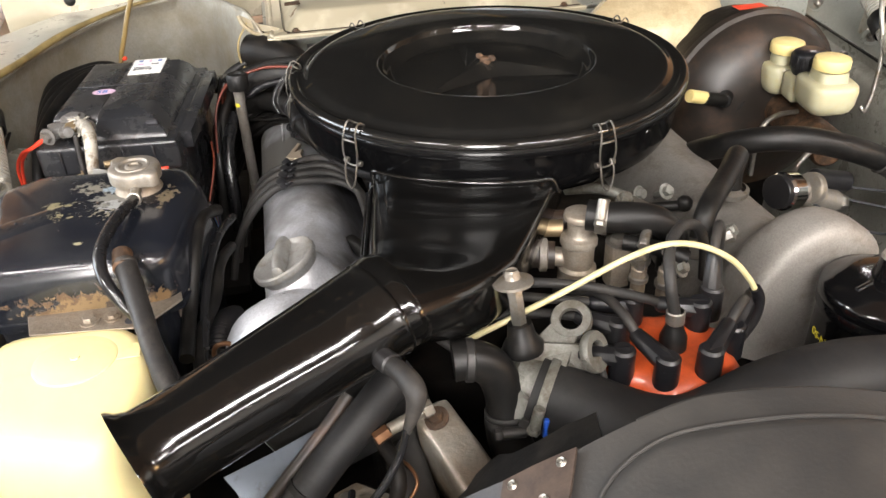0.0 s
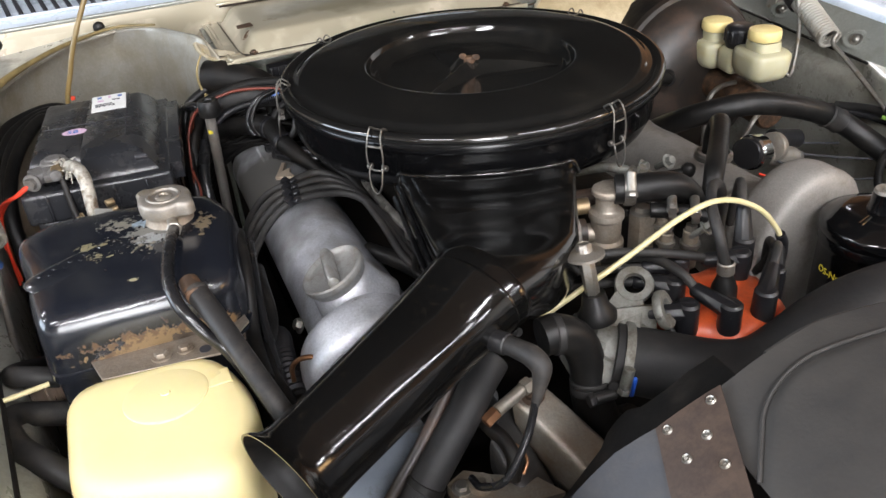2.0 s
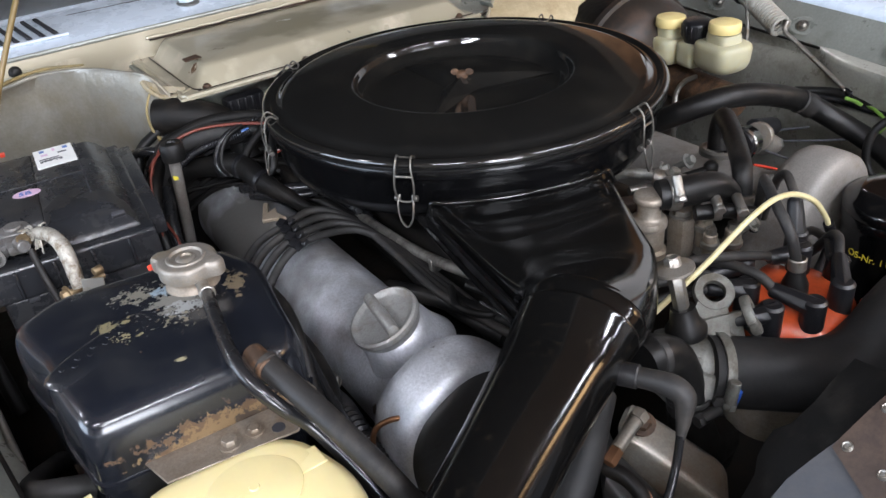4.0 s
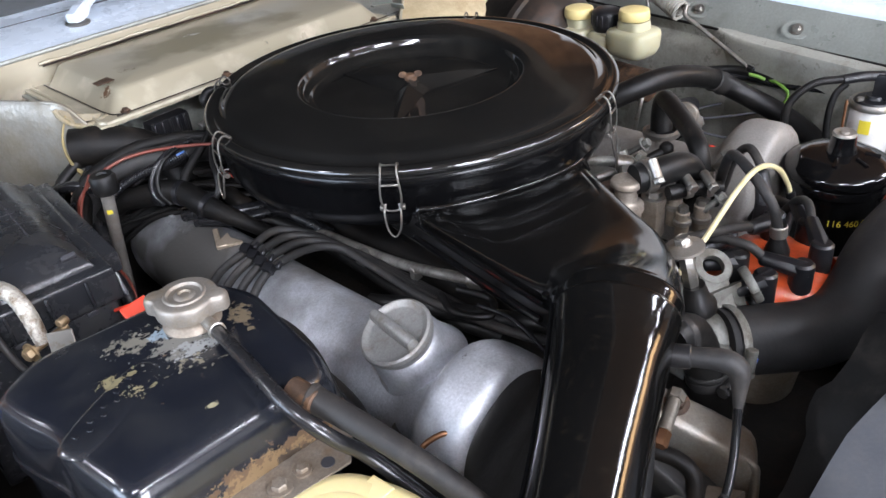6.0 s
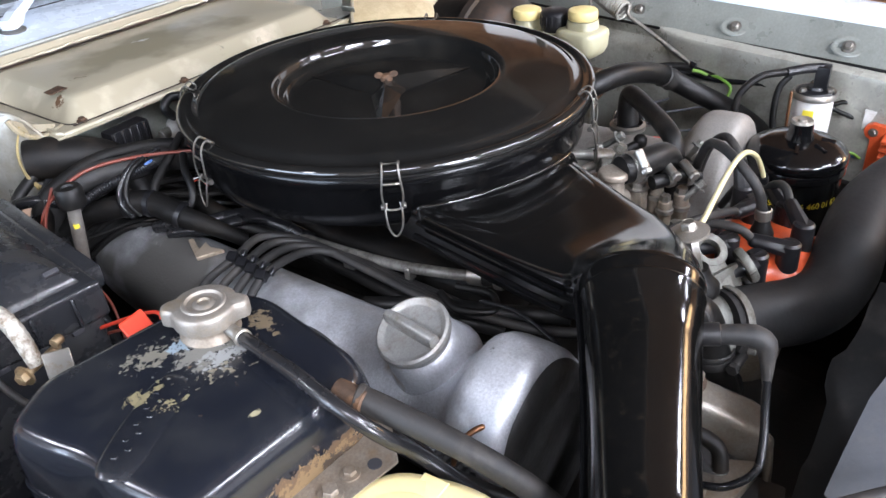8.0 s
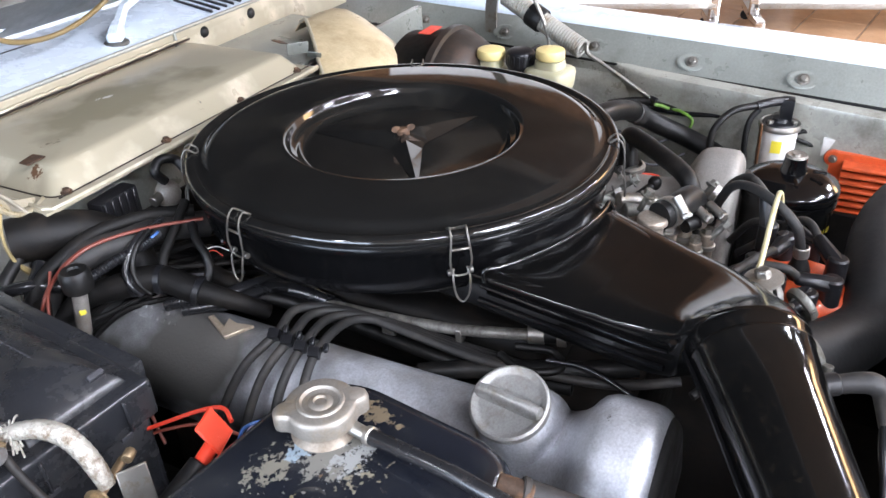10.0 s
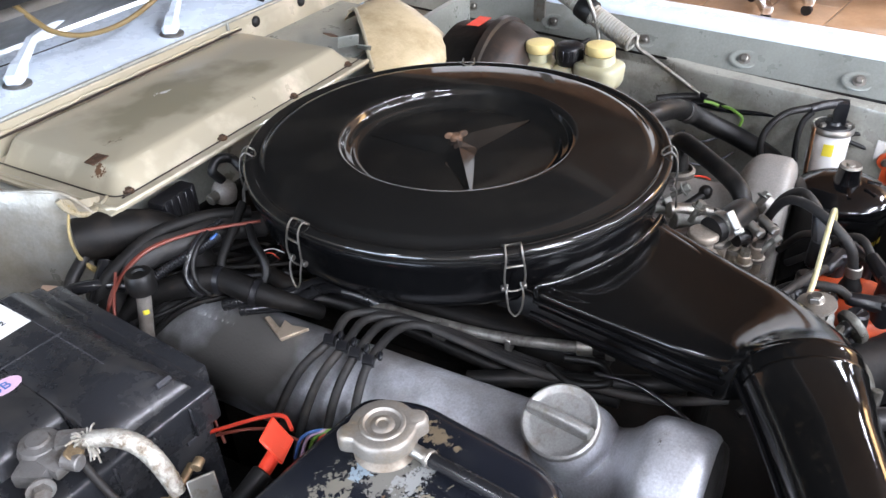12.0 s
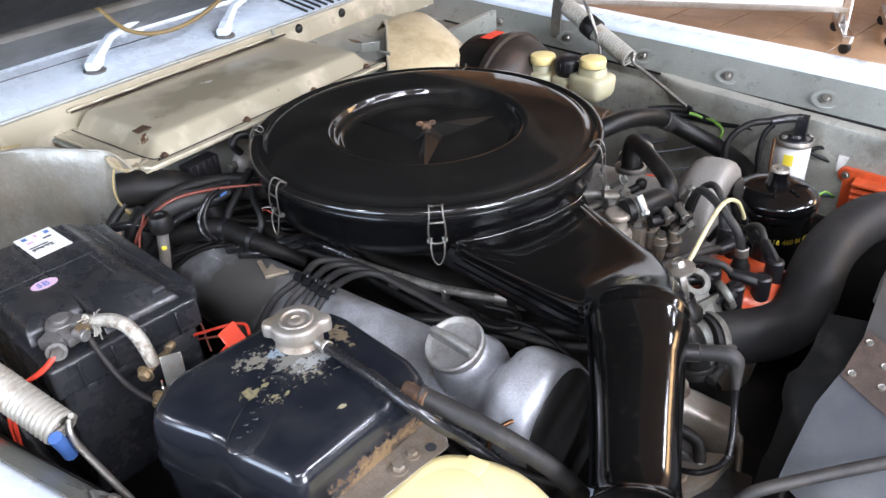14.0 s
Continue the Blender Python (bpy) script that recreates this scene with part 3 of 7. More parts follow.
# plenum cover on the firewall
carpart("plenum_flange", box(0.446, 0.212, 0.004, 0.0018, m=Matrix.Translation((-0.012, 0.353, 0.8650))), BODY, "dirty beige plenum flange")
pan = []
for z, a, b, c in ((0.866, 0.0, 0.0, 0.0), (0.8685, 0.003, 0.002, 0.002), (0.8868, 0.019, 0.016, 0.007), (0.8893, 0.0225, 0.0195, 0.0100), (0.8906, 0.0275, 0.0250, 0.0150), (0.8922, 0.06, 0.050, 0.045), (0.8932, 0.12, 0.075, 0.070), (0.8934, 0.20, 0.088, 0.085)):
    u0, u1, v0, v1 = -0.212 + a, 0.204 - a, 0.262 + b, 0.455 - c
    pan.append([(x, y, z) for x, y in rounded([(u0, v0), (u1, v0), (u1, v1), (u0, v1)], max(0.003, 0.022 - 0.5 * b), 6)])
pan = loft(pan)
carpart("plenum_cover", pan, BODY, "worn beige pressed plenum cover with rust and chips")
bump_rng = random.Random(5)
bump_rows = []
for i in range(19):
    k = i / 18
    row = []
    for v, z, b in ((0.384, 0.866, 0.0), (0.374, 0.879, 0.2), (0.362, 0.8850, 0.4), (0.345, 0.8845, 0.8), (0.320, 0.8795, 1.0), (0.285, 0.8690, 1.0), (0.252, 0.8550, 0.9), (0.230, 0.8420, 0.6), (0.216, 0.8280, 0.2), (0.211, 0.7900, 0.0)):
        left = max(0.216, 0.347 - 1.15 * max(0.0, 0.36 - v)) + (bump_rng.uniform(-0.004, 0.004) if i == 0 else 0)
        right = 0.450 - 0.36 * max(0.0, 0.335 - v)
        fall = 0.026 * max(0.0, (k - 0.62) / 0.38) ** 2
        row.append((left + (right - left) * k, v - 0.030 * max(0.0, k - 0.3), z - fall + 0.006 * b * math.sin(math.pi * k)))
    bump_rows.append(row)
carpart("bump_cover", solid_sheet(bump_rows, 0.002), CREAM_PANEL, "stained cream pressed cover on the firewall")
carpart("torn_edge", tube([(0.218, 0.246, 0.853), (0.240, 0.267, 0.862), (0.262, 0.285, 0.870), (0.300, 0.318, 0.880), (0.330, 0.345, 0.886), (0.346, 0.361, 0.887), (0.352, 0.375, 0.880)], 0.0026, 8, 4), BODY, "ragged torn panel edge")
carpart("plenum_lip", tube([(-0.228, 0.452, 0.8668), (-0.2285, 0.285, 0.8668), (-0.226, 0.255, 0.8668), (-0.20, 0.2490, 0.8668), (0.0, 0.2480, 0.8668), (0.211, 0.2490, 0.8668)], 0.0030, 8, 6), BODY, "rolled edge of the plenum flange")
carpart("cowl_lip", box(1.22, 0.006, 0.064, 0.002, m=Matrix.Translation((0.0, 0.461, 0.873))), BODY, "pale beige cowl lip")
bead_rng = random.Random(9)
carpart("sealant_bead", tube([(-0.208 + 0.0133 * i, 0.4555 + bead_rng.uniform(-0.0008, 0.0008), 0.8925 + bead_rng.uniform(-0.0010, 0.0010)) for i in range(31)], 0.0022, 8, 3, radii=[bead_rng.uniform(0.0012, 0.0030) for i in range(31)]), BODY, "lumpy beige sealant bead")
carpart("dirt_line", tube([(-0.205 + 0.018 * i, 0.4515 + bead_rng.uniform(-0.0008, 0.0008), 0.8905) for i in range(23)], 0.0016, 6, 2), BROWN_DRUM, "brown dirt along the bead")
# thin brown tube drawn as the shadow line at the cover's foot
carpart("flange_groove", tube([(-0.2125, 0.450, 0.8682), (-0.2125, 0.36, 0.8682), (-0.2120, 0.282, 0.8682), (-0.204, 0.2635, 0.8682), (-0.19, 0.2600, 0.8682), (0.0, 0.2600, 0.8682), (0.206, 0.2600, 0.8682)], 0.0008, 6, 6), BROWN_DRUM, "brown line for the shade in the groove round the cover")
carpart("cowl_gap", box(0.36, 0.0018, 0.002, 0.0004, 1, pose(-0.10, 0.570, 0.9188, 5, 0, -2)), INK, "thin dark panel gap")
carpart("cowl_edge", tube([(u, 0.4580, 0.9052) for u in (-0.66, -0.3, 0.0, 0.3, 0.66)], 0.0030, 8), BODY_DARK, "grey folded cowl edge")
carpart("cowl_panel", solid_sheet([[(u, 0.458, 0.904), (u, 0.47, 0.908), (u, 0.56, 0.918), (u, 0.66, 0.926)] for u in (-0.68, -0.3, 0, 0.3, 0.68)], 0.003), SILVER, "pale silver cowl panel")
carpart("windscreen", solid_sheet([[(u, 0.67, 0.925), (u, 0.95, 1.15), (u, 1.25, 1.38)] for u in (-0.7, -0.35, 0, 0.35, 0.7)], 0.006), GLASS_DARK, "dark glossy windscreen glass")

# pocket of the wheelhouse round the battery
house = []
for px_, py_, top in ((-0.478, 0.62, 0.850), (-0.468, 0.74, 0.858), (-0.446, 0.88, 0.868), (-0.425, 1.01, 0.872), (-0.393, 1.125, 0.872), (-0.345, 1.185, 0.880), (-0.285, 1.200, 0.886), (-0.228, 1.170, 0.890), (-0.190, 1.115, 0.893), (-0.163, 1.070, 0.894), (-0.145, 1.056, 0.868)):
    low = 0.55 if px_ < -0.23 else (0.70 if px_ < -0.2 else 0.785)
    house.append([(px_, py_, low), (px_ - 0.004, py_ + 0.002, max(0.70, low + 0.005)), (px_ - 0.012, py_ + 0.004, 0.80), (px_ - 0.010, py_ + 0.004, top - 0.02), (px_ - 0.004, py_, top - 0.004), (px_, py_ - 0.002, top)])
bulge = []
for a, b in zip(house, house[1:]):
    for k in range(4):
        bulge.append([tuple(Vector(p).lerp(Vector(q), k / 4)) for p, q in zip(a, b)])
bulge.append(house[-1])
part("wheelhouse", solid_sheet(bulge, 0.002), WHEELHOUSE, car, "worn champagne wheelhouse panel")
part("wheelhouse_edge", tube([r[-1] for r in house], 0.0022, 8, 5), WHEELHOUSE, car)
shelf = []
for r in bulge[:25]:
    rim = Vector(r[-1])
    out = Vector((rim.x + 0.27, rim.y - 0.93, 0)).normalized()
    shelf.append([rim + out * 0.001, rim + out * 0.030 + Vector((0, 0, 0.002)), rim + out * 0.11])
part("pocket_shelf", solid_sheet(shelf, 0.002), INNER_WING, car, "grey champagne shelf round the pocket")
part("sealant_bead", tube([(-0.444, 0.905, 0.874), (-0.428, 0.975, 0.876), (-0.412, 1.045, 0.880), (-0.385, 1.105, 0.884), (-0.345, 1.165, 0.887), (-0.285, 1.203, 0.891), (-0.228, 1.176, 0.894)], 0.004, 10, 8, radii=[0.0046, 0.0042, 0.0046, 0.0034, 0.0028, 0.0020, 0.0014]), OLIVE, car, "yellowed sealant bead")
carpart("cowl_shelf", box(0.68, 0.165, 0.004, 0.001, 1, pose(0.100, 0.376, 0.8575, 2, 0, 0)), BODY_DARK, "grey champagne panel below the cowl lip")

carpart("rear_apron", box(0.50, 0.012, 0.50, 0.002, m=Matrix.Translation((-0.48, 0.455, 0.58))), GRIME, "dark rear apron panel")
# two added near-black sheets, standing for deep shade under battery and hoses
carpart("battery_tray", box(0.27, 0.31, 0.012, 0.003, m=Matrix.Translation((-0.428, 0.135, 0.656))), GRIME, "added near-black sheet that darkens the gap under the battery")
carpart("lower_apron", box(0.20, 0.62, 0.012, 0.003, m=Matrix.Translation((-0.345, -0.06, 0.575))), GRIME, "added near-black sheet that darkens the gap under the hoses")

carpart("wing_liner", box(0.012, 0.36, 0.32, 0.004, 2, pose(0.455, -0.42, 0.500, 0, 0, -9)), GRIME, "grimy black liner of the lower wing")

# open hood
hood = thing("hood", CAR @ Vector((0, 0.61, 0.93)), "open champagne hood with a dark lining, standing up over the bay", "hood")
HOOD = CAR @ pose(0, 0.615, 0.93, -33, 0, 0)
part("panel", moved(box(1.30, 1.10, 0.012, 0.004, m=Matrix.Translation((0, -0.55, 0.020))), HOOD), SILVER, hood)
part("inner_skin", moved(box(1.296, 1.096, 0.004, 0.001, m=Matrix.Translation((0, -0.55, 0.0115))), HOOD), HOOD_GREY, hood, "dull grey inner skin")
part("lining", moved(box(1.16, 0.92, 0.014, 0.006, m=Matrix.Translation((0, -0.59, 0.004))), HOOD), MAT_BLACK, hood, "black fibre hood lining")
part("frame", moved(box(1.26, 0.11, 0.024, 0.008, m=Matrix.Translation((0, -0.058, 0.002))), HOOD), HOOD_GREY, hood, "grey painted inner frame")

# ---------------------------------------------------------------- engine
engine = thing("engine_block", (0.135, 0.83, 0.45), "grimy V8 engine block with cast aluminium parts", "engine")
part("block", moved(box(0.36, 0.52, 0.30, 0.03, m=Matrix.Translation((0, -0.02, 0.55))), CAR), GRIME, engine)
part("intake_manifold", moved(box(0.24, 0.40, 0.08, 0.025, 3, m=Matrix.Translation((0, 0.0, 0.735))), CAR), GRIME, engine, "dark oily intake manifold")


def rocker_cover(side):
    """A rounded cast cover along a cylinder bank, with a taller bulge over the cam drive."""
    t = thing("rocker_cover", CAR @ Vector((side * 0.21, 0, 0.70)), "grey cast aluminium rocker cover, dull and stained" if side < 0 else "chalky brown stained cast aluminium rocker cover", "engine cover", "rocker covers of the engine")
    rings = []
    rear = 0.032 if side < 0 else 0.0
    table = [(0.188 + rear, 0.024, 0.040), (0.186 + rear, 0.036, 0.052), (0.180 + rear, 0.043, 0.059), (0.165 + rear, 0.047, 0.064), (-0.06, 0.048, 0.065), (-0.165, 0.049, 0.066), (-0.222, 0.050, 0.067)]
    lift, slide = (0.010, 0.0) if side < 0 else (0.002, 0.018)
    for v, w, h in ((-0.252, 0.0508, 0.0690), (-0.262, 0.0525, 0.0735), (-0.269, 0.0560, 0.0830), (-0.274, 0.0600, 0.0940), (-0.279, 0.0630, 0.1030), (-0.285, 0.0648, 0.1075), (-0.293, 0.0655, 0.1095), (-0.312, 0.0655, 0.1100), (-0.319, 0.0650, 0.1090), (-0.324, 0.0630, 0.1050), (-0.327, 0.060, 0.099), (-0.3285, 0.055, 0.090), (-0.3295, 0.02, 0.04)):
        table.append((v + slide, w, h + lift * (1 if v < -0.255 else 0.4)))
    tilt = pose(side * 0.21, 0, 0.715, 0, side * 26, 0)
    for v, w, h in table:
        ring_ = []
        for i in range(25):
            a = math.pi * i / 24
            x, z = math.cos(a), math.sin(a)
            x, z = math.copysign(abs(x) ** 0.8, x), abs(z) ** 0.75
            ring_.append(tilt @ Vector((w * x, v, h * z)))
        ring_ += [tilt @ Vector((-w, v, -0.04)), tilt @ Vector((w, v, -0.04))]
        rings.append(ring_)
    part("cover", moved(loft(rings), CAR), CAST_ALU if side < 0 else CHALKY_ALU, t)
    if side < 0:
        # skin over the front end, its shade painted as a dark colour
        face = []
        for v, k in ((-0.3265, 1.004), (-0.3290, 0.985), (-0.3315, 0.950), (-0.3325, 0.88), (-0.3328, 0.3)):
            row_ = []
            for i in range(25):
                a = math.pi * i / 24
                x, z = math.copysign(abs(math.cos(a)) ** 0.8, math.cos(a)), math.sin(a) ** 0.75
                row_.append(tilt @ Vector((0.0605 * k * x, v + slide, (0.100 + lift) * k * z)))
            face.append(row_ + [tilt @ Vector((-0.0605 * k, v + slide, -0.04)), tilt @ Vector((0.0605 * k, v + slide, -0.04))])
        part("front_cap", moved(loft(face), CAR), OILY_SHADED_ALU, t, "front end of the cover with its shade put into the colour")
    return t


cover_w = rocker_cover(-1)
cover_e = rocker_cover(1)

# oil filler cap on the neck of the cover
cap_at, cap_way = Vector((-0.068, 0.578, 0.812)), Vector((-0.42, 0.0, 0.9)).normalized()
oil_cap = thing("oil_filler_cap", cap_at, "round grey aluminium oil filler cap with a raised grip bar", "oil cap")
OC = along(cap_at, cap_at + cap_way)
part("disc", lathe([(0, -0.012), (0.026, -0.012), (0.0275, -0.005), (0.0297, -0.003), (0.0303, 0.0), (0.0297, 0.003), (0.028, 0.0042), (0.026, 0.0036), (0.0245, 0.0018), (0.022, 0.0012), (0, 0.0012)], 48, OC), OIL_CAP, oil_cap)
part("neck", lathe([(0.0400, -0.048), (0.0360, -0.038), (0.0330, -0.030), (0.0310, -0.022), (0.0298, -0.015), (0.0275, -0.011), (0.025, -0.008)], 48, OC), CAST_ALU, cover_w)
grip = Vector((0.006, -0.040, -0.012))
gd = (grip - cap_way * grip.dot(cap_way)).normalized()
gs = cap_way.cross(gd)
bar = [oval(cap_at + gd * k + cap_way * 0.003, gs, cap_way, w, h, 14, 2.6) for k, w, h in ((-0.027, 0.003, 0.003), (-0.0255, 0.0048, 0.008), (-0.015, 0.0052, 0.011), (0.015, 0.0052, 0.011), (0.0255, 0.0048, 0.008), (0.027, 0.003, 0.003))]
part("grip_bar", loft(bar), OIL_CAP, oil_cap)

# torn tin tab on the cover
tab = prism([(0.004, 0.027), (0.009, 0.024), (0.003, 0.003), (0.013, 0.007), (0.0115, -0.005), (0.017, -0.022), (-0.007, -0.008)], -0.001, 0.0035, 0.0008, 1, pose(-0.096, 0.861, 0.7785, 0, -10, 0))
part("torn_tab", tab, TIN, cover_w, "torn brassy tin tab")

# rows of cast marks on the cover, too worn to read
for row in range(2):
    for i in range(8):
        m = CAR @ pose(-0.21, 0, 0.715, 0, -26, 0) @ pose(0.0155 - 0.0080 * row, 0.170 - 0.0072 * i, 0.0645 + 0.0004 * row, 0, 8 - 6 * row, 0)
        part("cast_mark", box(0.0042, 0.0030 + 0.0010 * ((i * 5 + row) % 3), 0.0006, 0.0002, 1, m), CAST_ALU, cover_w)

# ---------------------------------------------------------------- air cleaner
HUB = Vector((0.134, 0.826, 0))
air = thing("air_cleaner", (0.134, 0.826, 0.825), "large round gloss black air cleaner with intake duct and snout", "air cleaner")
AT = Matrix.Translation(HUB)
part("lid", lathe([(0, 0.885), (0.03, 0.8845), (0.098, 0.8835), (0.1035, 0.8850), (0.106, 0.8885), (0.1085, 0.8905), (0.112, 0.8915), (0.1145, 0.8945), (0.1158, 0.8990), (0.1175, 0.9015), (0.1205, 0.9026), (0.125, 0.9028), (0.155, 0.9019), (0.186, 0.9000), (0.1905, 0.8994), (0.1935, 0.8976), (0.1965, 0.8955), (0.200, 0.8946), (0.2025, 0.8945), (0.2040, 0.8957), (0.2070, 0.8970), (0.2102, 0.8968), (0.2128, 0.8950), (0.2138, 0.8922), (0.2132, 0.8893), (0.2115, 0.8880), (0.2085, 0.8878), (0.206, 0.886), (0.206, 0.883)], 192, AT), LID_BLACK, air, "gloss black pressed lid with dust and scratches")
part("bowl", lathe([(0.05, 0.826), (0.170, 0.828), (0.190, 0.8305), (0.1985, 0.8355), (0.2030, 0.8440), (0.2042, 0.852), (0.2046, 0.875), (0.2085, 0.8768), (0.2118, 0.8790), (0.2125, 0.8825), (0.2112, 0.8860), (0.203, 0.887)], 192, AT), BOWL_BLACK, air)
part("rim_gap", lathe([(0.2060, 0.8850), (0.2108, 0.8852), (0.2108, 0.8886), (0.2060, 0.8888)], 96, AT), RUBBER, air, "black rubber seal between lid and bowl")
for a in (225, 345, 105):
    d = Vector((math.cos(radians(a)), math.sin(radians(a)), 0))
    s = Vector((-d.y, d.x, 0))
    rings = [[HUB + d * r + s * w + Vector((0, 0, 0.8843)), HUB + d * r + Vector((0, 0, 0.8843 + h)), HUB + d * r - s * w + Vector((0, 0, 0.8843))] for r, w, h in ((0.004, 0.0230, 0.0120), (0.02, 0.0160, 0.0110), (0.06, 0.0082, 0.0066), (0.100, 0.0010, 0.0006))]
    part("pressed_ridge", loft(rings), LID_BLACK, air, smooth=False)
wing = [lathe([(0, 0), (0.0065, 0), (0.0065, 0.005), (0.0045, 0.007), (0, 0.007)], 20, Matrix.Translation(HUB + Vector((0, 0, 0.8930))))]
for sgn in (-1, 1):
    wing.append(lathe([(0, -0.0011), (0.0045, -0.0010), (0.0050, 0), (0.0045, 0.0010), (0, 0.0011)], 20, pose(HUB.x + sgn * 0.0062, HUB.y - sgn * 0.0046, 0.8995, 90, 0, -35) @ Matrix.Diagonal((0.95, 0.72, 1, 1))))
part("wing_nut", join(*wing), RUST, air, "dull brown wing nut")

# intake duct: a flat flaring box from the bowl, an elbow, and a tapering snout
JC, MC = Vector((0.031, 0.447, 0.860)), Vector((-0.128, 0.338, 0.826))
UP = Vector((0, 0, 1))
ax = (MC - JC).normalized()
sd = UP.cross(ax).normalized()
upn = ax.cross(sd).normalized()


def duct_ring(left, right, top, bottom, power, inset=0.0, n=56):
    a, b = Vector((*left, 0)), Vector((*right, 0))
    return oval((a + b) / 2 + UP * (top + bottom) / 2, b - a, UP, (b - a).length / 2 - inset, (top - bottom) / 2, n, power)


DUCT = [((0.0120, 0.700), (0.196, 0.690), 0.8535, 0.815, 10), ((0.0120, 0.650), (0.186, 0.640), 0.8535, 0.815, 10), ((0.0115, 0.612), (0.1705, 0.606), 0.8540, 0.814, 9), ((0.0110, 0.570), (0.1535, 0.563), 0.8560, 0.812, 8),
        ((0.0105, 0.535), (0.1385, 0.524), 0.8580, 0.811, 7), ((0.0100, 0.508), (0.1250, 0.491), 0.8622, 0.811, 6), ((0.0092, 0.498), (0.1130, 0.473), 0.8665, 0.812, 5.0), ((0.0084, 0.492), (0.1010, 0.457), 0.8712, 0.814, 4.2), ((0.0076, 0.488), (0.0870, 0.441), 0.8768, 0.818, 3.4), ((0.0068, 0.485), (0.0720, 0.4260), 0.8840, 0.824, 2.7)]
duct = [duct_ring(*row) for row in DUCT] + [oval(JC, sd, upn, 0.0420, 0.0320, 56, 2.2)]
part("intake_duct", loft(duct), DUCT_BLACK, air, "flat flaring duct from the bowl")
crown = [duct_ring(l_, r_, t_ + (0.0035, 0.0033, 0.0026, 0.0008, -0.0030)[i], b_, p_, 0.0085) for i, (l_, r_, t_, b_, p_) in enumerate(DUCT[:5])]
part("duct_crown", loft(crown), DUCT_BLACK, air, "raised flat top of the duct")
arc = [HUB + Vector((0.2135 * math.cos(radians(a)), 0.2135 * math.sin(radians(a)), 0.8590 - 0.0015 * abs(a - 258) / 20)) for a in range(235, 283, 3)]
part("duct_lip", tube([arc[0] + Vector((0, -0.001, -0.012)), *arc, arc[-1] + Vector((0.006, -0.002, -0.012))], 0.0023, 10, 4), DUCT_BLACK, air, "rounded lip where the duct meets the bowl")
for dx, z, r in ((-0.0030, 0.8440, 0.0022), (-0.0068, 0.8330, 0.0026)):
    part("duct_seam", tube([(0.0120 + dx, 0.652, z), (0.0112 + dx, 0.60, z), (0.0106 + dx, 0.55, z), (0.0100 + dx, 0.512, z), (0.0085 + dx, 0.493, z + 0.002)], r, 8, 6), GLOSS_BLACK, air, "folded seam along the duct")
part("seam_bolt", hex_bolt((0.0045, 0.490, 0.8560), (-0.3, -0.2, 1), 0.0030, 0.003, False), GLOSS_BLACK, air)
L = (MC - JC).length
sn = [(-0.02, 0.0412, 0.0312), (0.0, 0.0424, 0.0323), (0.018, 0.0428, 0.0327), (0.030, 0.0424, 0.0323), (0.060, 0.0409, 0.0315), (0.066, 0.0417, 0.0324), (0.078, 0.0416, 0.0324), (0.084, 0.0405, 0.0315), (0.3, 0.0366, 0.0313), (0.62, 0.0322, 0.0312), (0.86, 0.0302, 0.0312), (0.94, 0.0310, 0.0320), (0.97, 0.0335, 0.0345), (0.99, 0.0372, 0.0380), (1.0, 0.0378, 0.0386)]
part("snout", loft([oval(JC + ax * L * k, sd, upn, a, b, 56, 2.05) for k, a, b in sn] + [oval(JC + ax * L, sd, upn, 0.0362, 0.0370, 56, 2.05)], caps=False), SNOUT_BLACK, air, "gloss black intake snout with a flared mouth")
part("snout_lining", loft([oval(JC + ax * L * k, sd, upn, a - 0.0018, b - 0.0018, 56, 2.05) for k, a, b in sn[2:]], caps=False), GRIME, air, "dull black inside of the snout")
side_l = sd if sd.y > 0 else -sd
part("snout_seam", tube([JC + ax * L * k + side_l * (w + 0.0012) - upn * 0.004 for k, w in ((0.03, 0.0424), (0.3, 0.0366), (0.62, 0.0322), (0.88, 0.0305))], 0.0026, 8, 8), GLOSS_BLACK, air, "welded seam along the snout")


def wire_clip(top, face):
    """A bent wire spring clip that holds the lid: a hanger over the rim, a crossbar and a loop below."""
    out = Vector(face).normalized()
    s = Vector((-out.y, out.x, 0))
    c = Vector(top)
    w = 0.0070
    p = lambda side, o, z: c + s * side + out * o + Vector((0, 0, z))
    hanger = tube([p(-w, -0.008, 0.0), p(-w * 0.95, -0.001, 0.004), p(-w, 0.005, -0.004), p(-w * 1.25, 0.007, -0.022), p(-w * 0.9, 0.006, -0.034), p(0, 0.006, -0.036), p(w * 0.9, 0.006, -0.034), p(w * 1.25, 0.007, -0.022), p(w, 0.005, -0.004), p(w * 0.95, -0.001, 0.004), p(w, -0.008, 0.0), p(0, -0.010, -0.0015), p(-w, -0.008, 0.0)], 0.0009, 7, 5)
    loop = tube([p(-w * 0.8, 0.004, -0.030), p(-w * 1.0, 0.008, -0.038), p(-w * 0.75, 0.010, -0.052), p(0, 0.010, -0.059), p(w * 0.75, 0.010, -0.052), p(w * 1.0, 0.008, -0.038), p(w * 0.8, 0.004, -0.030)], 0.0009, 7, 5)
    curl = join(rod(p(-0.0105, 0.004, -0.0335), p(-0.006, 0.004, -0.0335), 0.0028, 8), rod(p(0.006, 0.004, -0.0335), p(0.0105, 0.004, -0.0335), 0.0028, 8), rod(p(-w, 0.006, -0.012), p(w, 0.006, -0.012), 0.0011, 6))
    part("spring_clip", join(hanger, loop, curl), WIRE_STEEL, air, "bent steel wire clip")


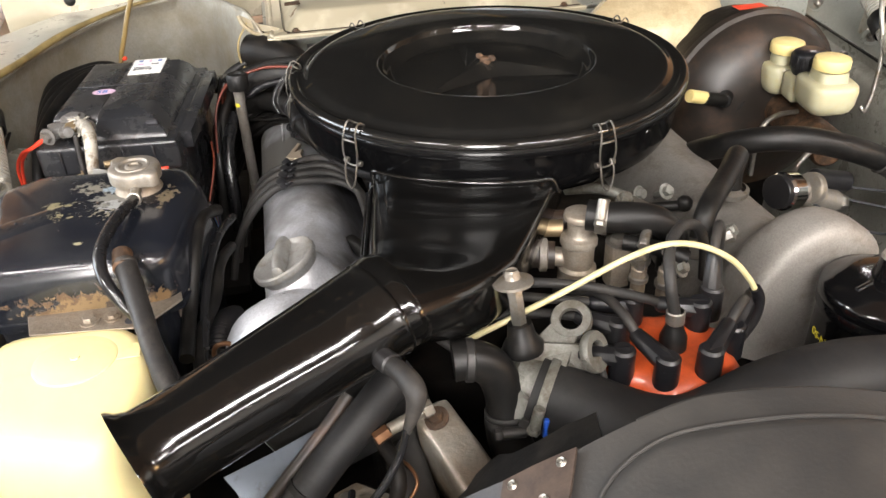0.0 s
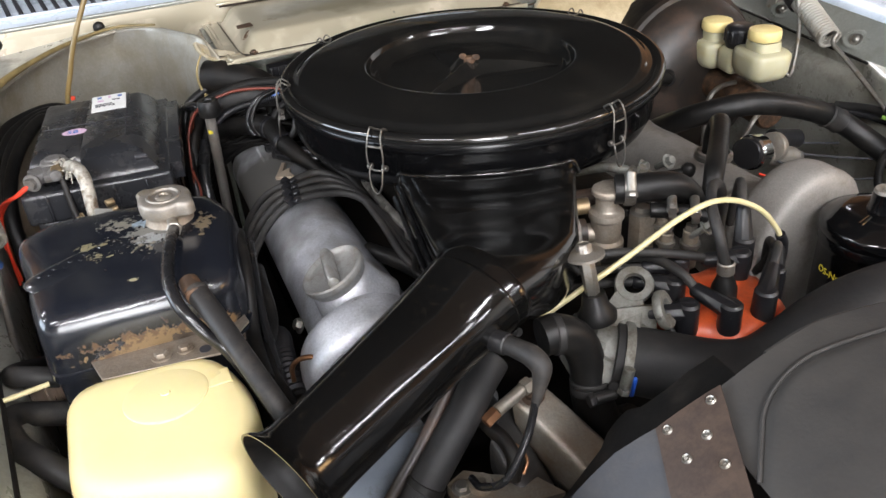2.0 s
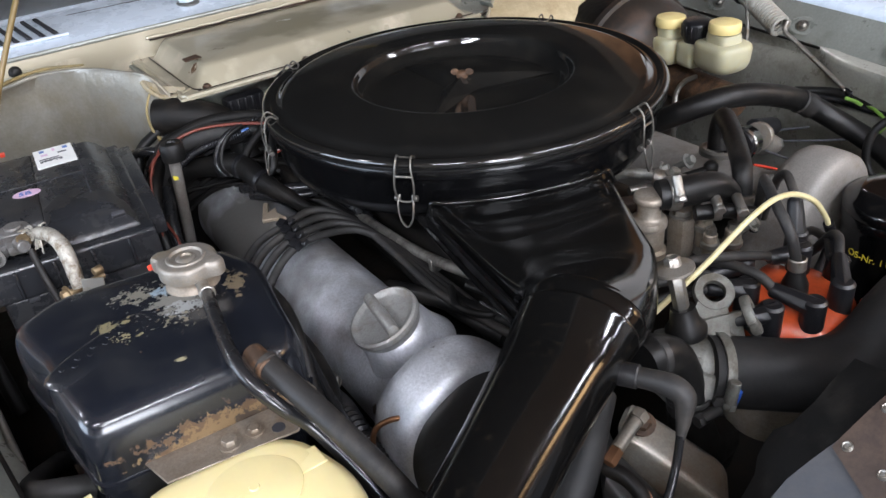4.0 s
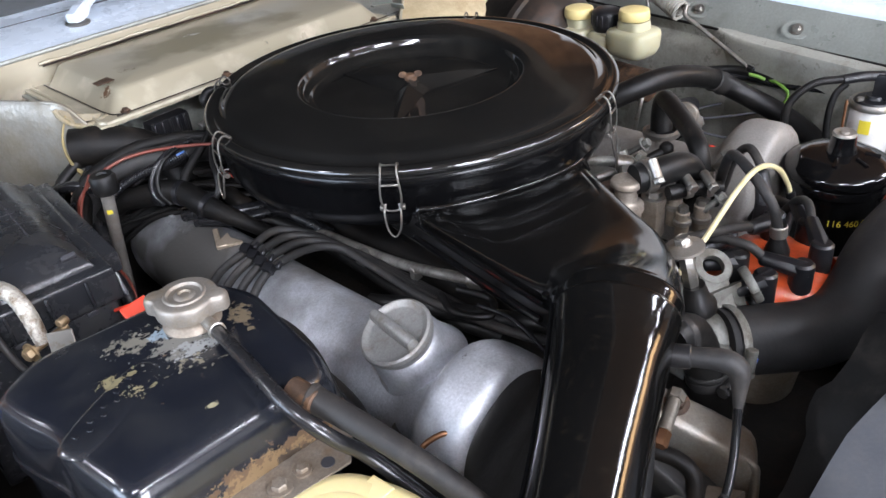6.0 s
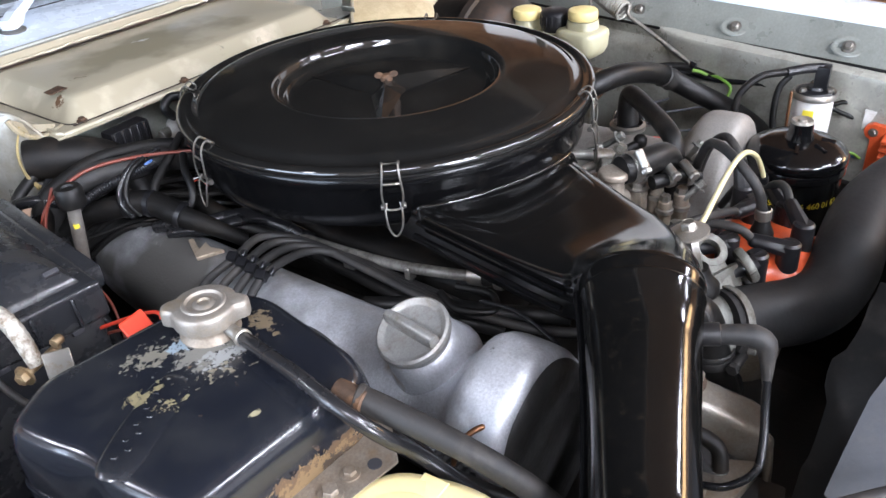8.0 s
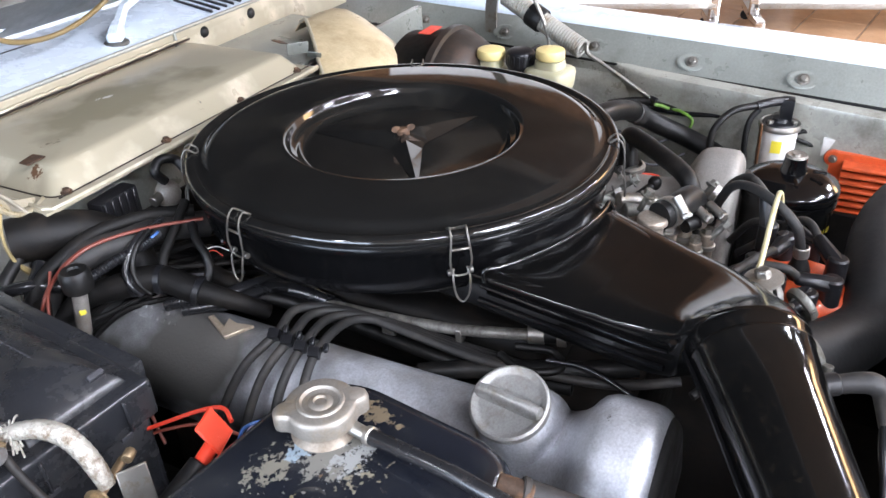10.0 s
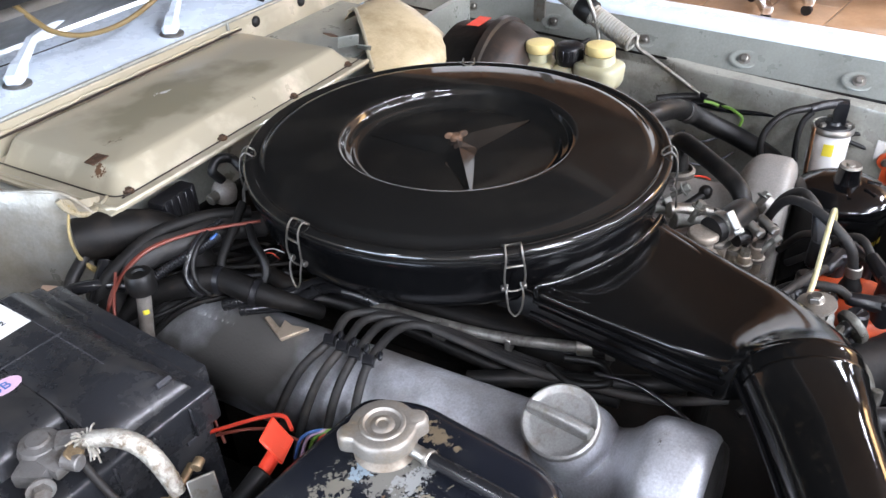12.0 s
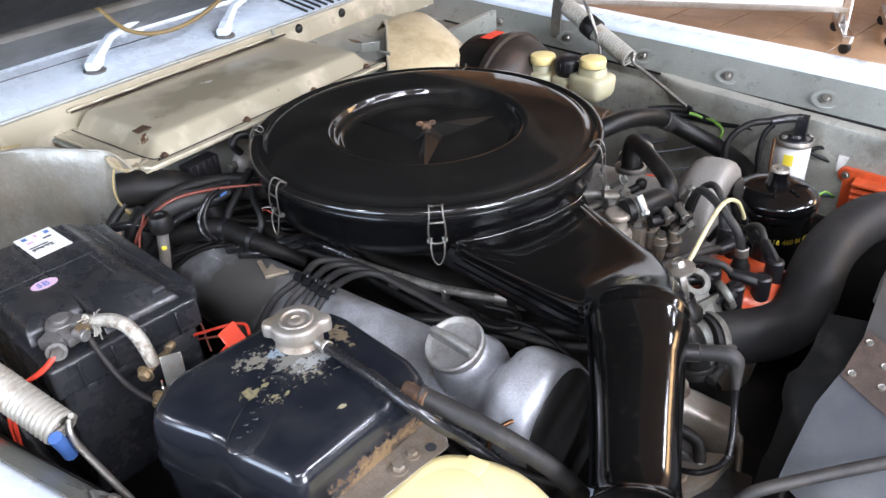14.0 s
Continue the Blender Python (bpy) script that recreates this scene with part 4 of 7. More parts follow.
for a in (229.5, 177.5, 294, 134, 33):
    d = Vector((math.cos(radians(a)), math.sin(radians(a)), 0))
    wire_clip(HUB + d * 0.2120 + Vector((0, 0, 0.8970)), d)

# ---------------------------------------------------------------- coolant tank
tank = thing("coolant_tank", (-0.24, 0.60, 0.66), "dark navy black coolant tank with peeling paint and rust", "coolant tank")
TOP = [(-0.331, 0.652), (-0.3215, 0.620), (-0.3085, 0.590), (-0.3055, 0.561), (-0.288, 0.505), (-0.152, 0.519), (-0.140, 0.540), (-0.140, 0.645), (-0.160, 0.684), (-0.300, 0.680)]


part("upper_shell", loft(stack([(0.814, 1.0), (0.836, 0.995), (0.8450, 0.984), (0.8515, 0.967), (0.8562, 0.945), (0.8593, 0.917), (0.8613, 0.880), (0.8626, 0.82), (0.8634, 0.6), (0.8638, 0.35), (0.8639, 0.02)], TOP, 0.0138)), TANK_PAINT, tank)
part("lower_shell", loft(stack([(0.66, 0.90), (0.67, 0.94), (0.805, 0.985), (0.8065, 1.02), (0.8135, 1.02), (0.814, 1.0)], TOP, 0.0138)), TANK_PAINT, tank)
part("pressed_pad", loft([oval(Vector((-0.267, 0.585, z)), (0.062, 0.045, 0), (-0.045, 0.062, 0), a, b, 36, 3.2) for z, a, b in ((0.8615, 0.043, 0.0165), (0.8636, 0.041, 0.0140), (0.8644, 0.037, 0.0115), (0.8648, 0.030, 0.008), (0.8649, 0.01, 0.003))]), TANK_PAINT, tank, "raised pad with worn moulded marks")
for i in range(9):
    part("moulded_mark", box(0.0026, 0.0034, 0.0008, 0.0003, 1, pose(-0.293 + 0.0052 * i + 0.003 * (i % 2), 0.571 + 0.0038 * i - 0.004 * (i % 2), 0.8650, 0, 0, 36)), TANK_PAINT, tank)
rc = Vector((-0.196, 0.633, 0.886))
capout = []
for i in range(72):
    a = 2 * math.pi * i / 72
    b = (a - radians(-38)) % math.pi
    b = min(b, math.pi - b)
    r = 0.0222 + 0.0068 * math.exp(-(b / 0.27) ** 4)
    capout.append((r * math.cos(a), r * math.sin(a)))
ringz = [(-0.0120, 0.99), (-0.0095, 1.0), (-0.0035, 1.0), (-0.0012, 0.97), (0.0, 0.91)]
capr = [[rc + Vector((x * k, y * k, z)) for x, y in capout] for z, k in ringz]
for r, z in ((0.0148, 0.0), (0.0140, 0.0011), (0.0124, 0.0013), (0.0111, -0.0004), (0.0078, -0.0009), (0.0064, 0.0005), (0.0043, 0.0007), (0.0034, -0.0007), (0.0017, -0.0005)):
    capr.append([rc + Vector((r * x / math.hypot(x, y), r * y / math.hypot(x, y), z)) for x, y in capout])
part("pressure_cap", loft(capr), CAP_STEEL, tank, "dull grey steel pressure cap with two lugs")
part("neck", lathe([(0.0225, -0.030), (0.0200, -0.021), (0.0182, -0.018), (0.0182, -0.013), (0.0205, -0.0105), (0.0205, -0.008)], 36, Matrix.Translation(rc)), DIRTY_ALU, tank, "corroded steel filler neck")
part("overflow_stub", rod((-0.192, 0.617, 0.872), (-0.190, 0.598, 0.869), 0.0045), ZINC, tank)
part("mounting_foot", join(prism([(-0.250, 0.484), (-0.165, 0.486), (-0.142, 0.520), (-0.150, 0.545), (-0.17, 0.517), (-0.262, 0.512)], 0.8175, 0.8195, 0.0006, 1), box(0.016, 0.0018, 0.020, 0.0006, 1, pose(-0.146, 0.534, 0.806, 0, 0, 60))), DIRTY_ALU, tank, "corroded zinc mounting foot")
part("bolt", hex_bolt((-0.208, 0.497, 0.8195), (0, 0, 1), 0.0052, 0.004), DIRTY_ALU, tank)
part("bolt", hex_bolt((-0.191, 0.500, 0.8195), (0, 0, 1), 0.0042, 0.003), DIRTY_ALU, tank)
part("foot_hole", lathe([(0, 0), (0.0045, 0), (0.0045, 0.0008), (0, 0.0008)], 16, Matrix.Translation((-0.176, 0.495, 0.8193))), INK, tank)
part("hose_stub", rod((-0.178, 0.520, 0.866), (-0.172, 0.500, 0.8635), 0.0078), RUST, tank, "rusty outlet stub")

over = thing("overflow_hose", (-0.190, 0.604, 0.869), "thin shiny black overflow hose from the tank neck", "hose")
part("hose", tube([(-0.190, 0.604, 0.869), (-0.191, 0.575, 0.873), (-0.1915, 0.54, 0.8755), (-0.190, 0.508, 0.872), (-0.183, 0.49, 0.861), (-0.172, 0.481, 0.846), (-0.158, 0.476, 0.828), (-0.140, 0.455, 0.80), (-0.125, 0.43, 0.775)], 0.0049, 12), HOSE_GLOSS, over)
part("end_band", lathe([(0.0050, 0), (0.0060, 0.0006), (0.0060, 0.0040), (0.0050, 0.0046)], 20, along((-0.190, 0.6035, 0.8692), (-0.1905, 0.590, 0.8712))), ZINC, over, "narrow zinc band")
vent = thing("vent_hose", (-0.15, 0.46, 0.84), "dusty grey black tank hose on a rusty stub", "hose")
part("hose", tube([(-0.1735, 0.508, 0.8645), (-0.163, 0.487, 0.857), (-0.152, 0.463, 0.848), (-0.140, 0.437, 0.836), (-0.126, 0.412, 0.817), (-0.112, 0.395, 0.79)], 0.0078, 16, radii=[0.0086, 0.0080, 0.0077, 0.0077, 0.0077]), HOSE_GREY, vent)
part("end_band", lathe([(0.0082, 0), (0.0092, 0.001), (0.0092, 0.004), (0.0082, 0.005)], 24, along((-0.1735, 0.508, 0.8645), (-0.163, 0.487, 0.857))), HOSE_GREY, vent)

# washer bottle
wash = thing("washer_bottle", (-0.21, 0.44, 0.58), "cream yellow plastic washer bottle before the coolant tank", "washer bottle")
WB = [(-0.281, 0.487), (-0.262, 0.372), (-0.152, 0.352), (-0.137, 0.432), (-0.170, 0.498)]
part("bottle", loft(stack([(0.58, 0.80), (0.60, 0.86), (0.70, 0.93), (0.786, 0.985), (0.803, 0.985), (0.8125, 0.955), (0.8185, 0.90), (0.8205, 0.80), (0.8209, 0.6), (0.8212, 0.35), (0.8213, 0.02)], WB, 0.030, 6)), CREAM, wash)
WC = pose(-0.203, 0.450, 0.8200, -3, 0, 0)
part("lid", lathe([(0, 0.0032), (0.003, 0.0032), (0.0035, 0.0024), (0.027, 0.0022), (0.0295, 0.0014), (0.030, -0.001)], 40, WC), CREAM, wash)
part("lid_lug", box(0.028, 0.018, 0.0026, 0.0012, 3, WC @ pose(0.031, 0.006, -0.0002, 0, 0, 12)), CREAM, wash)

# ---------------------------------------------------------------- battery
battery = thing("battery", (-0.305, 0.915, 0.65), "black car battery with white and lilac stickers", "battery")
BT = pose(-0.303, 0.912, 0, 0, 0, 3)
part("case", box(0.138, 0.226, 0.135, 0.006, 3, BT @ Matrix.Translation((0.014, 0, 0.735))), BATTERY_BLACK, battery)
part("lid", box(0.150, 0.236, 0.034, 0.005, 3, BT @ Matrix.Translation((0.014, 0, 0.818))), BATTERY_BLACK, battery)


def panel(x0, x1, y0, y1, rows, r):
    """A moulded cover panel with softly rounded edges: height, then the insets on its four sides."""
    return loft([[BT @ Vector((x, y, z)) for x, y in rounded([(x0 + a, y0 + c), (x1 - b, y0 + c), (x1 - b, y1 - d), (x0 + a, y1 - d)], r, 4)] for z, a, b, c, d in rows])


part("top_cover", panel(0.0, 0.078, -0.106, 0.110, ((0.833, 0, 0, 0, 0), (0.837, 0, 0.001, 0.001, 0.001), (0.8405, 0, 0.004, 0.004, 0.002), (0.8465, 0, 0.010, 0.011, 0.004), (0.8505, 0.0001, 0.015, 0.018, 0.006), (0.8533, 0.0002, 0.0195, 0.027, 0.009), (0.8548, 0.0003, 0.024, 0.036, 0.013), (0.8553, 0.0008, 0.028, 0.046, 0.016), (0.8555, 0.03, 0.04, 0.09, 0.06)), 0.002), BATTERY_BLACK, battery)
part("top_cover", panel(-0.056, -0.0003, -0.070, 0.110, ((0.833, 0, 0, 0, 0), (0.845, 0.001, 0, 0.003, 0.004), (0.8505, 0.004, 0, 0.007, 0.006), (0.8535, 0.008, 0.0001, 0.013, 0.009), (0.8549, 0.012, 0.0003, 0.019, 0.013), (0.8554, 0.016, 0.0008, 0.026, 0.016), (0.8555, 0.025, 0.02, 0.06, 0.06)), 0.002), BATTERY_BLACK, battery)
part("groove", box(0.096, 0.0014, 0.0008, 0.0003, 1, BT @ Matrix.Translation((0.002, 0.012, 0.8556))), INK, battery)
part("groove", box(0.0014, 0.150, 0.0008, 0.0003, 1, BT @ Matrix.Translation((0.046, 0.026, 0.8553))), INK, battery)
part("lift_slot", box(0.013, 0.005, 0.010, 0.001, 1, BT @ pose(0.062, -0.095, 0.846, 35, 0, 0)), INK, battery)
for i in range(4):
    part("rib", box(0.003, 0.004, 0.028, 0.001, 1, BT @ Matrix.Translation((-0.036 + 0.033 * i, -0.1195, 0.818))), BATTERY_BLACK, battery)
    part("ledge_notch", box(0.010, 0.003, 0.005, 0.0008, 1, BT @ Matrix.Translation((-0.030 + 0.030 * i, -0.1145, 0.7985))), INK, battery)
part("side_flange", box(0.014, 0.200, 0.020, 0.003, 2, BT @ Matrix.Translation((0.094, 0.006, 0.824))), BATTERY_BLACK, battery)
st = part("type_label", box(0.040, 0.056, 0.0006, 0.0001, 1, BT @ pose(0.024, 0.074, 0.8555, 0, 0, 2)), PAPER, battery, "white paper type label")
for i, (bx, by, w, h, mt) in enumerate(((-0.012, 0.020, 0.005, 0.006, BLUE_WIRE), (0.000, 0.020, 0.003, 0.007, LILAC), (0.012, 0.020, 0.005, 0.006, BLUE_WIRE), (-0.010, 0.008, 0.007, 0.005, LILAC), (0.008, 0.008, 0.009, 0.003, INK), (-0.006, -0.004, 0.020, 0.002, INK), (-0.004, -0.009, 0.022, 0.002, INK))):
    part("print_bar", box(w, h, 0.0004, 0, 1, BT @ pose(0.024 + bx, 0.074 + by, 0.8560, 0, 0, 2)), mt, st)
for k, (txt, sz) in enumerate((("574 12", 0.0085),)):
    part("type_number", writing(txt, sz, 0.0002, BT @ pose(0.008, 0.060, 0.8560, 0, 0, 2), INK), INK, st)
round_ = part("round_sticker", lathe([(0, 0.0006), (0.0105, 0.0006), (0.0108, 0)], 28, BT @ pose(-0.010, -0.008, 0.8550) @ Matrix.Diagonal((1.25, 0.85, 1, 1))), LILAC, battery, "small lilac oval sticker")
part("sticker_mark", writing("5B", 0.012, 0.0002, BT @ pose(-0.018, -0.012, 0.8558), INK), BLUE_WIRE, round_)

clampt = thing("battery_terminal", (-0.325, 0.83, 0.84), "grey lead battery clamp with a corroded braided earth strap", "battery clamp")
TC = Vector((-0.325, 0.832, 0.836))
part("post_clamp", join(lathe([(0.0085, 0), (0.0140, 0), (0.0150, 0.003), (0.0150, 0.010), (0.0130, 0.015), (0.0085, 0.016)], 24, Matrix.Translation(TC + Vector((0, 0, 0.004)))), box(0.018, 0.022, 0.012, 0.0035, 2, pose(-0.338, 0.818, 0.846, 0, 0, 35)), box(0.015, 0.020, 0.010, 0.0035, 2, pose(-0.326, 0.812, 0.848, 8, 0, 10)), box(0.024, 0.016, 0.013, 0.004, 2, pose(-0.309, 0.816, 0.850, 0, 8, -40))), LEAD, clampt, "rough lead clamp")
part("post", lathe([(0, 0.019), (0.0075, 0.019), (0.0083, 0.017), (0.0085, 0)], 20, Matrix.Translation(TC + Vector((0, 0, 0.003)))), LEAD, battery)
part("clamp_bolt", join(hex_bolt((-0.343, 0.801, 0.846), (-0.3, -1, 0.1), 0.0062, 0.006), rod((-0.338, 0.812, 0.846), (-0.343, 0.799, 0.846), 0.0042, 10), rod((-0.322, 0.806, 0.852), (-0.317, 0.794, 0.852), 0.0058, 12)), LEAD, clampt)
part("wedge", prism([(-0.006, -0.005), (0.006, -0.006), (0.005, 0.006), (-0.004, 0.004)], 0, 0.008, 0.001, 1, pose(-0.318, 0.804, 0.851, 20, 0, 15)), BRASS, clampt, "brassy wedge")
part("braid_strap", tube([(-0.309, 0.808, 0.855), (-0.301, 0.796, 0.860), (-0.293, 0.784, 0.861), (-0.287, 0.772, 0.857), (-0.284, 0.761, 0.848), (-0.283, 0.751, 0.835), (-0.283, 0.746, 0.824)], 0.007, 14, 6, radii=[0.0045, 0.0060, 0.0066, 0.0068, 0.0067, 0.0064, 0.0055], ribs=0.0003), BRAID, clampt, "corroded braided strap")
braid_rng = random.Random(12)
for i in range(44):
    a = braid_rng.uniform(0, 2 * math.pi)
    p0 = Vector((-0.306, 0.803, 0.856))
    e = p0 + Vector((braid_rng.uniform(0.006, 0.013) * math.cos(a), braid_rng.uniform(0.006, 0.013) * math.sin(a), braid_rng.uniform(-0.016, 0.008)))
    part("frayed_strand", tube([p0, p0 + (e - p0) * 0.6 + Vector((0.001, 0, 0.003)), e], 0.00075, 5, 3), BRAID, clampt)
part("earth_lead", tube([(-0.314, 0.800, 0.846), (-0.312, 0.792, 0.830), (-0.306, 0.775, 0.805), (-0.297, 0.755, 0.79), (-0.284, 0.738, 0.783), (-0.276, 0.728, 0.787)], 0.0030, 10), HOSE_GREY, clampt)
part("strap_bolt", join(hex_bolt((-0.292, 0.744, 0.822), (-0.9, -0.5, 0), 0.0055, 0.005), rod((-0.298, 0.741, 0.822), (-0.262, 0.760, 0.822), 0.0032)), BRASS, clampt, "brass strap bolt")
part("lower_bolt", join(hex_bolt((-0.290, 0.728, 0.801), (-0.9, -0.5, 0), 0.0062, 0.006), rod((-0.299, 0.723, 0.801), (-0.270, 0.741, 0.801), 0.0036)), BRASS, clampt)
part("cotter_pin", tube([(-0.284, 0.736, 0.813), (-0.286, 0.730, 0.808), (-0.283, 0.726, 0.800), (-0.286, 0.722, 0.792)], 0.0012, 7), CHROME, clampt)

holder = thing("bracket_plate", (-0.267, 0.735, 0.80), "bent zinc bracket plate beside the coolant tank", "bracket")
BP = pose(-0.2720, 0.731, 0.819, -18, 0, -22)
part("plate", join(box(0.019, 0.0020, 0.034, 0.0007, 1, BP), box(0.020, 0.0020, 0.036, 0.0007, 1, BP @ pose(0, -0.0066, -0.0335, -22, 0, 0))), ZINC, holder)
part("hole", lathe([(0, 0), (0.0048, 0), (0.0048, 0.0006), (0, 0.0006)], 18, BP @ pose(0.002, -0.0050, -0.029, -22, 0, 0) @ pose(0, -0.0014, 0, 90, 0, 0)), INK, holder)
part("stub_bolt", rod((-0.268, 0.743, 0.836), (-0.261, 0.747, 0.836), 0.0040, 8), BRASS, holder)

flag = thing("red_terminal_flag", (-0.215, 0.728, 0.80), "bright red plastic cable flag on a black sleeve", "cable flag")
part("flag_plate", box(0.027, 0.0024, 0.025, 0.001, 1, pose(-0.212, 0.727, 0.824, -35, 8, 30)), RED, flag)
part("flag_sleeve", rod((-0.232, 0.722, 0.812), (-0.212, 0.726, 0.818), 0.0055, 12), RED, flag)
part("black_sleeve", rod((-0.262, 0.722, 0.800), (-0.231, 0.7225, 0.812), 0.0080, 14), RUBBER, flag, "black rubber sleeve")
single("red_wire", tube([(-0.232, 0.83, 0.775), (-0.214, 0.795, 0.795), (-0.195, 0.765, 0.810), (-0.188, 0.748, 0.815), (-0.192, 0.735, 0.812)], 0.0017, 8), RED_WIRE, "thin red wire looping beside the battery", "wire")
single("red_wire", tube([(-0.230, 0.825, 0.77), (-0.210, 0.80, 0.783), (-0.190, 0.772, 0.788), (-0.178, 0.745, 0.780)], 0.0014, 8), DARK_RED_WIRE, "thin red wire looping beside the battery", "wire")
for i, mt in enumerate((BLUE_WIRE, LILAC, GREEN_WIRE, RED_WIRE, BLUE_WIRE, BRASS, INK)):
    k = i * 0.0035
    single("loom_wire", tube([(-0.190 + k, 0.742 - k, 0.775), (-0.186 + k * 0.8, 0.733 - k, 0.800 - k * 0.2), (-0.176 + k * 0.6, 0.722 - k * 0.6, 0.806 - k * 0.2), (-0.165 + k * 0.4, 0.722 - k * 0.2, 0.790), (-0.160, 0.728, 0.76)], 0.0014, 7), mt, "thin coloured loom wire behind the coolant tank", "wire", "loom wires behind the tank")
for i in range(2):
    single("red_lead", tube([(-0.345, 0.797, 0.846), (-0.358 - 0.003 * i, 0.797, 0.838 - 0.002 * i), (-0.377 - 0.004 * i, 0.806, 0.824), (-0.392 - 0.004 * i, 0.815, 0.795), (-0.40, 0.82 + 0.01 * i, 0.72)], 0.0022, 8, radii=[0.0028, 0.0022, 0.0018, 0.0018]), RED_WIRE, "red battery lead hanging beside the case", "wire", "red leads by the battery")
for i in range(4):
    single("battery_cable", tube([(-0.378 - 0.008 * i, 0.80 + 0.03 * i, 0.68), (-0.390 - 0.008 * i, 0.84 + 0.025 * i, 0.77), (-0.394 - 0.008 * i, 0.90 + 0.03 * i, 0.812 + 0.004 * i), (-0.384 - 0.006 * i, 0.98 + 0.02 * i, 0.832), (-0.368 + 0.004 * i, 1.040 + 0.010 * i, 0.828), (-0.345 + 0.006 * i, 1.065 + 0.008 * i, 0.77)], 0.0075, 12), RUBBER, "black battery cable bowed round the case", "cable", "black cables round the battery")

for k, pts in enumerate(([(-0.205, 0.965, 0.66), (-0.200, 0.968, 0.76), (-0.190, 0.985, 0.815), (-0.16, 1.00, 0.835)], [(-0.195, 0.93, 0.64), (-0.190, 0.935, 0.74), (-0.182, 0.955, 0.805), (-0.150, 0.98, 0.83)], [(-0.185, 0.89, 0.64), (-0.184, 0.90, 0.73), (-0.188, 0.925, 0.785), (-0.17, 0.96, 0.815)], [(-0.198, 0.86, 0.62), (-0.192, 0.875, 0.72), (-0.194, 0.905, 0.77), (-0.186, 0.945, 0.80)], [(-0.176, 0.84, 0.62), (-0.176, 0.86, 0.70), (-0.180, 0.89, 0.755), (-0.172, 0.93, 0.79)])):
    single("bay_cable", tube([(x - 0.010, y + 0.045, z) for x, y, z in pts], 0.0062 + 0.0012 * (k % 3), 10), (RUBBER, HOSE_GLOSS, GRIME)[k % 3], "black cable rising between battery and engine", "cable", "cables between battery and engine")
for pts in ([(-0.205, 0.925, 0.70), (-0.202, 0.935, 0.77), (-0.196, 0.96, 0.815), (-0.172, 0.985, 0.842)], [(-0.196, 0.83, 0.74), (-0.190, 0.86, 0.775), (-0.196, 0.89, 0.79)]):
    single("red_wire", tube(pts, 0.0014, 8), DARK_RED_WIRE, "thin brick red wire among the cables beside the battery", "wire")

# brass washer tube rising behind the battery to the hood
single("washer_tube", tube([(-0.362, 1.085, 0.74), (-0.357, 1.088, 0.80), (-0.352, 1.090, 0.833), (-0.338, 1.090, 0.868), (-0.330, 1.090, 0.889), (-0.311, 1.092, 0.928), (-0.27, 1.12, 1.0), (-0.22, 1.20, 1.08)], 0.0033, 10), BROWN_TUBE, "browned washer tube rising behind the battery", "tube")
single("tube_clip", box(0.005, 0.007, 0.004, 0.001, 2, pose(-0.342, 1.078, 0.838)), RED, "small red tube clip behind the battery", "clip")

single("blue_lead", tube([(-0.383, 0.712, 0.832), (-0.381, 0.714, 0.824), (-0.378, 0.718, 0.812), (-0.376, 0.722, 0.800)], 0.0058, 10, 6), BLUE_WIRE, "thick blue lead beside the battery", "lead")

# ---------------------------------------------------------------- along the rocker cover beside the battery
for i in range(4):
    k = 0.0155 * i
    fan = 0.014 * (3 - i)
    single("plug_lead", tube([(-0.156, 0.768 - k + fan * 1.4, 0.70), (-0.145, 0.776 - k + fan, 0.742), (-0.120, 0.788 - k + fan * 0.5, 0.779), (-0.088, 0.799 - k, 0.797), (-0.055 + 0.006 * i, 0.806 - k * 0.9, 0.800 - 0.003 * i), (-0.024 + 0.005 * i, 0.780 - k * 0.7, 0.790 - 0.003 * i), (-0.004 + 0.006 * i, 0.72 - k * 0.4, 0.775 - 0.003 * i), (0.006 + 0.008 * i, 0.655, 0.768 - 0.004 * i), (0.022 + 0.008 * i, 0.60, 0.765 - 0.006 * i), (0.045 + 0.008 * i, 0.545, 0.762 - 0.006 * i), (0.075, 0.50, 0.765)], 0.0041, 10, 7), HOSE_GREY, "grey black spark plug lead over the rocker cover", "plug lead", "plug leads over the rocker cover")
for i in range(4):
    k = 0.0155 * i
    single("lead_clip", join(box(0.009, 0.010, 0.0095, 0.002, 2, pose(-0.092, 0.7975 - k, 0.799, 0, -25, 28)), box(0.008, 0.004, 0.005, 0.001, 1, pose(-0.084, 0.7910 - k, 0.802, 0, -20, 28))), PLASTIC, "black plastic spacer clip on the plug leads", "clip", "spacer clips on the plug leads")

fuel = thing("fuel_rail", (0.01, 0.75, 0.76), "dull zinc fuel pipe with brackets and a hose joint", "fuel pipe")
part("pipe", tube([(-0.004, 0.905, 0.757), (-0.003, 0.86, 0.762), (0.006, 0.78, 0.768), (0.018, 0.70, 0.776), (0.034, 0.642, 0.783), (0.043, 0.617, 0.786)], 0.0052, 12), PIPE_STEEL, fuel)
part("joint", join(rod((0.040, 0.625, 0.786), (0.046, 0.611, 0.787), 0.0088, 12), clamp((0.052, 0.598, 0.787), (0.4, -1, 0.05), 0.0082, 0.008, (0, 0, 1))), ZINC, fuel)
part("hose_end", tube([(0.045, 0.612, 0.787), (0.058, 0.585, 0.788), (0.080, 0.550, 0.788), (0.11, 0.52, 0.785)], 0.0078, 12), RUBBER, fuel)
part("bracket", join(box(0.016, 0.014, 0.012, 0.002, 2, pose(0.008, 0.752, 0.764, 0, 0, 10)), hex_bolt((0.006, 0.748, 0.770), (-0.2, -0.3, 1), 0.0055, 0.005)), ZINC, fuel)
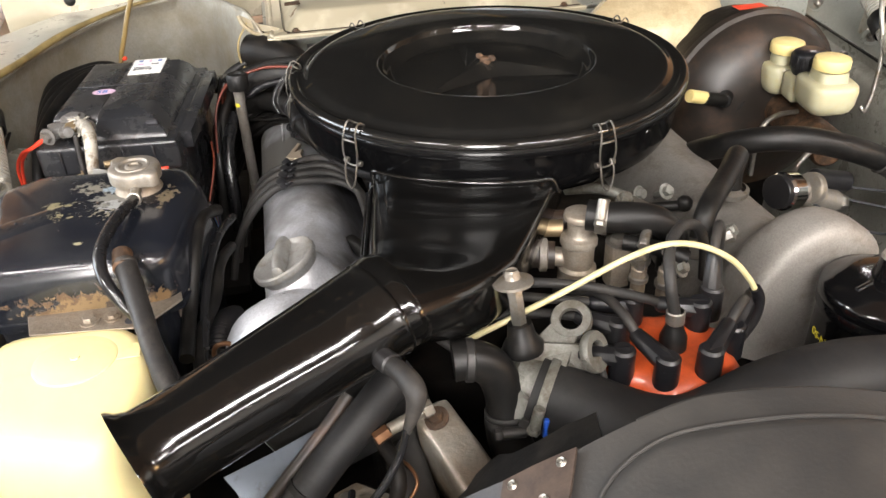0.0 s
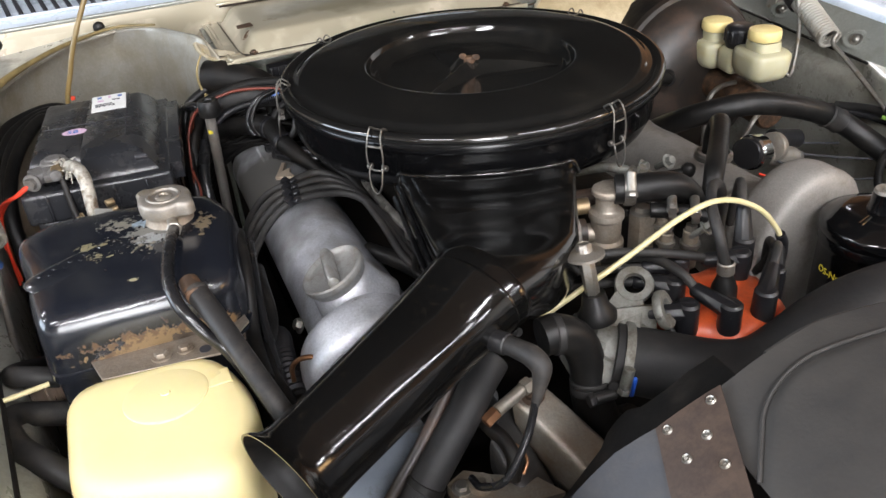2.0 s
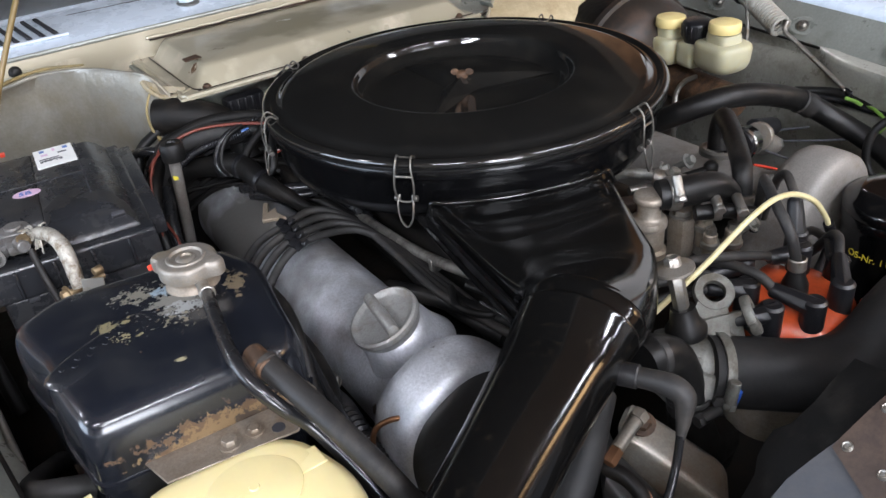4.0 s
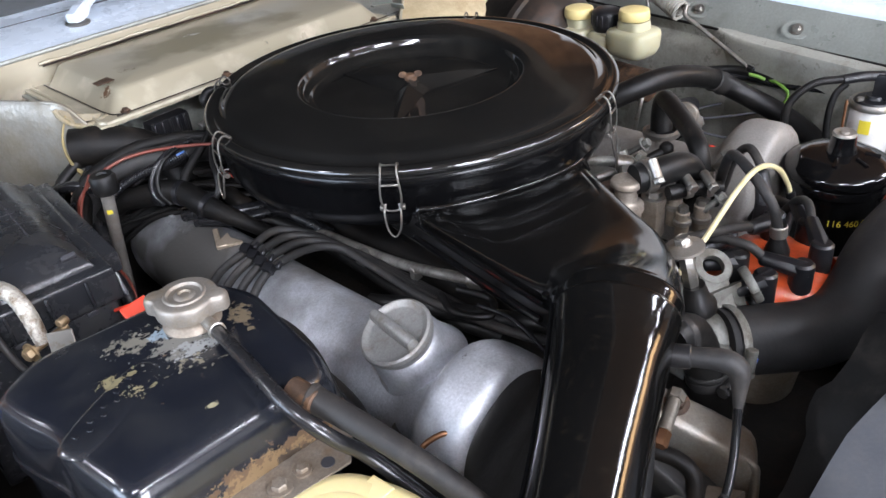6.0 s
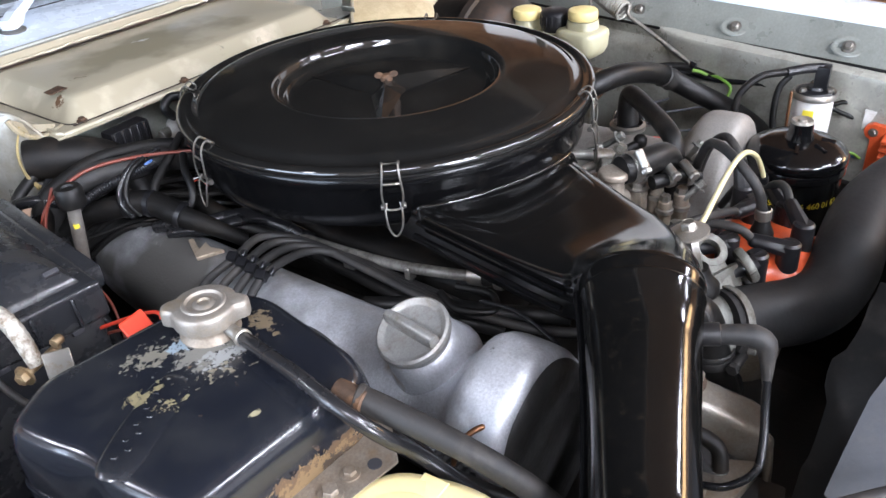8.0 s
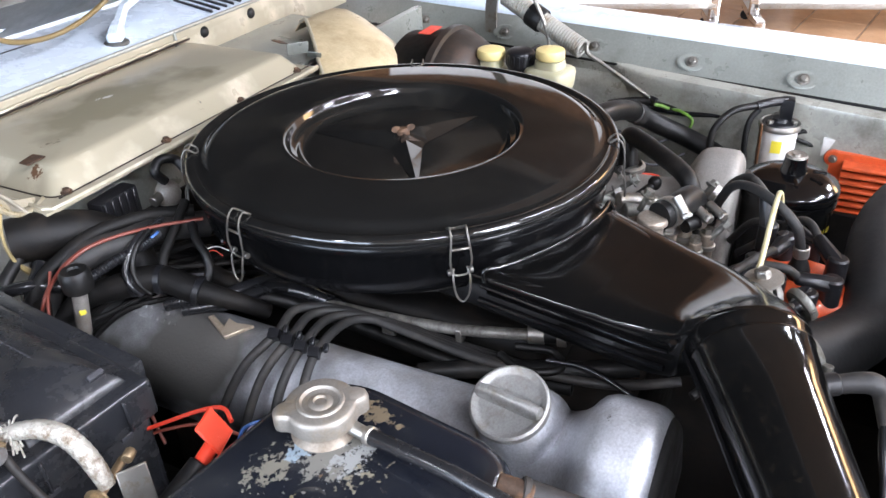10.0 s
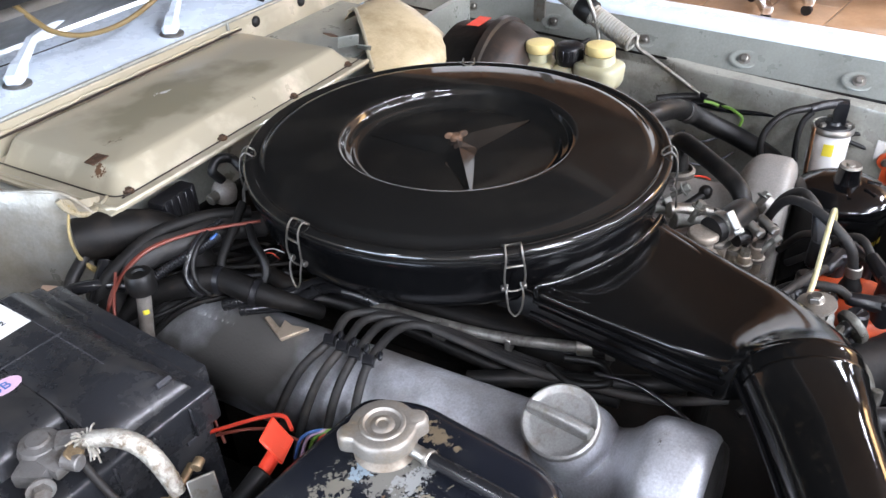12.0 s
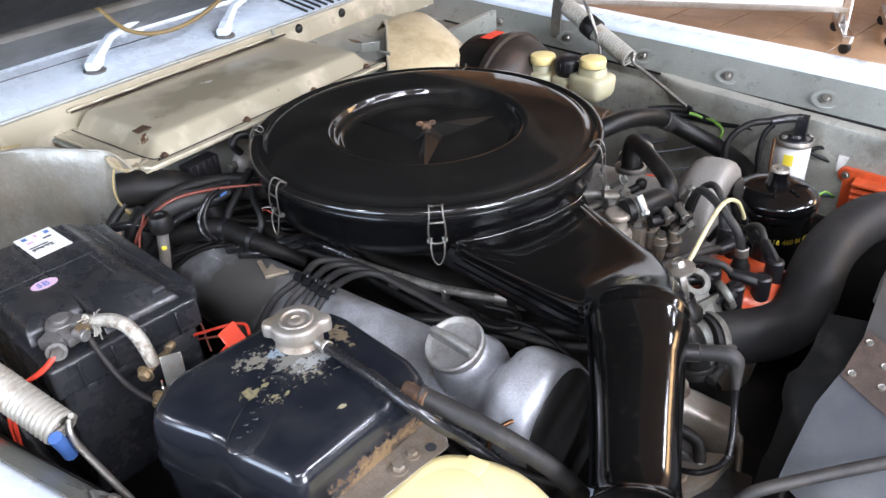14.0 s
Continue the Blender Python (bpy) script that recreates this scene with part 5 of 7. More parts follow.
part("bracket", box(0.012, 0.006, 0.016, 0.001, 1, pose(0.022, 0.684, 0.772, 0, 0, 15)), ZINC, fuel)
part("stub", rod((0.010, 0.86, 0.764), (0.018, 0.856, 0.745), 0.006, 10), ZINC, fuel)

for k, pts, r, mt, lab in (
        (0, [(-0.060, 0.905, 0.785), (-0.038, 0.895, 0.782), (-0.018, 0.88, 0.776), (0.0, 0.84, 0.768), (0.012, 0.79, 0.755)], 0.0075, HOSE_GLOSS, "shiny black coolant pipe under the air cleaner"),
        (1, [(-0.052, 0.888, 0.780), (-0.030, 0.872, 0.772), (-0.006, 0.83, 0.758), (0.01, 0.76, 0.745), (0.02, 0.66, 0.742), (0.04, 0.58, 0.745)], 0.0070, RUBBER, "black rubber pipe under the air cleaner"),
        (2, [(-0.022, 0.70, 0.752), (0.0, 0.665, 0.756), (0.02, 0.625, 0.760), (0.045, 0.575, 0.764), (0.07, 0.535, 0.768)], 0.0085, RUBBER, "taped black cable beside the rocker cover"),
        (3, [(0.03, 0.632, 0.776), (0.045, 0.603, 0.772), (0.030, 0.588, 0.770), (0.012, 0.612, 0.770), (0.018, 0.64, 0.772)], 0.0036, RUBBER, "looped black cable beside the fuel pipe"),
        (4, [(0.028, 0.60, 0.776), (0.036, 0.565, 0.776), (0.034, 0.52, 0.766), (0.030, 0.49, 0.75)], 0.0022, HOSE_GLOSS, "thin black cable running under the duct")):
    single("engine_cable", tube(pts, r, 12, 8), mt, lab, "cable")

# dipstick
dip = thing("dipstick", (-0.165, 0.955, 0.70), "dipstick tube with a black rubber cap and yellow mark", "dipstick")
part("cap", lathe([(0, 0.849), (0.005, 0.849), (0.006, 0.851), (0.011, 0.851), (0.0132, 0.848), (0.0132, 0.834), (0.0125, 0.831), (0, 0.831)], 28, Matrix.Translation((-0.166, 0.955, 0))), RUBBER, dip)
part("tube", tube([(-0.167, 0.954, 0.832), (-0.1690, 0.961, 0.797), (-0.1715, 0.971, 0.752), (-0.176, 0.990, 0.66)], 0.0066, 14), CHALKY_ALU, dip)
part("yellow_mark", box(0.006, 0.003, 0.006, 0.001, 1, pose(-0.1705, 0.9530, 0.810, 0, 0, -15)), YELLOW, dip)

# heater hose and looms against the firewall
single("heater_hose", tube([(-0.165, 1.060, 0.845), (-0.148, 1.051, 0.845), (-0.125, 1.040, 0.842), (-0.10, 1.028, 0.834), (-0.085, 1.012, 0.818), (-0.08, 0.995, 0.79)], 0.021, 20, radii=[0.0225, 0.0230, 0.0215, 0.0200, 0.0195, 0.0195]), GRIME, "thick black heater hose through the inner wing", "hose")
single("hose_seal", tube([(-0.163, 1.056, 0.885), (-0.176, 1.045, 0.862), (-0.176, 1.040, 0.838), (-0.165, 1.038, 0.818), (-0.148, 1.040, 0.808)], 0.0026, 8, 6, radii=[0.001, 0.0014, 0.0018, 0.0034, 0.0030]), OLIVE, "ragged yellowed sealant round the hose opening", "sealant")
block = thing("ribbed_connector", (-0.068, 1.055, 0.85), "ribbed black plug connector under the plenum cover", "connector")
part("body", box(0.050, 0.020, 0.034, 0.004, 2, pose(-0.062, 1.050, 0.836, 0, 0, 12)), PLASTIC, block)
for i in range(5):
    part("rib", box(0.004, 0.005, 0.030, 0.001, 1, pose(-0.080 + 0.0095 * i, 1.036 + 0.002 * i, 0.837, 0, 0, 12)), PLASTIC, block)
sensor = thing("vacuum_sensor", (-0.012, 1.035, 0.835), "yellowed round vacuum unit under the plenum cover", "vacuum unit")
part("cup", lathe([(0, 0.010), (0.008, 0.010), (0.0115, 0.007), (0.0135, 0.0), (0.0135, -0.009), (0.011, -0.012), (0, -0.012)], 24, pose(-0.010, 1.033, 0.836, 12, 8, 0)), CHALKY_ALU, sensor)
part("stub", rod((-0.032, 1.030, 0.834), (-0.020, 1.032, 0.836), 0.006), ZINC, sensor)
part("vacuum_loop", tube([(-0.010, 1.033, 0.848), (-0.018, 1.035, 0.862), (-0.008, 1.038, 0.870), (0.008, 1.035, 0.866), (0.012, 1.025, 0.855), (0.02, 1.01, 0.83)], 0.0052, 10), RUBBER, sensor)
single("brown_wire", tube([(-0.202, 0.975, 0.770), (-0.197, 0.979, 0.800), (-0.190, 0.973, 0.825), (-0.168, 0.981, 0.838), (-0.141, 0.986, 0.845), (-0.119, 0.981, 0.848), (-0.096, 0.971, 0.849), (-0.073, 0.955, 0.850), (-0.042, 0.935, 0.848)], 0.0017, 8), DARK_RED_WIRE, "brick red wire arching over the loom", "wire")
single("brown_wire", tube([(-0.201, 0.978, 0.770), (-0.194, 0.982, 0.802), (-0.186, 0.979, 0.826), (-0.164, 0.986, 0.838), (-0.139, 0.990, 0.844), (-0.116, 0.985, 0.847)], 0.0013, 8), DARK_RED_WIRE, "brick red wire arching over the loom", "wire")
single("grey_conduit", tube([(-0.190, 1.010, 0.770), (-0.170, 1.006, 0.812), (-0.148, 1.000, 0.829), (-0.122, 0.994, 0.834), (-0.097, 0.982, 0.835), (-0.058, 0.978, 0.832), (-0.02, 0.96, 0.825)], 0.0135, 16, 8), HOSE_GREY, "smooth dark grey cable sheath under the red wire", "cable sheath")
single("upper_loom", tube([(-0.200, 1.005, 0.790), (-0.176, 1.000, 0.828), (-0.142, 1.003, 0.841), (-0.114, 1.004, 0.846), (-0.090, 0.998, 0.847), (-0.062, 0.985, 0.847), (-0.03, 0.965, 0.842)], 0.0068, 12, 8), LOOM_BLACK, "black cable arching below the heater hose", "cable")
conduit = thing("ribbed_conduit", (-0.12, 0.965, 0.82), "thin ribbed black conduit with a blue tape end", "conduit")
part("tube", tube([(-0.160, 0.980, 0.812), (-0.145, 0.973, 0.824), (-0.129, 0.967, 0.831), (-0.110, 0.961, 0.836), (-0.094, 0.957, 0.839), (-0.077, 0.957, 0.841)], 0.0048, 10, 14, ribs=0.0009), PLASTIC, conduit)
part("tape_end", tube([(-0.088, 0.955, 0.8435), (-0.083, 0.955, 0.8445), (-0.079, 0.956, 0.8448)], 0.0015, 8), BLUE_WIRE, conduit, "blue tape")
for pts, r, mt in (
        ([(-0.118, 0.944, 0.800), (-0.124, 0.948, 0.812), (-0.121, 0.956, 0.824), (-0.108, 0.959, 0.840), (-0.092, 0.964, 0.846), (-0.065, 0.966, 0.850)], 0.0030, HOSE_GLOSS),
        ([(-0.112, 0.940, 0.800), (-0.118, 0.945, 0.814), (-0.114, 0.953, 0.828), (-0.102, 0.957, 0.842), (-0.084, 0.962, 0.848)], 0.0026, RUBBER),
        ([(-0.038, 0.963, 0.857), (-0.050, 0.958, 0.850), (-0.062, 0.953, 0.842), (-0.087, 0.945, 0.824), (-0.095, 0.938, 0.808)], 0.0046, LOOM_BLACK),
        ([(-0.052, 0.940, 0.846), (-0.061, 0.925, 0.837), (-0.065, 0.910, 0.828), (-0.070, 0.902, 0.815), (-0.080, 0.903, 0.803)], 0.0040, RUBBER),
        ([(-0.223, 1.066, 0.790), (-0.220, 1.056, 0.802), (-0.203, 1.035, 0.816), (-0.184, 1.005, 0.826), (-0.165, 0.990, 0.820)], 0.0062, HOSE_GLOSS),
        ([(-0.105, 0.930, 0.786), (-0.097, 0.919, 0.790), (-0.084, 0.901, 0.792), (-0.067, 0.888, 0.793), (-0.044, 0.883, 0.791), (-0.022, 0.880, 0.785), (0.0, 0.87, 0.77)], 0.0058, HOSE_GLOSS),
        ([(-0.098, 0.915, 0.782), (-0.087, 0.899, 0.785), (-0.069, 0.879, 0.787), (-0.046, 0.873, 0.787), (-0.022, 0.870, 0.782), (0.002, 0.86, 0.765)], 0.0056, HOSE_GLOSS),
        ([(-0.02, 0.960, 0.76), (-0.045, 0.940, 0.790), (-0.052, 0.918, 0.793), (-0.045, 0.898, 0.785), (-0.02, 0.89, 0.77)], 0.0100, GRIME)):
    single("wiring_loom", tube(pts, r, 12, 8), mt, "black taped wiring loom behind the rocker cover", "wiring loom", "black looms by the firewall")
loom_rng = random.Random(21)
for k in range(22):
    y0, z0, y1, z1 = loom_rng.uniform(0.990, 1.045), loom_rng.uniform(0.71, 0.76), loom_rng.uniform(0.915, 1.02), loom_rng.uniform(0.755, 0.795)
    lift = loom_rng.uniform(0.775, 0.815)
    pts = [(-0.205, y0 + 0.01, z0 - 0.03), (-0.178, y0, z0 + 0.02), (-0.140 + loom_rng.uniform(-0.01, 0.01), y0 * 0.7 + y1 * 0.3, lift - 0.006), (-0.095, y0 * 0.4 + y1 * 0.6, lift), (-0.050 + loom_rng.uniform(-0.01, 0.01), y1, lift - 0.004), (0.0, y1 - 0.01, z1), (0.05, y1 - 0.02, z1 - 0.04)]
    single("wiring_loom", tube(pts, loom_rng.uniform(0.0022, 0.0080), 8, 6), (LOOM_BLACK, RUBBER, GRIME)[k % 3], "black taped wiring loom behind the rocker cover", "wiring loom", "black looms by the firewall")
for pts, mt in (([(-0.060, 0.922, 0.822), (-0.054, 0.912, 0.826), (-0.050, 0.905, 0.820)], RED_WIRE), ([(-0.058, 0.926, 0.823), (-0.048, 0.916, 0.826), (-0.042, 0.905, 0.822)], PAPER)):
    single("stray_wire", tube(pts, 0.0006, 7), mt, "thin stray wire showing among the looms", "wire", "stray wires among the looms")
taped = thing("taped_loom", (-0.11, 0.95, 0.80), "fat greasy taped loom over the end of the rocker cover", "wiring loom")
part("loom", tube([(-0.172, 0.998, 0.785), (-0.148, 0.986, 0.800), (-0.130, 0.968, 0.806), (-0.113, 0.955, 0.809), (-0.097, 0.937, 0.809), (-0.089, 0.910, 0.804), (-0.078, 0.888, 0.797), (-0.064, 0.872, 0.787), (-0.045, 0.86, 0.77)], 0.0115, 16, 8, radii=[0.010, 0.0112, 0.0118, 0.0135, 0.0126, 0.0128, 0.0100, 0.0085, 0.0075]), LOOM_BLACK, taped)
for p, q in (((-0.118, 0.959, 0.809), (-0.113, 0.954, 0.809)), ((-0.100, 0.941, 0.809), (-0.096, 0.934, 0.809)), ((-0.087, 0.905, 0.803), (-0.084, 0.899, 0.801))):
    part("tape_wrap", lathe([(0.0122, 0), (0.0140, 0.0008), (0.0140, 0.0060), (0.0122, 0.0068)], 24, along(p, q)), PLASTIC, taped, "shiny tape wrap")
gasket_rng = random.Random(3)
single("gasket_edge", tube([(-0.112 + 0.0032 * i, 1.000 - 0.0090 * i + gasket_rng.uniform(-0.002, 0.002), 0.781 + gasket_rng.uniform(-0.001, 0.0015)) for i in range(7)], 0.002, 6, 3, radii=[gasket_rng.uniform(0.0010, 0.0030) for i in range(7)]), CHALKY_ALU, "ragged pale gasket edge behind the rocker cover", "gasket")

# ---------------------------------------------------------------- brake servo
booster = thing("brake_booster", (0.535, 1.08, 0.735), "brown black brake servo drum with a red label", "brake servo")
BM = along((0.548, 0.985, 0.735), (0.525, 1.12, 0.735))
part("front_shell", lathe([(0, 0), (0.05, 0.001), (0.085, 0.008), (0.112, 0.024), (0.124, 0.045), (0.128, 0.060), (0.128, 0.066)], 56, BM), BROWN_DRUM, booster)
part("seam_ring", lathe([(0.128, 0.060), (0.134, 0.062), (0.1345, 0.072), (0.129, 0.075)], 56, BM), BROWN_DRUM, booster)
part("rear_shell", lathe([(0.128, 0.074), (0.125, 0.10), (0.120, 0.14), (0.09, 0.165), (0, 0.165)], 56, BM), GRIME, booster)
part("red_label", prism([(-0.022, -0.010), (0.022, -0.010), (0.022, 0.010), (-0.022, 0.010)], 0, 0.0008, 0, 1, pose(0.532, 1.085, 0.8620, 0, 0, 9)), RED, booster, "faded red label")
part("check_valve", join(lathe([(0.022, 0), (0.026, 0.001), (0.026, 0.004), (0.022, 0.005)], 28, along((0.4785, 0.992, 0.770), (0.470, 0.965, 0.778))), rod((0.476, 0.985, 0.772), (0.464, 0.962, 0.774), 0.010), rod((0.466, 0.966, 0.774), (0.430, 0.950, 0.786), 0.0085)), RUBBER, booster)
part("vacuum_stub", rod((0.434, 0.952, 0.785), (0.408, 0.940, 0.794), 0.0085), CREAM_CAP, booster, "cream plastic stub")
master = thing("brake_master_cylinder", (0.553, 0.93, 0.745), "rusty brake master cylinder with a yellowed twin reservoir", "brake cylinder")
part("cylinder", join(rod((0.556, 0.99, 0.748), (0.566, 0.86, 0.745), 0.024, 24), rod((0.553, 0.99, 0.748), (0.551, 1.0, 0.748), 0.040, 24)), RUST, master, "rusty cast cylinder")
for (x, y, z), w, d in (((0.547, 0.984, 0.845), 0.056, 0.054), ((0.559, 0.890, 0.855), 0.060, 0.068)):
    tk = part("fluid_tank", loft(stack([(z - 0.066, 0.72), (z - 0.062, 0.86), (z - 0.054, 0.96), (z - 0.036, 1.0), (z - 0.031, 0.97), (z - 0.0285, 0.90), (z - 0.0275, 0.62), (z - 0.016, 0.58)], [(x - w / 2, y - d / 2), (x + w / 2, y - d / 2), (x + w / 2, y + d / 2), (x - w / 2, y + d / 2)], 0.020, 5)), CREAM_DARK, master, "yellowed translucent fluid tank")
    part("screw_cap", lathe([(0, 0), (0.017, 0), (0.0203, -0.0013), (0.0215, -0.0045), (0.0215, -0.013), (0.0203, -0.0145), (0.0160, -0.015), (0.0150, -0.022)], 32, Matrix.Translation((x, y, z))), CREAM_CAP, tk, "cream screw cap")
part("bridge", box(0.045, 0.035, 0.034, 0.010, 3, pose(0.555, 0.938, 0.80)), CREAM_DARK, master)
blk = part("black_cap", lathe([(0, 0.003), (0.015, 0.003), (0.020, 0.0), (0.0215, -0.003), (0.0215, -0.020), (0.018, -0.028), (0, -0.028)], 32, Matrix.Translation((0.556, 0.938, 0.845))), PLASTIC, master, "fluted black cap")
for i in range(16):
    a = 2 * math.pi * i / 16
    part("flute", box(0.002, 0.004, 0.016, 0.0006, 1, pose(0.556 + 0.0215 * math.cos(a), 0.938 + 0.0215 * math.sin(a), 0.834, 0, 0, math.degrees(a))), PLASTIC, blk)
part("cap_lever", box(0.030, 0.006, 0.004, 0.001, 1, pose(0.584, 0.930, 0.843)), PLASTIC, master)
for pts in ([(0.548, 0.925, 0.770), (0.520, 0.915, 0.772), (0.498, 0.905, 0.765), (0.487, 0.895, 0.745), (0.485, 0.89, 0.70)], [(0.560, 0.87, 0.748), (0.538, 0.85, 0.752), (0.52, 0.838, 0.745), (0.508, 0.835, 0.72), (0.50, 0.835, 0.68)]):
    single("brake_line", tube(pts, 0.0034, 10), ZINC, "bent steel brake line from the master cylinder", "brake line", "brake lines of the master cylinder")

# ---------------------------------------------------------------- hinge springs of the hood, one on each wing
def hinge_spring(flip):
    inv = CAR.inverted()

    def at(x, y, z):
        p = inv @ Vector((x, y, z))
        return CAR @ Vector((-p.x + 0.008, p.y, p.z)) if flip else Vector((x, y, z))
    hook, low, high = at(0.671, 0.778, 0.766), at(0.660, 0.888, 0.826), at(0.668, 1.032, 0.890)
    t = thing("hinge_spring", hook, "coiled steel hood hinge spring hooked on the wing", "hood spring", "hood springs")
    d = (high - low).normalized()
    a = d.orthogonal().normalized()
    b = d.cross(a)
    n = 33
    L_ = (high - low).length
    pts = [low + d * (L_ * i / (n * 10)) + (a * math.cos(2 * math.pi * i / 10) + b * math.sin(2 * math.pi * i / 10)) * 0.0135 for i in range(n * 10 + 1)]
    part("coil", tube(pts, 0.00262, 7, 1), SPRING_STEEL, t, "greasy steel coil")
    part("hook_rod", tube([low + a * 0.01, low - d * 0.01, low + (hook - low) * 0.3, hook + (low - hook) * 0.08, hook, hook + Vector((0, -0.006, -0.010))], 0.0032, 9, 6), ZINC, t)
    part("rubber_sleeve", lathe([(0.0175, 0), (0.019, 0.002), (0.019, 0.026), (0.0175, 0.028)], 28, along(low + d * L_ * 0.50, high)), RUBBER, t, "black rubber sleeve")
    part("end_hook", tube([high, high + d * 0.014, high + d * 0.026 + Vector((0, 0, 0.008)), high + d * 0.03 + Vector((0, 0, 0.02))], 0.003, 9), ZINC, t)
    arm = at(0.700, 1.080, 0.80), at(0.708, 1.085, 0.86), at(0.690, 1.06, 0.93), at(0.66, 1.02, 1.02)
    rows = []
    for q in spline(arm, 6):
        rows.append([q + Vector((0.002, -0.011, 0)), q + Vector((0.002, 0.011, 0)), q + Vector((-0.002, 0.011, 0)), q + Vector((-0.002, -0.011, 0))])
    part("hinge_arm", loft(rows), ZINC, t, "flat grey hinge arm")
    return t


hinge_spring(False)
hinge_spring(True)
single("stay_rod", tube([(0.655, 0.985, 0.91), (0.648, 0.962, 0.885), (0.652, 0.945, 0.84), (0.650, 0.938, 0.79), (0.644, 0.935, 0.762), (0.640, 0.940, 0.765)], 0.0032, 10), ZINC, "thin bent steel stay rod beside the brake reservoir", "rod")

# ---------------------------------------------------------------- wing rail bolts and harness on the wing
def rail_bolt(v, side):
    m = CAR @ Vector((rail_u(v, side), v, 0.8195))
    way = CAR.to_3x3() @ Vector((-side * 0.75, 0, 0.66))
    w = along(m, m + way)
    fore = (CAR.to_3x3() @ Vector((0, 1, 0))).normalized()
    n_ = way.normalized()
    s_ = n_.cross(fore)
    lay = Matrix(((fore.x, s_.x, n_.x, m.x), (fore.y, s_.y, n_.y, m.y), (fore.z, s_.z, n_.z, m.z), (0, 0, 0, 1)))
    part("bolt_dimple", moved(lathe([(0.0085, 0.0003), (0.0108, 0.0003), (0.0122, 0.0006), (0.0135, 0.0006), (0.0152, -0.0002)], 40), lay @ Matrix.Diagonal((1.45, 0.95, 1, 1))), BODY_DARK, car)
    part("rail_bolt", lathe([(0, 0.006), (0.0038, 0.006), (0.0052, 0.0045), (0.0055, 0.001), (0.0085, 0.0008), (0.0088, -0.001)], 20, w), ZINC, car)


inv_car = CAR.inverted()
for y in (0.412, 0.571, 0.729, 0.888, 1.055, 1.223):
    rail_bolt((inv_car @ Vector((0.703, y, 0.82))).y, 1)
for v in (-0.30, -0.12, 0.06, 0.24):
    rail_bolt(v, -1)

harness = thing("wing_harness", (0.68, 0.70, 0.75), "black taped cable harness clipped along the inner wing", "wiring harness")
part("harness", tube([(0.64, 0.83, 0.755), (0.668, 0.79, 0.758), (0.676, 0.75, 0.756), (0.680, 0.70, 0.760), (0.683, 0.65, 0.752), (0.680, 0.60, 0.752), (0.676, 0.56, 0.752)], 0.0065, 10), RUBBER, harness)
part("harness", tube([(0.645, 0.82, 0.752), (0.668, 0.775, 0.750), (0.672, 0.72, 0.750), (0.675, 0.67, 0.756), (0.678, 0.63, 0.750)], 0.0045, 10), HOSE_GLOSS, harness)
part("tie", box(0.012, 0.008, 0.022, 0.002, 2, pose(0.678, 0.700, 0.758)), PLASTIC, harness)
part("strap", box(0.003, 0.008, 0.050, 0.001, 1, pose(0.677, 0.690, 0.730)), PLASTIC, harness)
part("boot", rod((0.678, 0.785, 0.768), (0.672, 0.765, 0.760), 0.0065, 12), PLASTIC, harness)
single("green_wire", tube([(0.672, 0.74, 0.752), (0.668, 0.725, 0.754), (0.664, 0.705, 0.745), (0.660, 0.71, 0.728), (0.655, 0.73, 0.715)], 0.0024, 8), GREEN_WIRE, "yellow green earth wire looping on the inner wing", "wire")
single("green_wire", tube([(0.655, 0.762, 0.762), (0.660, 0.752, 0.760), (0.664, 0.742, 0.756)], 0.0026, 8), GREEN_WIRE, "short green wire beside the spring hook", "wire")
for i, (pts, mt) in enumerate((([(0.50, 0.76, 0.745), (0.56, 0.74, 0.735), (0.62, 0.72, 0.728)], INK), ([(0.48, 0.73, 0.75), (0.53, 0.70, 0.728), (0.60, 0.69, 0.72)], INK), ([(0.46, 0.76, 0.76), (0.53, 0.77, 0.745), (0.60, 0.765, 0.735)], INK), ([(0.44, 0.70, 0.752), (0.47, 0.685, 0.742), (0.49, 0.68, 0.73)], RED_WIRE))):
    single("thin_wire", tube(pts, 0.0015, 7), mt, "thin wire crossing behind the rocker cover", "wire", "thin wires behind the rocker cover")

# ---------------------------------------------------------------- fuel canister and ignition box on the wing
can = thing("fuel_canister", (0.628, 0.575, 0.72), "white canister with a yellow label and black head", "canister")
CM = Matrix.Translation((0.628, 0.575, 0)) @ Matrix.Diagonal((0.84, 0.84, 1, 1))
part("body", lathe([(0, 0.715), (0.027, 0.715), (0.029, 0.718), (0.029, 0.773), (0.028, 0.776)], 40, CM), WHITE_CAN, can)
part("rim", lathe([(0.028, 0.774), (0.0325, 0.775), (0.033, 0.780), (0.0305, 0.783), (0.027, 0.781)], 40, CM), ZINC, can)
part("head", lathe([(0.028, 0.780), (0.025, 0.784), (0.014, 0.785), (0.012, 0.789), (0, 0.789)], 40, CM), PLASTIC, can)
part("socket", box(0.020, 0.017, 0.030, 0.003, 2, pose(0.633, 0.571, 0.800, 0, 0, 15)), PLASTIC, can)
part("outlet", tube([(0.633, 0.574, 0.811), (0.615, 0.588, 0.812), (0.597, 0.602, 0.810)], 0.0062, 12), PLASTIC, can)
lab = []
for i in range(7):
    a = radians(178 + 5 * i)
    lab.append([(0.628 + 0.0248 * math.cos(a), 0.575 + 0.0248 * math.sin(a), z) for z in (0.747, 0.764)])
part("yellow_label", solid_sheet(lab, 0.0004), YELLOW, can)
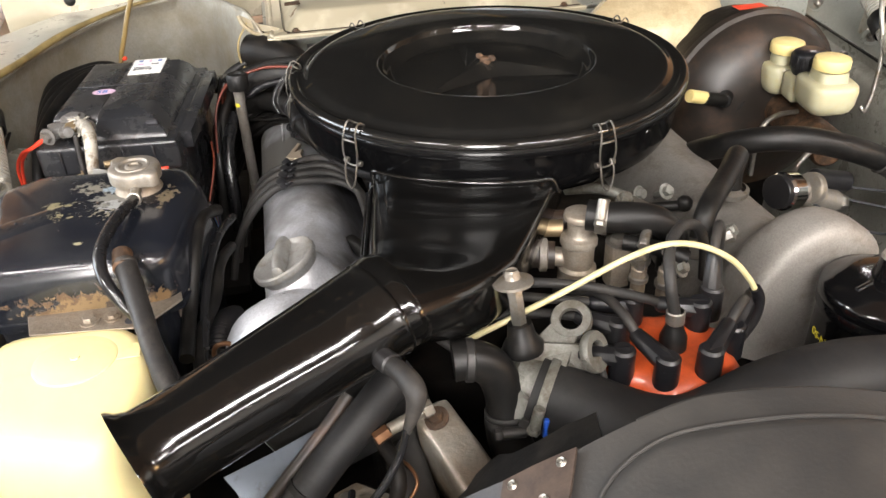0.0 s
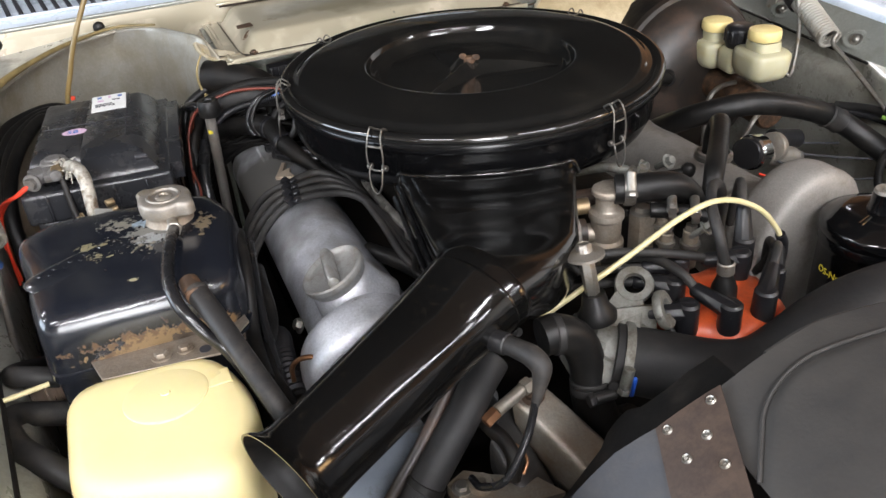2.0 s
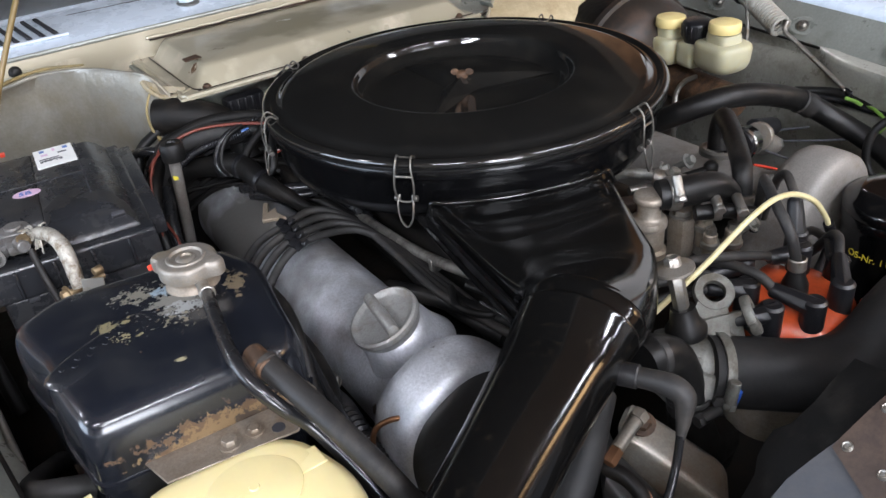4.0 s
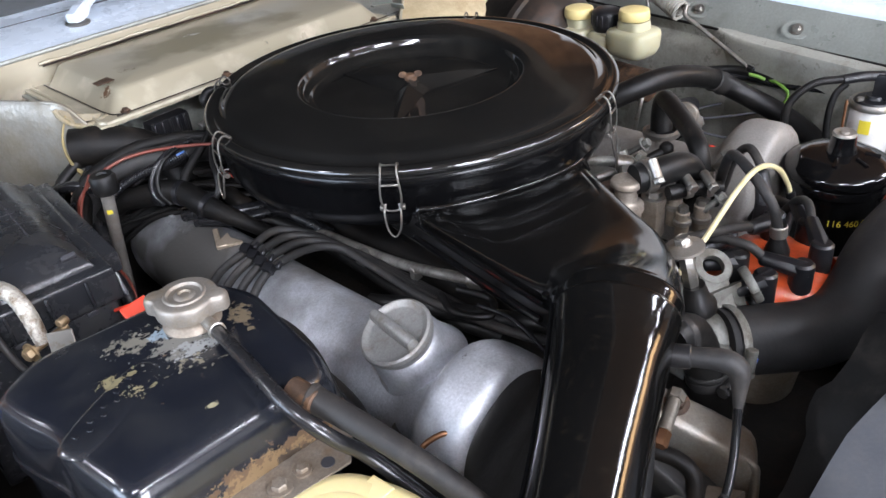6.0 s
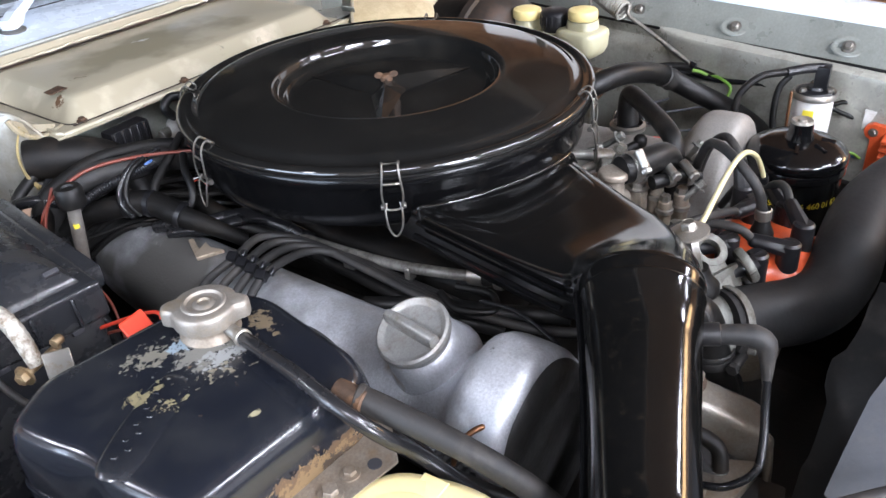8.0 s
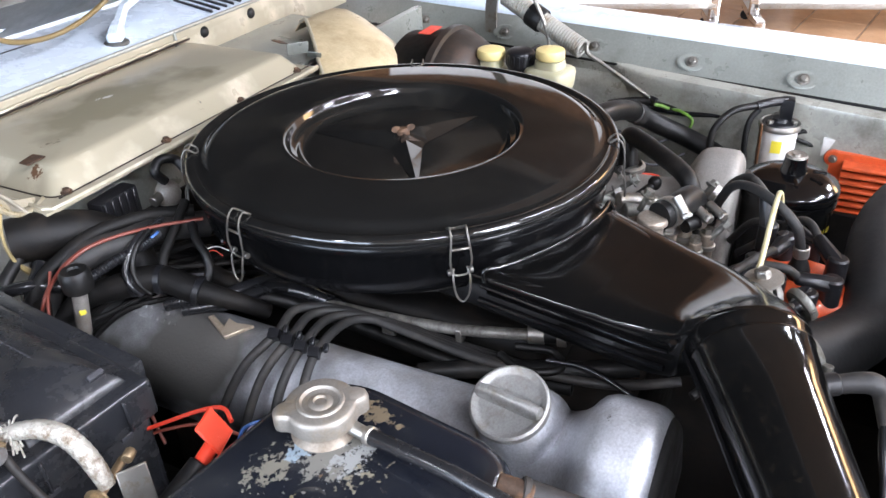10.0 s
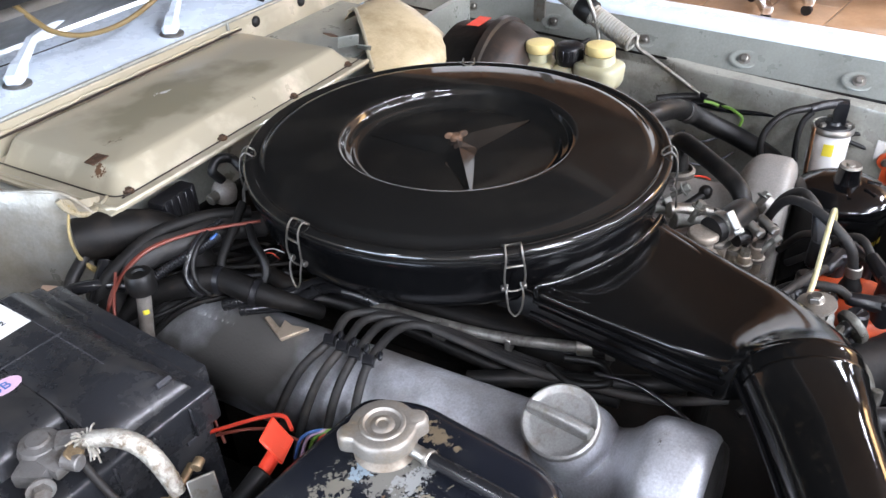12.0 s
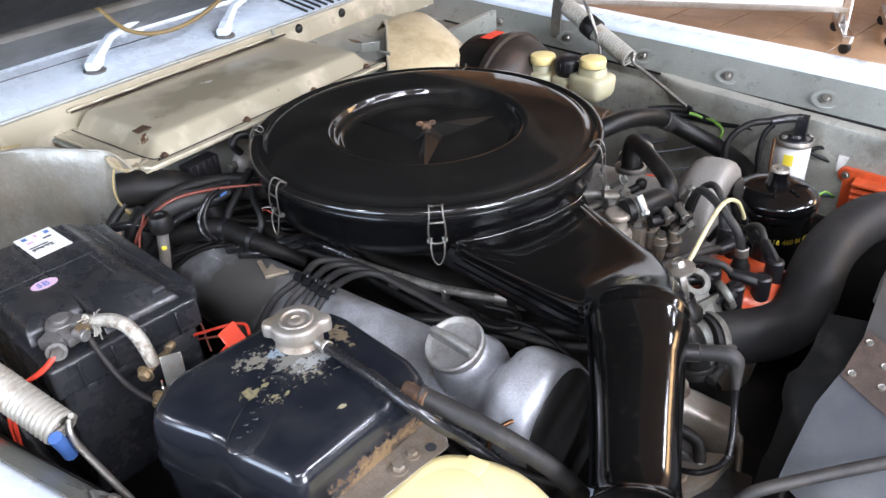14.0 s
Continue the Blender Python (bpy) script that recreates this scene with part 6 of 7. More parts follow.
for i in range(3):
    part("nut", hex_bolt((0.628 + 0.018 * math.cos(2.1 * i + 2.6), 0.575 + 0.018 * math.sin(2.1 * i + 2.6), 0.783), (0, 0, 1), 0.0042, 0.005, False), ZINC, can)
single("canister_hose", tube([(0.600, 0.600, 0.811), (0.575, 0.625, 0.806), (0.556, 0.640, 0.785), (0.550, 0.640, 0.755), (0.556, 0.628, 0.728), (0.575, 0.61, 0.712), (0.59, 0.60, 0.718)], 0.0048, 10), RUBBER, "thin black hose looping from the canister", "hose")
single("canister_hose", tube([(0.60, 0.598, 0.806), (0.592, 0.606, 0.79), (0.586, 0.606, 0.76), (0.584, 0.60, 0.72)], 0.0042, 10), RUBBER, "thin black hose dropping beside the canister", "hose")
single("copper_strap", box(0.008, 0.003, 0.070, 0.001, 1, pose(0.588, 0.588, 0.755, 0, 6, 30)), COPPER, "copper coloured strap beside the canister", "strap")
single("wire_loop", tube([(0.662, 0.565, 0.752), (0.672, 0.550, 0.758), (0.682, 0.535, 0.748), (0.678, 0.532, 0.738), (0.668, 0.548, 0.744), (0.662, 0.562, 0.75)], 0.0030, 9), RUBBER, "black wire loop on the inner wing", "wire")

ign = thing("ignition_box", (0.70, 0.47, 0.69), "orange red finned ignition box on the inner wing", "ignition box")
IM = pose(0.668, 0.462, 0.690, 0, -6, 8)
part("base", box(0.010, 0.110, 0.100, 0.004, 2, IM @ Matrix.Translation((0.010, -0.008, 0))), ORANGE, ign)
for i in range(8):
    part("fin", box(0.022, 0.086, 0.0048, 0.0012, 1, IM @ Matrix.Translation((-0.004, -0.012, -0.040 + 0.0112 * i))), ORANGE, ign)
part("ear", lathe([(0.004, 0), (0.0115, 0), (0.012, 0.003), (0.011, 0.006), (0.004, 0.006)], 24, IM @ pose(0.012, 0.044, 0.040, 0, -90, 0)), ORANGE, ign)
part("mount_plate", box(0.003, 0.13, 0.12, 0.001, 1, IM @ Matrix.Translation((0.018, -0.004, 0.004))), WHITE_CAN, ign)
part("screw", hex_bolt(IM @ Vector((0.006, 0.044, 0.040)), (-1, 0, 0), 0.004, 0.003), ZINC, ign)
for i, mt in enumerate((GREEN_WIRE, BLUE_WIRE, GREEN_WIRE, BRASS)):
    single("box_wire", tube([(0.665, 0.515 + 0.006 * i, 0.69), (0.652, 0.525 + 0.005 * i, 0.700 - 0.004 * i), (0.640, 0.535 + 0.004 * i, 0.688 - 0.006 * i), (0.632, 0.55, 0.672), (0.63, 0.56, 0.64)], 0.0020, 7), mt, "coloured wire beside the ignition box", "wire", "wires at the ignition box")

# ---------------------------------------------------------------- oil filter
of = thing("oil_filter", (0.437, 0.515, 0.66), "gloss black oil filter canister with yellow print", "oil filter")
OF = Matrix.Translation((0.437, 0.512, 0))
part("canister", lathe([(0, 0.64), (0.045, 0.64), (0.0485, 0.65), (0.0490, 0.765), (0.0485, 0.768), (0.0490, 0.771)], 56, OF), GLOSS_BLACK, of)
part("top", lathe([(0.0488, 0.770), (0.0512, 0.772), (0.0515, 0.779), (0.0505, 0.781), (0.0518, 0.783), (0.0518, 0.790), (0.0495, 0.794), (0.044, 0.7965), (0.040, 0.800), (0.030, 0.803), (0.018, 0.8045), (0, 0.8045)], 56, OF), GLOSS_BLACK, of)
part("centre_bolt", lathe([(0, 0.832), (0.0040, 0.832), (0.0045, 0.830), (0.0105, 0.8315), (0.0118, 0.829), (0.0118, 0.8285)], 28, OF @ Matrix.Translation((0, 0, -0.006))), CAP_STEEL, of)
part("bolt_boot", lathe([(0.0118, 0.8225), (0.0123, 0.815), (0.0130, 0.810), (0.0150, 0.8035), (0, 0.8035)], 28, OF), GLOSS_BLACK, of)
for i in range(3):
    a = radians(200 + 50 * i)
    part("pressed_bead", tube([OF @ Vector((0.022 * math.cos(a), 0.022 * math.sin(a), 0.8042)), OF @ Vector((0.036 * math.cos(a), 0.036 * math.sin(a), 0.8015))], 0.0022, 8), GLOSS_BLACK, of)
text = writing("OS-Nr. 116 460 01 83", 0.0098, 0.0002, Matrix.Identity(4), YELLOW)
span_x = max(v.co.x for v in text.verts)
bmesh.ops.subdivide_edges(text, edges=[e for e in text.edges if e.calc_length() > 0.003], cuts=2)
for v in text.verts:
    a = radians(218) + (v.co.x / span_x - 0.5) * radians(100)
    v.co = OF @ Vector(((0.0492 + v.co.z) * math.cos(a), (0.0492 + v.co.z) * math.sin(a), 0.7430 + v.co.y))
part("yellow_print", text, YELLOW, of, "yellow printed part number", smooth=False)

# ---------------------------------------------------------------- distributor with its leads
dist = thing("distributor", (0.24, 0.455, 0.70), "orange red distributor cap with black plug lead boots", "distributor")
DC = along((0.241, 0.458, 0.745), (0.239, 0.453, 0.81))
capd = []
for z, r, lob in ((-0.02, 0.047, 0), (-0.004, 0.050, 0), (0.0, 0.053, 0.03), (0.022, 0.052, 0.05), (0.034, 0.049, 0.06), (0.042, 0.044, 0.06), (0.047, 0.036, 0.03), (0.049, 0.022, 0), (0.049, 0.006, 0)):
    capd.append([DC @ Vector((r * (1 + lob * math.cos(8 * a)) * math.cos(a), r * (1 + lob * math.cos(8 * a)) * math.sin(a), z)) for a in (2 * math.pi * i / 96 for i in range(96))])
part("cap", loft(capd), ORANGE, dist)
part("body", lathe([(0, -0.09), (0.040, -0.09), (0.045, -0.02), (0, -0.02)], 32, DC), DIRTY_ALU, dist, "dirty cast distributor body")
part("bracket_clip", box(0.010, 0.006, 0.030, 0.002, 2, pose(0.292, 0.430, 0.765, 0, 12, -20)), ORANGE, dist)
LEADS = [((0.215, 0.489, 0.806), (-1, 0.05, 0.0), [(0.150, 0.500, 0.812), (0.10, 0.520, 0.805), (0.06, 0.54, 0.79)]),
         ((0.199, 0.466, 0.802), (-0.85, 0.35, 0.05), [(0.145, 0.490, 0.805), (0.10, 0.505, 0.795), (0.06, 0.52, 0.78)]),
         ((0.196, 0.438, 0.797), (-0.95, 0.2, -0.05), [(0.150, 0.452, 0.785), (0.12, 0.47, 0.765), (0.08, 0.49, 0.75)]),
         ((0.225, 0.424, 0.799), (-0.55, 0.80, 0.20), [(0.200, 0.462, 0.822), (0.188, 0.492, 0.820), (0.16, 0.52, 0.805)]),
         ((0.257, 0.427, 0.802), (0.62, 0.70, 0.25), [(0.289, 0.462, 0.824), (0.300, 0.478, 0.815), (0.312, 0.50, 0.785), (0.325, 0.53, 0.75)]),
         ((0.264, 0.476, 0.808), (-0.95, 0.05, 0.08), [(0.220, 0.480, 0.822), (0.17, 0.488, 0.832), (0.12, 0.505, 0.825), (0.09, 0.52, 0.80)]),
         ((0.281, 0.496, 0.806), (0.0, 0.25, 1.0), [(0.282, 0.508, 0.850), (0.290, 0.525, 0.856), (0.302, 0.545, 0.835), (0.31, 0.56, 0.79)]),
         ((0.284, 0.455, 0.800), (0.6, 0.75, 0.12), [(0.306, 0.486, 0.806), (0.326, 0.52, 0.790), (0.345, 0.545, 0.75)])]
for place, way, rest in LEADS:
    p, w = Vector(place), Vector(way).normalized()
    boot = rod(p + Vector((0, 0, -0.020)), p + Vector((0, 0, 0.012)), 0.0098, 16, 0.0092, 0.002)
    elbow = join(boot, rod(p + Vector((0, 0, 0.004)) - w * 0.006, p + Vector((0, 0, 0.006)) + w * 0.034, 0.0088, 8, 0.0062, 0.002))
    b = part("boot", elbow, PLASTIC, dist, "black rubber plug boot")
    part("lead", tube([p + Vector((0, 0, 0.006)) + w * 0.030, *rest], 0.0040, 10), HOSE_GREY, b)
part("coil_boot", lathe([(0, 0), (0.0105, 0), (0.0105, 0.010), (0.0075, 0.018), (0.006, 0.024), (0.006, 0.030), (0, 0.030)], 20, along((0.239, 0.455, 0.792), (0.238, 0.457, 0.83))), RUBBER, dist)
part("coil_ferrule", lathe([(0.0062, 0), (0.0072, 0.001), (0.0072, 0.010), (0.0062, 0.011)], 20, along((0.2385, 0.456, 0.815), (0.238, 0.457, 0.83))), ZINC, dist, "bright metal ferrule")
part("coil_lead", tube([(0.238, 0.457, 0.822), (0.234, 0.464, 0.846), (0.238, 0.486, 0.862), (0.254, 0.512, 0.864), (0.276, 0.534, 0.850), (0.292, 0.55, 0.82), (0.30, 0.56, 0.78)], 0.0046, 10), HOSE_GREY, dist)
part("distributor_lead", tube([(0.17, 0.43, 0.74), (0.183, 0.427, 0.765), (0.180, 0.44, 0.790), (0.165, 0.46, 0.80)], 0.0034, 9), HOSE_GREY, dist)
yellow = thing("vacuum_line", (0.22, 0.48, 0.84), "yellowed clear vacuum line arched over the distributor", "vacuum line")
part("line", tube([(0.085, 0.470, 0.800), (0.115, 0.472, 0.815), (0.159, 0.474, 0.838), (0.183, 0.477, 0.850), (0.208, 0.481, 0.8605), (0.235, 0.485, 0.8665), (0.262, 0.489, 0.8610), (0.290, 0.492, 0.8445), (0.308, 0.493, 0.824), (0.314, 0.493, 0.814)], 0.0024, 10), YELLOW_HOSE, yellow)
part("connector", tube([(0.314, 0.493, 0.815), (0.320, 0.494, 0.803), (0.318, 0.492, 0.785), (0.308, 0.490, 0.765)], 0.0046, 10), PLASTIC, yellow, "black end connector")

# ---------------------------------------------------------------- thermostat housing and hoses
thermo = thing("thermostat_housing", (0.145, 0.445, 0.76), "grey cast thermostat housing with two lifting eyes", "thermostat housing")
part("casting", join(box(0.050, 0.034, 0.045, 0.012, 3, pose(0.140, 0.446, 0.775, 0, 0, 15)), box(0.030, 0.050, 0.050, 0.010, 3, pose(0.120, 0.450, 0.77, 0, 15, 0)), rod((0.118, 0.446, 0.777), (0.146, 0.430, 0.774), 0.023, 24), rod((0.128, 0.430, 0.780), (0.112, 0.424, 0.755), 0.017, 20)), THERMO, thermo)


def eye(place, way, foot):
    m = along(place, Vector(place) + Vector(way))
    plate = lathe([(0.0088, -0.0035), (0.0148, -0.0035), (0.0158, -0.0018), (0.0158, 0.0018), (0.0148, 0.0035), (0.0088, 0.0035), (0.0082, 0.0015), (0.0082, -0.0015), (0.0088, -0.0035)], 32, m)
    f = m.inverted() @ Vector(foot)
    d = Vector((f.x, f.y, 0)).normalized()
    s = Vector((-d.y, d.x, 0))
    far = d * Vector((f.x, f.y, 0)).length
    web = prism([tuple((d * 0.0095 + s * 0.0115).xy), tuple((d * 0.0095 - s * 0.0115).xy), tuple((far - s * 0.017).xy), tuple((far + s * 0.017).xy)], -0.0030, 0.0030, 0.0008, 1)
    return join(plate, moved(web, m))


part("lifting_eye", eye((0.162, 0.465, 0.8165), (-0.25, -0.50, 0.83), (0.140, 0.444, 0.797)), THERMO, thermo)
part("lifting_eye", eye((0.174, 0.437, 0.808), (0.72, -0.52, 0.45), (0.150, 0.452, 0.790)), THERMO, thermo)
part("stud_boot", lathe([(0, 0), (0.015, 0), (0.0155, 0.006), (0.011, 0.013), (0.009, 0.024), (0, 0.024)], 24, along((0.124, 0.449, 0.803), (0.1185, 0.4565, 0.845))), RUBBER, thermo, "black rubber stud boot")
part("stud", rod((0.1212, 0.453, 0.822), (0.1165, 0.4605, 0.858), 0.0060, 6), ZINC, thermo, "zinc stud")
part("washer", lathe([(0, 0.004), (0.004, 0.0055), (0.0042, 0.010), (0.0062, 0.0035), (0.0150, 0.0012), (0.0150, -0.001), (0, -0.001)], 28, along((0.1165, 0.4605, 0.858), (0.1150, 0.463, 0.872))), CAP_STEEL, thermo, "dished washer and nut")
part("stud_nut", hex_bolt((0.1160, 0.4613, 0.861), (-0.15, 0.2, 1), 0.0062, 0.006, False), ZINC, thermo)
part("bridge_plate", box(0.048, 0.006, 0.026, 0.002, 2, pose(0.146, 0.444, 0.797, -25, 0, -10)), THERMO, thermo)
rh = thing("radiator_hose", (0.20, 0.40, 0.77), "thick matt black upper radiator hose with a clip", "hose")
part("hose", tube([(0.130, 0.434, 0.776), (0.165, 0.418, 0.769), (0.205, 0.399, 0.763), (0.234, 0.390, 0.766), (0.260, 0.389, 0.778), (0.288, 0.395, 0.788), (0.325, 0.402, 0.794), (0.37, 0.404, 0.798), (0.43, 0.396, 0.80), (0.50, 0.37, 0.79)], 0.0285, 28, 8, radii=[0.0272, 0.0278, 0.0285, 0.029, 0.029, 0.0285, 0.028, 0.028]), RADIATOR_RUBBER, rh)
part("clip", clamp((0.139, 0.430, 0.775), (0.9, -0.40, -0.16), 0.0275, 0.0070, (-0.2, -0.9, 0.1)), THERMO, rh, "zinc worm drive hose clip")
part("blue_tab", box(0.004, 0.004, 0.022, 0.001, 1, pose(0.134, 0.4035, 0.768, 12, 0, 0)), BLUE, rh, "blue plastic tab")
bp = thing("bypass_hose", (0.10, 0.43, 0.78), "black bypass hose curving under the air duct", "hose")
part("hose", tube([(0.070, 0.432, 0.812), (0.083, 0.433, 0.812), (0.098, 0.434, 0.802), (0.106, 0.431, 0.785), (0.108, 0.426, 0.768), (0.108, 0.422, 0.757)], 0.0150, 18), RUBBER, bp)
part("clip", clamp((0.108, 0.4225, 0.760), (0, -0.25, -1), 0.0152, 0.007, (0.1, -1, 0)), OILY_SHADED_ALU, bp)
part("upper_clip", lathe([(0.0150, 0), (0.0162, 0.001), (0.0162, 0.006), (0.0150, 0.007)], 24, along((0.078, 0.4325, 0.812), (0.09, 0.4330, 0.811))), OILY_SHADED_ALU, bp)
part("clip", clamp((0.108, 0.4240, 0.766), (0, -0.25, -1), 0.0150, 0.004, (0.9, -0.5, 0)), OILY_SHADED_ALU, bp)
single("coolant_elbow", tube([(0.108, 0.424, 0.76), (0.112, 0.420, 0.735), (0.125, 0.420, 0.71), (0.15, 0.43, 0.70)], 0.017, 16), GRIME, "dirty cast coolant elbow below the hose", "coolant elbow")

# elbow plug and lead under the snout
plug = thing("sensor_plug", (0.03, 0.385, 0.84), "grey rubber elbow plug with a lead under the snout", "sensor plug")
part("elbow", tube([(0.026, 0.390, 0.851), (0.033, 0.380, 0.852), (0.040, 0.369, 0.852), (0.0435, 0.362, 0.847), (0.041, 0.358, 0.836), (0.036, 0.354, 0.823)], 0.0095, 16, radii=[0.0064, 0.0068, 0.0076, 0.0074, 0.0050, 0.0028]), HOSE_GREY, plug)
part("collar", rod((0.021, 0.397, 0.8505), (0.029, 0.386, 0.8515), 0.0078, 14), PLASTIC, plug)
part("fitting", rod((0.008, 0.410, 0.849), (0.025, 0.391, 0.851), 0.0055, 6), ZINC, plug)
part("lead", tube([(0.0365, 0.3545, 0.826), (0.031, 0.350, 0.808), (0.020, 0.343, 0.790), (0.008, 0.340, 0.775), (-0.004, 0.352, 0.762), (-0.006, 0.37, 0.752)], 0.0028, 10), HOSE_GLOSS, plug)

# front casting below the thermostat
pump = thing("front_casting", (0.07, 0.40, 0.74), "brown stained aluminium front casting with bolts", "engine casting")
beam = []
for k, w, h in ((-0.08, 0.006, 0.018), (-0.05, 0.011, 0.026), (0.0, 0.0160, 0.029), (0.5, 0.0175, 0.030), (0.9, 0.0180, 0.030), (0.98, 0.0170, 0.029), (1.03, 0.014, 0.026), (1.06, 0.008, 0.018)):
    beam.append(oval(Vector((0.056, 0.424, 0.746)).lerp(Vector((0.094, 0.368, 0.713)), k), (0.83, 0.56, 0.10), (-0.12, 0.05, 1), w, h, 32, 5.5))
part("housing", loft(beam), GREY_CAST, pump)
part("housing_rib", tube([(0.046, 0.414, 0.766), (0.060, 0.395, 0.754), (0.080, 0.364, 0.737), (0.081, 0.358, 0.722), (0.072, 0.352, 0.70)], 0.0034, 10, 6), GREY_CAST, pump)
part("joint_flange", loft([oval((x, y, z), (0.83, 0.56, 0), UP, w, 0.020, 20, 4) for x, y, z, w in ((0.040, 0.432, 0.735, 0.010), (0.030, 0.410, 0.733, 0.016), (0.040, 0.372, 0.715, 0.018), (0.052, 0.352, 0.700, 0.010))]), OILY_SHADED_ALU, pump, "oily lower joint flange")
part("boss_nut", hex_bolt((0.056, 0.412, 0.776), (-0.3, -0.3, 0.9), 0.0062, 0.005), RUST, pump, "orange brown nut")
part("long_bolt", join(rod((0.046, 0.407, 0.789), (0.022, 0.396, 0.784), 0.0048, 12), rod((0.046, 0.407, 0.789), (0.053, 0.410, 0.790), 0.0065, 6)), GREY_CAST, pump, "pale corroded long bolt")
part("bolt_nut", rod((0.022, 0.396, 0.784), (0.012, 0.3915, 0.780), 0.0054, 6), COPPER, pump, "copper brown nut")
part("front_lug", join(prism([(-0.022, 0.386), (-0.006, 0.396), (0.012, 0.386), (0.045, 0.372), (0.060, 0.352), (0.020, 0.352), (-0.014, 0.362)], 0.722, 0.734, 0.003, 2), lathe([(0.0042, 0.0), (0.0085, 0.0), (0.0095, -0.002), (0.010, -0.010), (0.0042, -0.010)], 24, pose(0.002, 0.377, 0.7385))), GREY_CAST, pump, "grey cast lug with a hole")
part("lower_flange", box(0.10, 0.06, 0.012, 0.004, 2, pose(0.02, 0.35, 0.700, 8, 0, 20)), OILY_SHADED_ALU, pump, "stained lower flange")
part("flange_bolt", hex_bolt((-0.012, 0.378, 0.734), (0, 0, 1), 0.005, 0.004), ZINC, pump)
guard = thing("front_pipe", (-0.03, 0.35, 0.76), "dark rubber front pipe below the intake snout", "pipe")
part("pipe", tube([(0.030, 0.430, 0.803), (0.018, 0.419, 0.797), (0.002, 0.404, 0.786), (-0.018, 0.389, 0.770), (-0.041, 0.376, 0.745), (-0.060, 0.366, 0.715)], 0.0135, 16), RADIATOR_RUBBER, guard)
part("band", lathe([(0.0136, 0), (0.0150, 0.001), (0.0150, 0.006), (0.0136, 0.007)], 24, along((-0.036, 0.379, 0.750), (-0.046, 0.3735, 0.738))), GRIME, guard, "dark band round the pipe")
single("tension_rod", tube([(-0.006, 0.420, 0.797), (-0.019, 0.407, 0.786), (-0.037, 0.393, 0.770), (-0.057, 0.382, 0.750), (-0.085, 0.368, 0.720)], 0.0048, 10), BROWN_DRUM, "brownish black rod below the snout", "rod")
single("engine_plate", solid_sheet([[(-0.105, 0.408, 0.734), (-0.094, 0.396, 0.731), (-0.084, 0.382, 0.722)], [(-0.065, 0.420, 0.746), (-0.058, 0.405, 0.743), (-0.048, 0.392, 0.734)], [(-0.028, 0.434, 0.757), (-0.022, 0.416, 0.753), (-0.014, 0.402, 0.744)]], 0.004), BLUE_STEEL, "bluish steel engine plate below the intake snout", "engine plate")
single("stray_wire", tube([(0.028, 0.398, 0.750), (0.033, 0.393, 0.751), (0.038, 0.386, 0.748), (0.039, 0.379, 0.744), (0.034, 0.374, 0.738)], 0.0014, 7), COPPER, "orange brown wire end on the front casting", "wire")
single("cable_bracket", tube([(0.012, 0.414, 0.768), (0.018, 0.398, 0.766), (0.024, 0.386, 0.764), (0.027, 0.374, 0.757), (0.024, 0.368, 0.742)], 0.0058, 10), GRIME, "dark cable bracket below the sensor plug", "bracket")
single("copper_ring", tube([(-0.117, 0.491, 0.770), (-0.116, 0.487, 0.790), (-0.109, 0.483, 0.800), (-0.098, 0.478, 0.803), (-0.093, 0.474, 0.795), (-0.094, 0.479, 0.776)], 0.0021, 9), COPPER, "brown copper wire loop before the rocker cover", "wire")
single("front_conduit", tube([(-0.128, 0.60, 0.74), (-0.124, 0.56, 0.765), (-0.122, 0.525, 0.772), (-0.118, 0.49, 0.765), (-0.11, 0.46, 0.745)], 0.0105, 10, 14, ribs=0.0016), PLASTIC, "ribbed black conduit beside the coolant tank", "conduit")
for k, pts in enumerate(([(-0.138, 0.70, 0.79), (-0.136, 0.63, 0.81), (-0.134, 0.57, 0.806), (-0.13, 0.52, 0.79), (-0.122, 0.46, 0.765)], [(-0.134, 0.66, 0.78), (-0.130, 0.60, 0.80), (-0.126, 0.55, 0.795), (-0.133, 0.505, 0.785), (-0.118, 0.455, 0.775), (-0.098, 0.43, 0.765)], [(-0.146, 0.68, 0.81), (-0.143, 0.62, 0.838), (-0.140, 0.575, 0.835), (-0.142, 0.53, 0.80), (-0.136, 0.48, 0.79)])):
    single("side_cable", tube(pts, 0.0042 + 0.001 * k, 10), RUBBER if k else HOSE_GLOSS, "black cable beside the coolant tank", "cable", "cables beside the coolant tank")

# hoses between the coolant tank and the wing
single("tank_hose", tube([(-0.300, 0.53, 0.76), (-0.325, 0.52, 0.775), (-0.330, 0.50, 0.785), (-0.318, 0.475, 0.782), (-0.295, 0.455, 0.775), (-0.27, 0.44, 0.76)], 0.0098, 14), HOSE_GREY, "dusty grey hose between tank and washer bottle", "hose")
single("tank_hose", tube([(-0.335, 0.66, 0.72), (-0.342, 0.60, 0.76), (-0.338, 0.56, 0.785), (-0.315, 0.545, 0.79), (-0.298, 0.545, 0.785)], 0.0085, 14), HOSE_GREY, "dusty grey hose beside the coolant tank", "hose")
single("yellow_sleeve", rod((-0.328, 0.507, 0.802), (-0.298, 0.519, 0.800), 0.0020, 12), YELLOW_HOSE, "pale yellow sleeve between tank and wing", "sleeve")
single("wing_hook", tube([(-0.352, 0.515, 0.80), (-0.349, 0.507, 0.815), (-0.343, 0.498, 0.815), (-0.338, 0.49, 0.80), (-0.336, 0.486, 0.78)], 0.0042, 10), CHROME, "small bright hook on the wing", "hook")

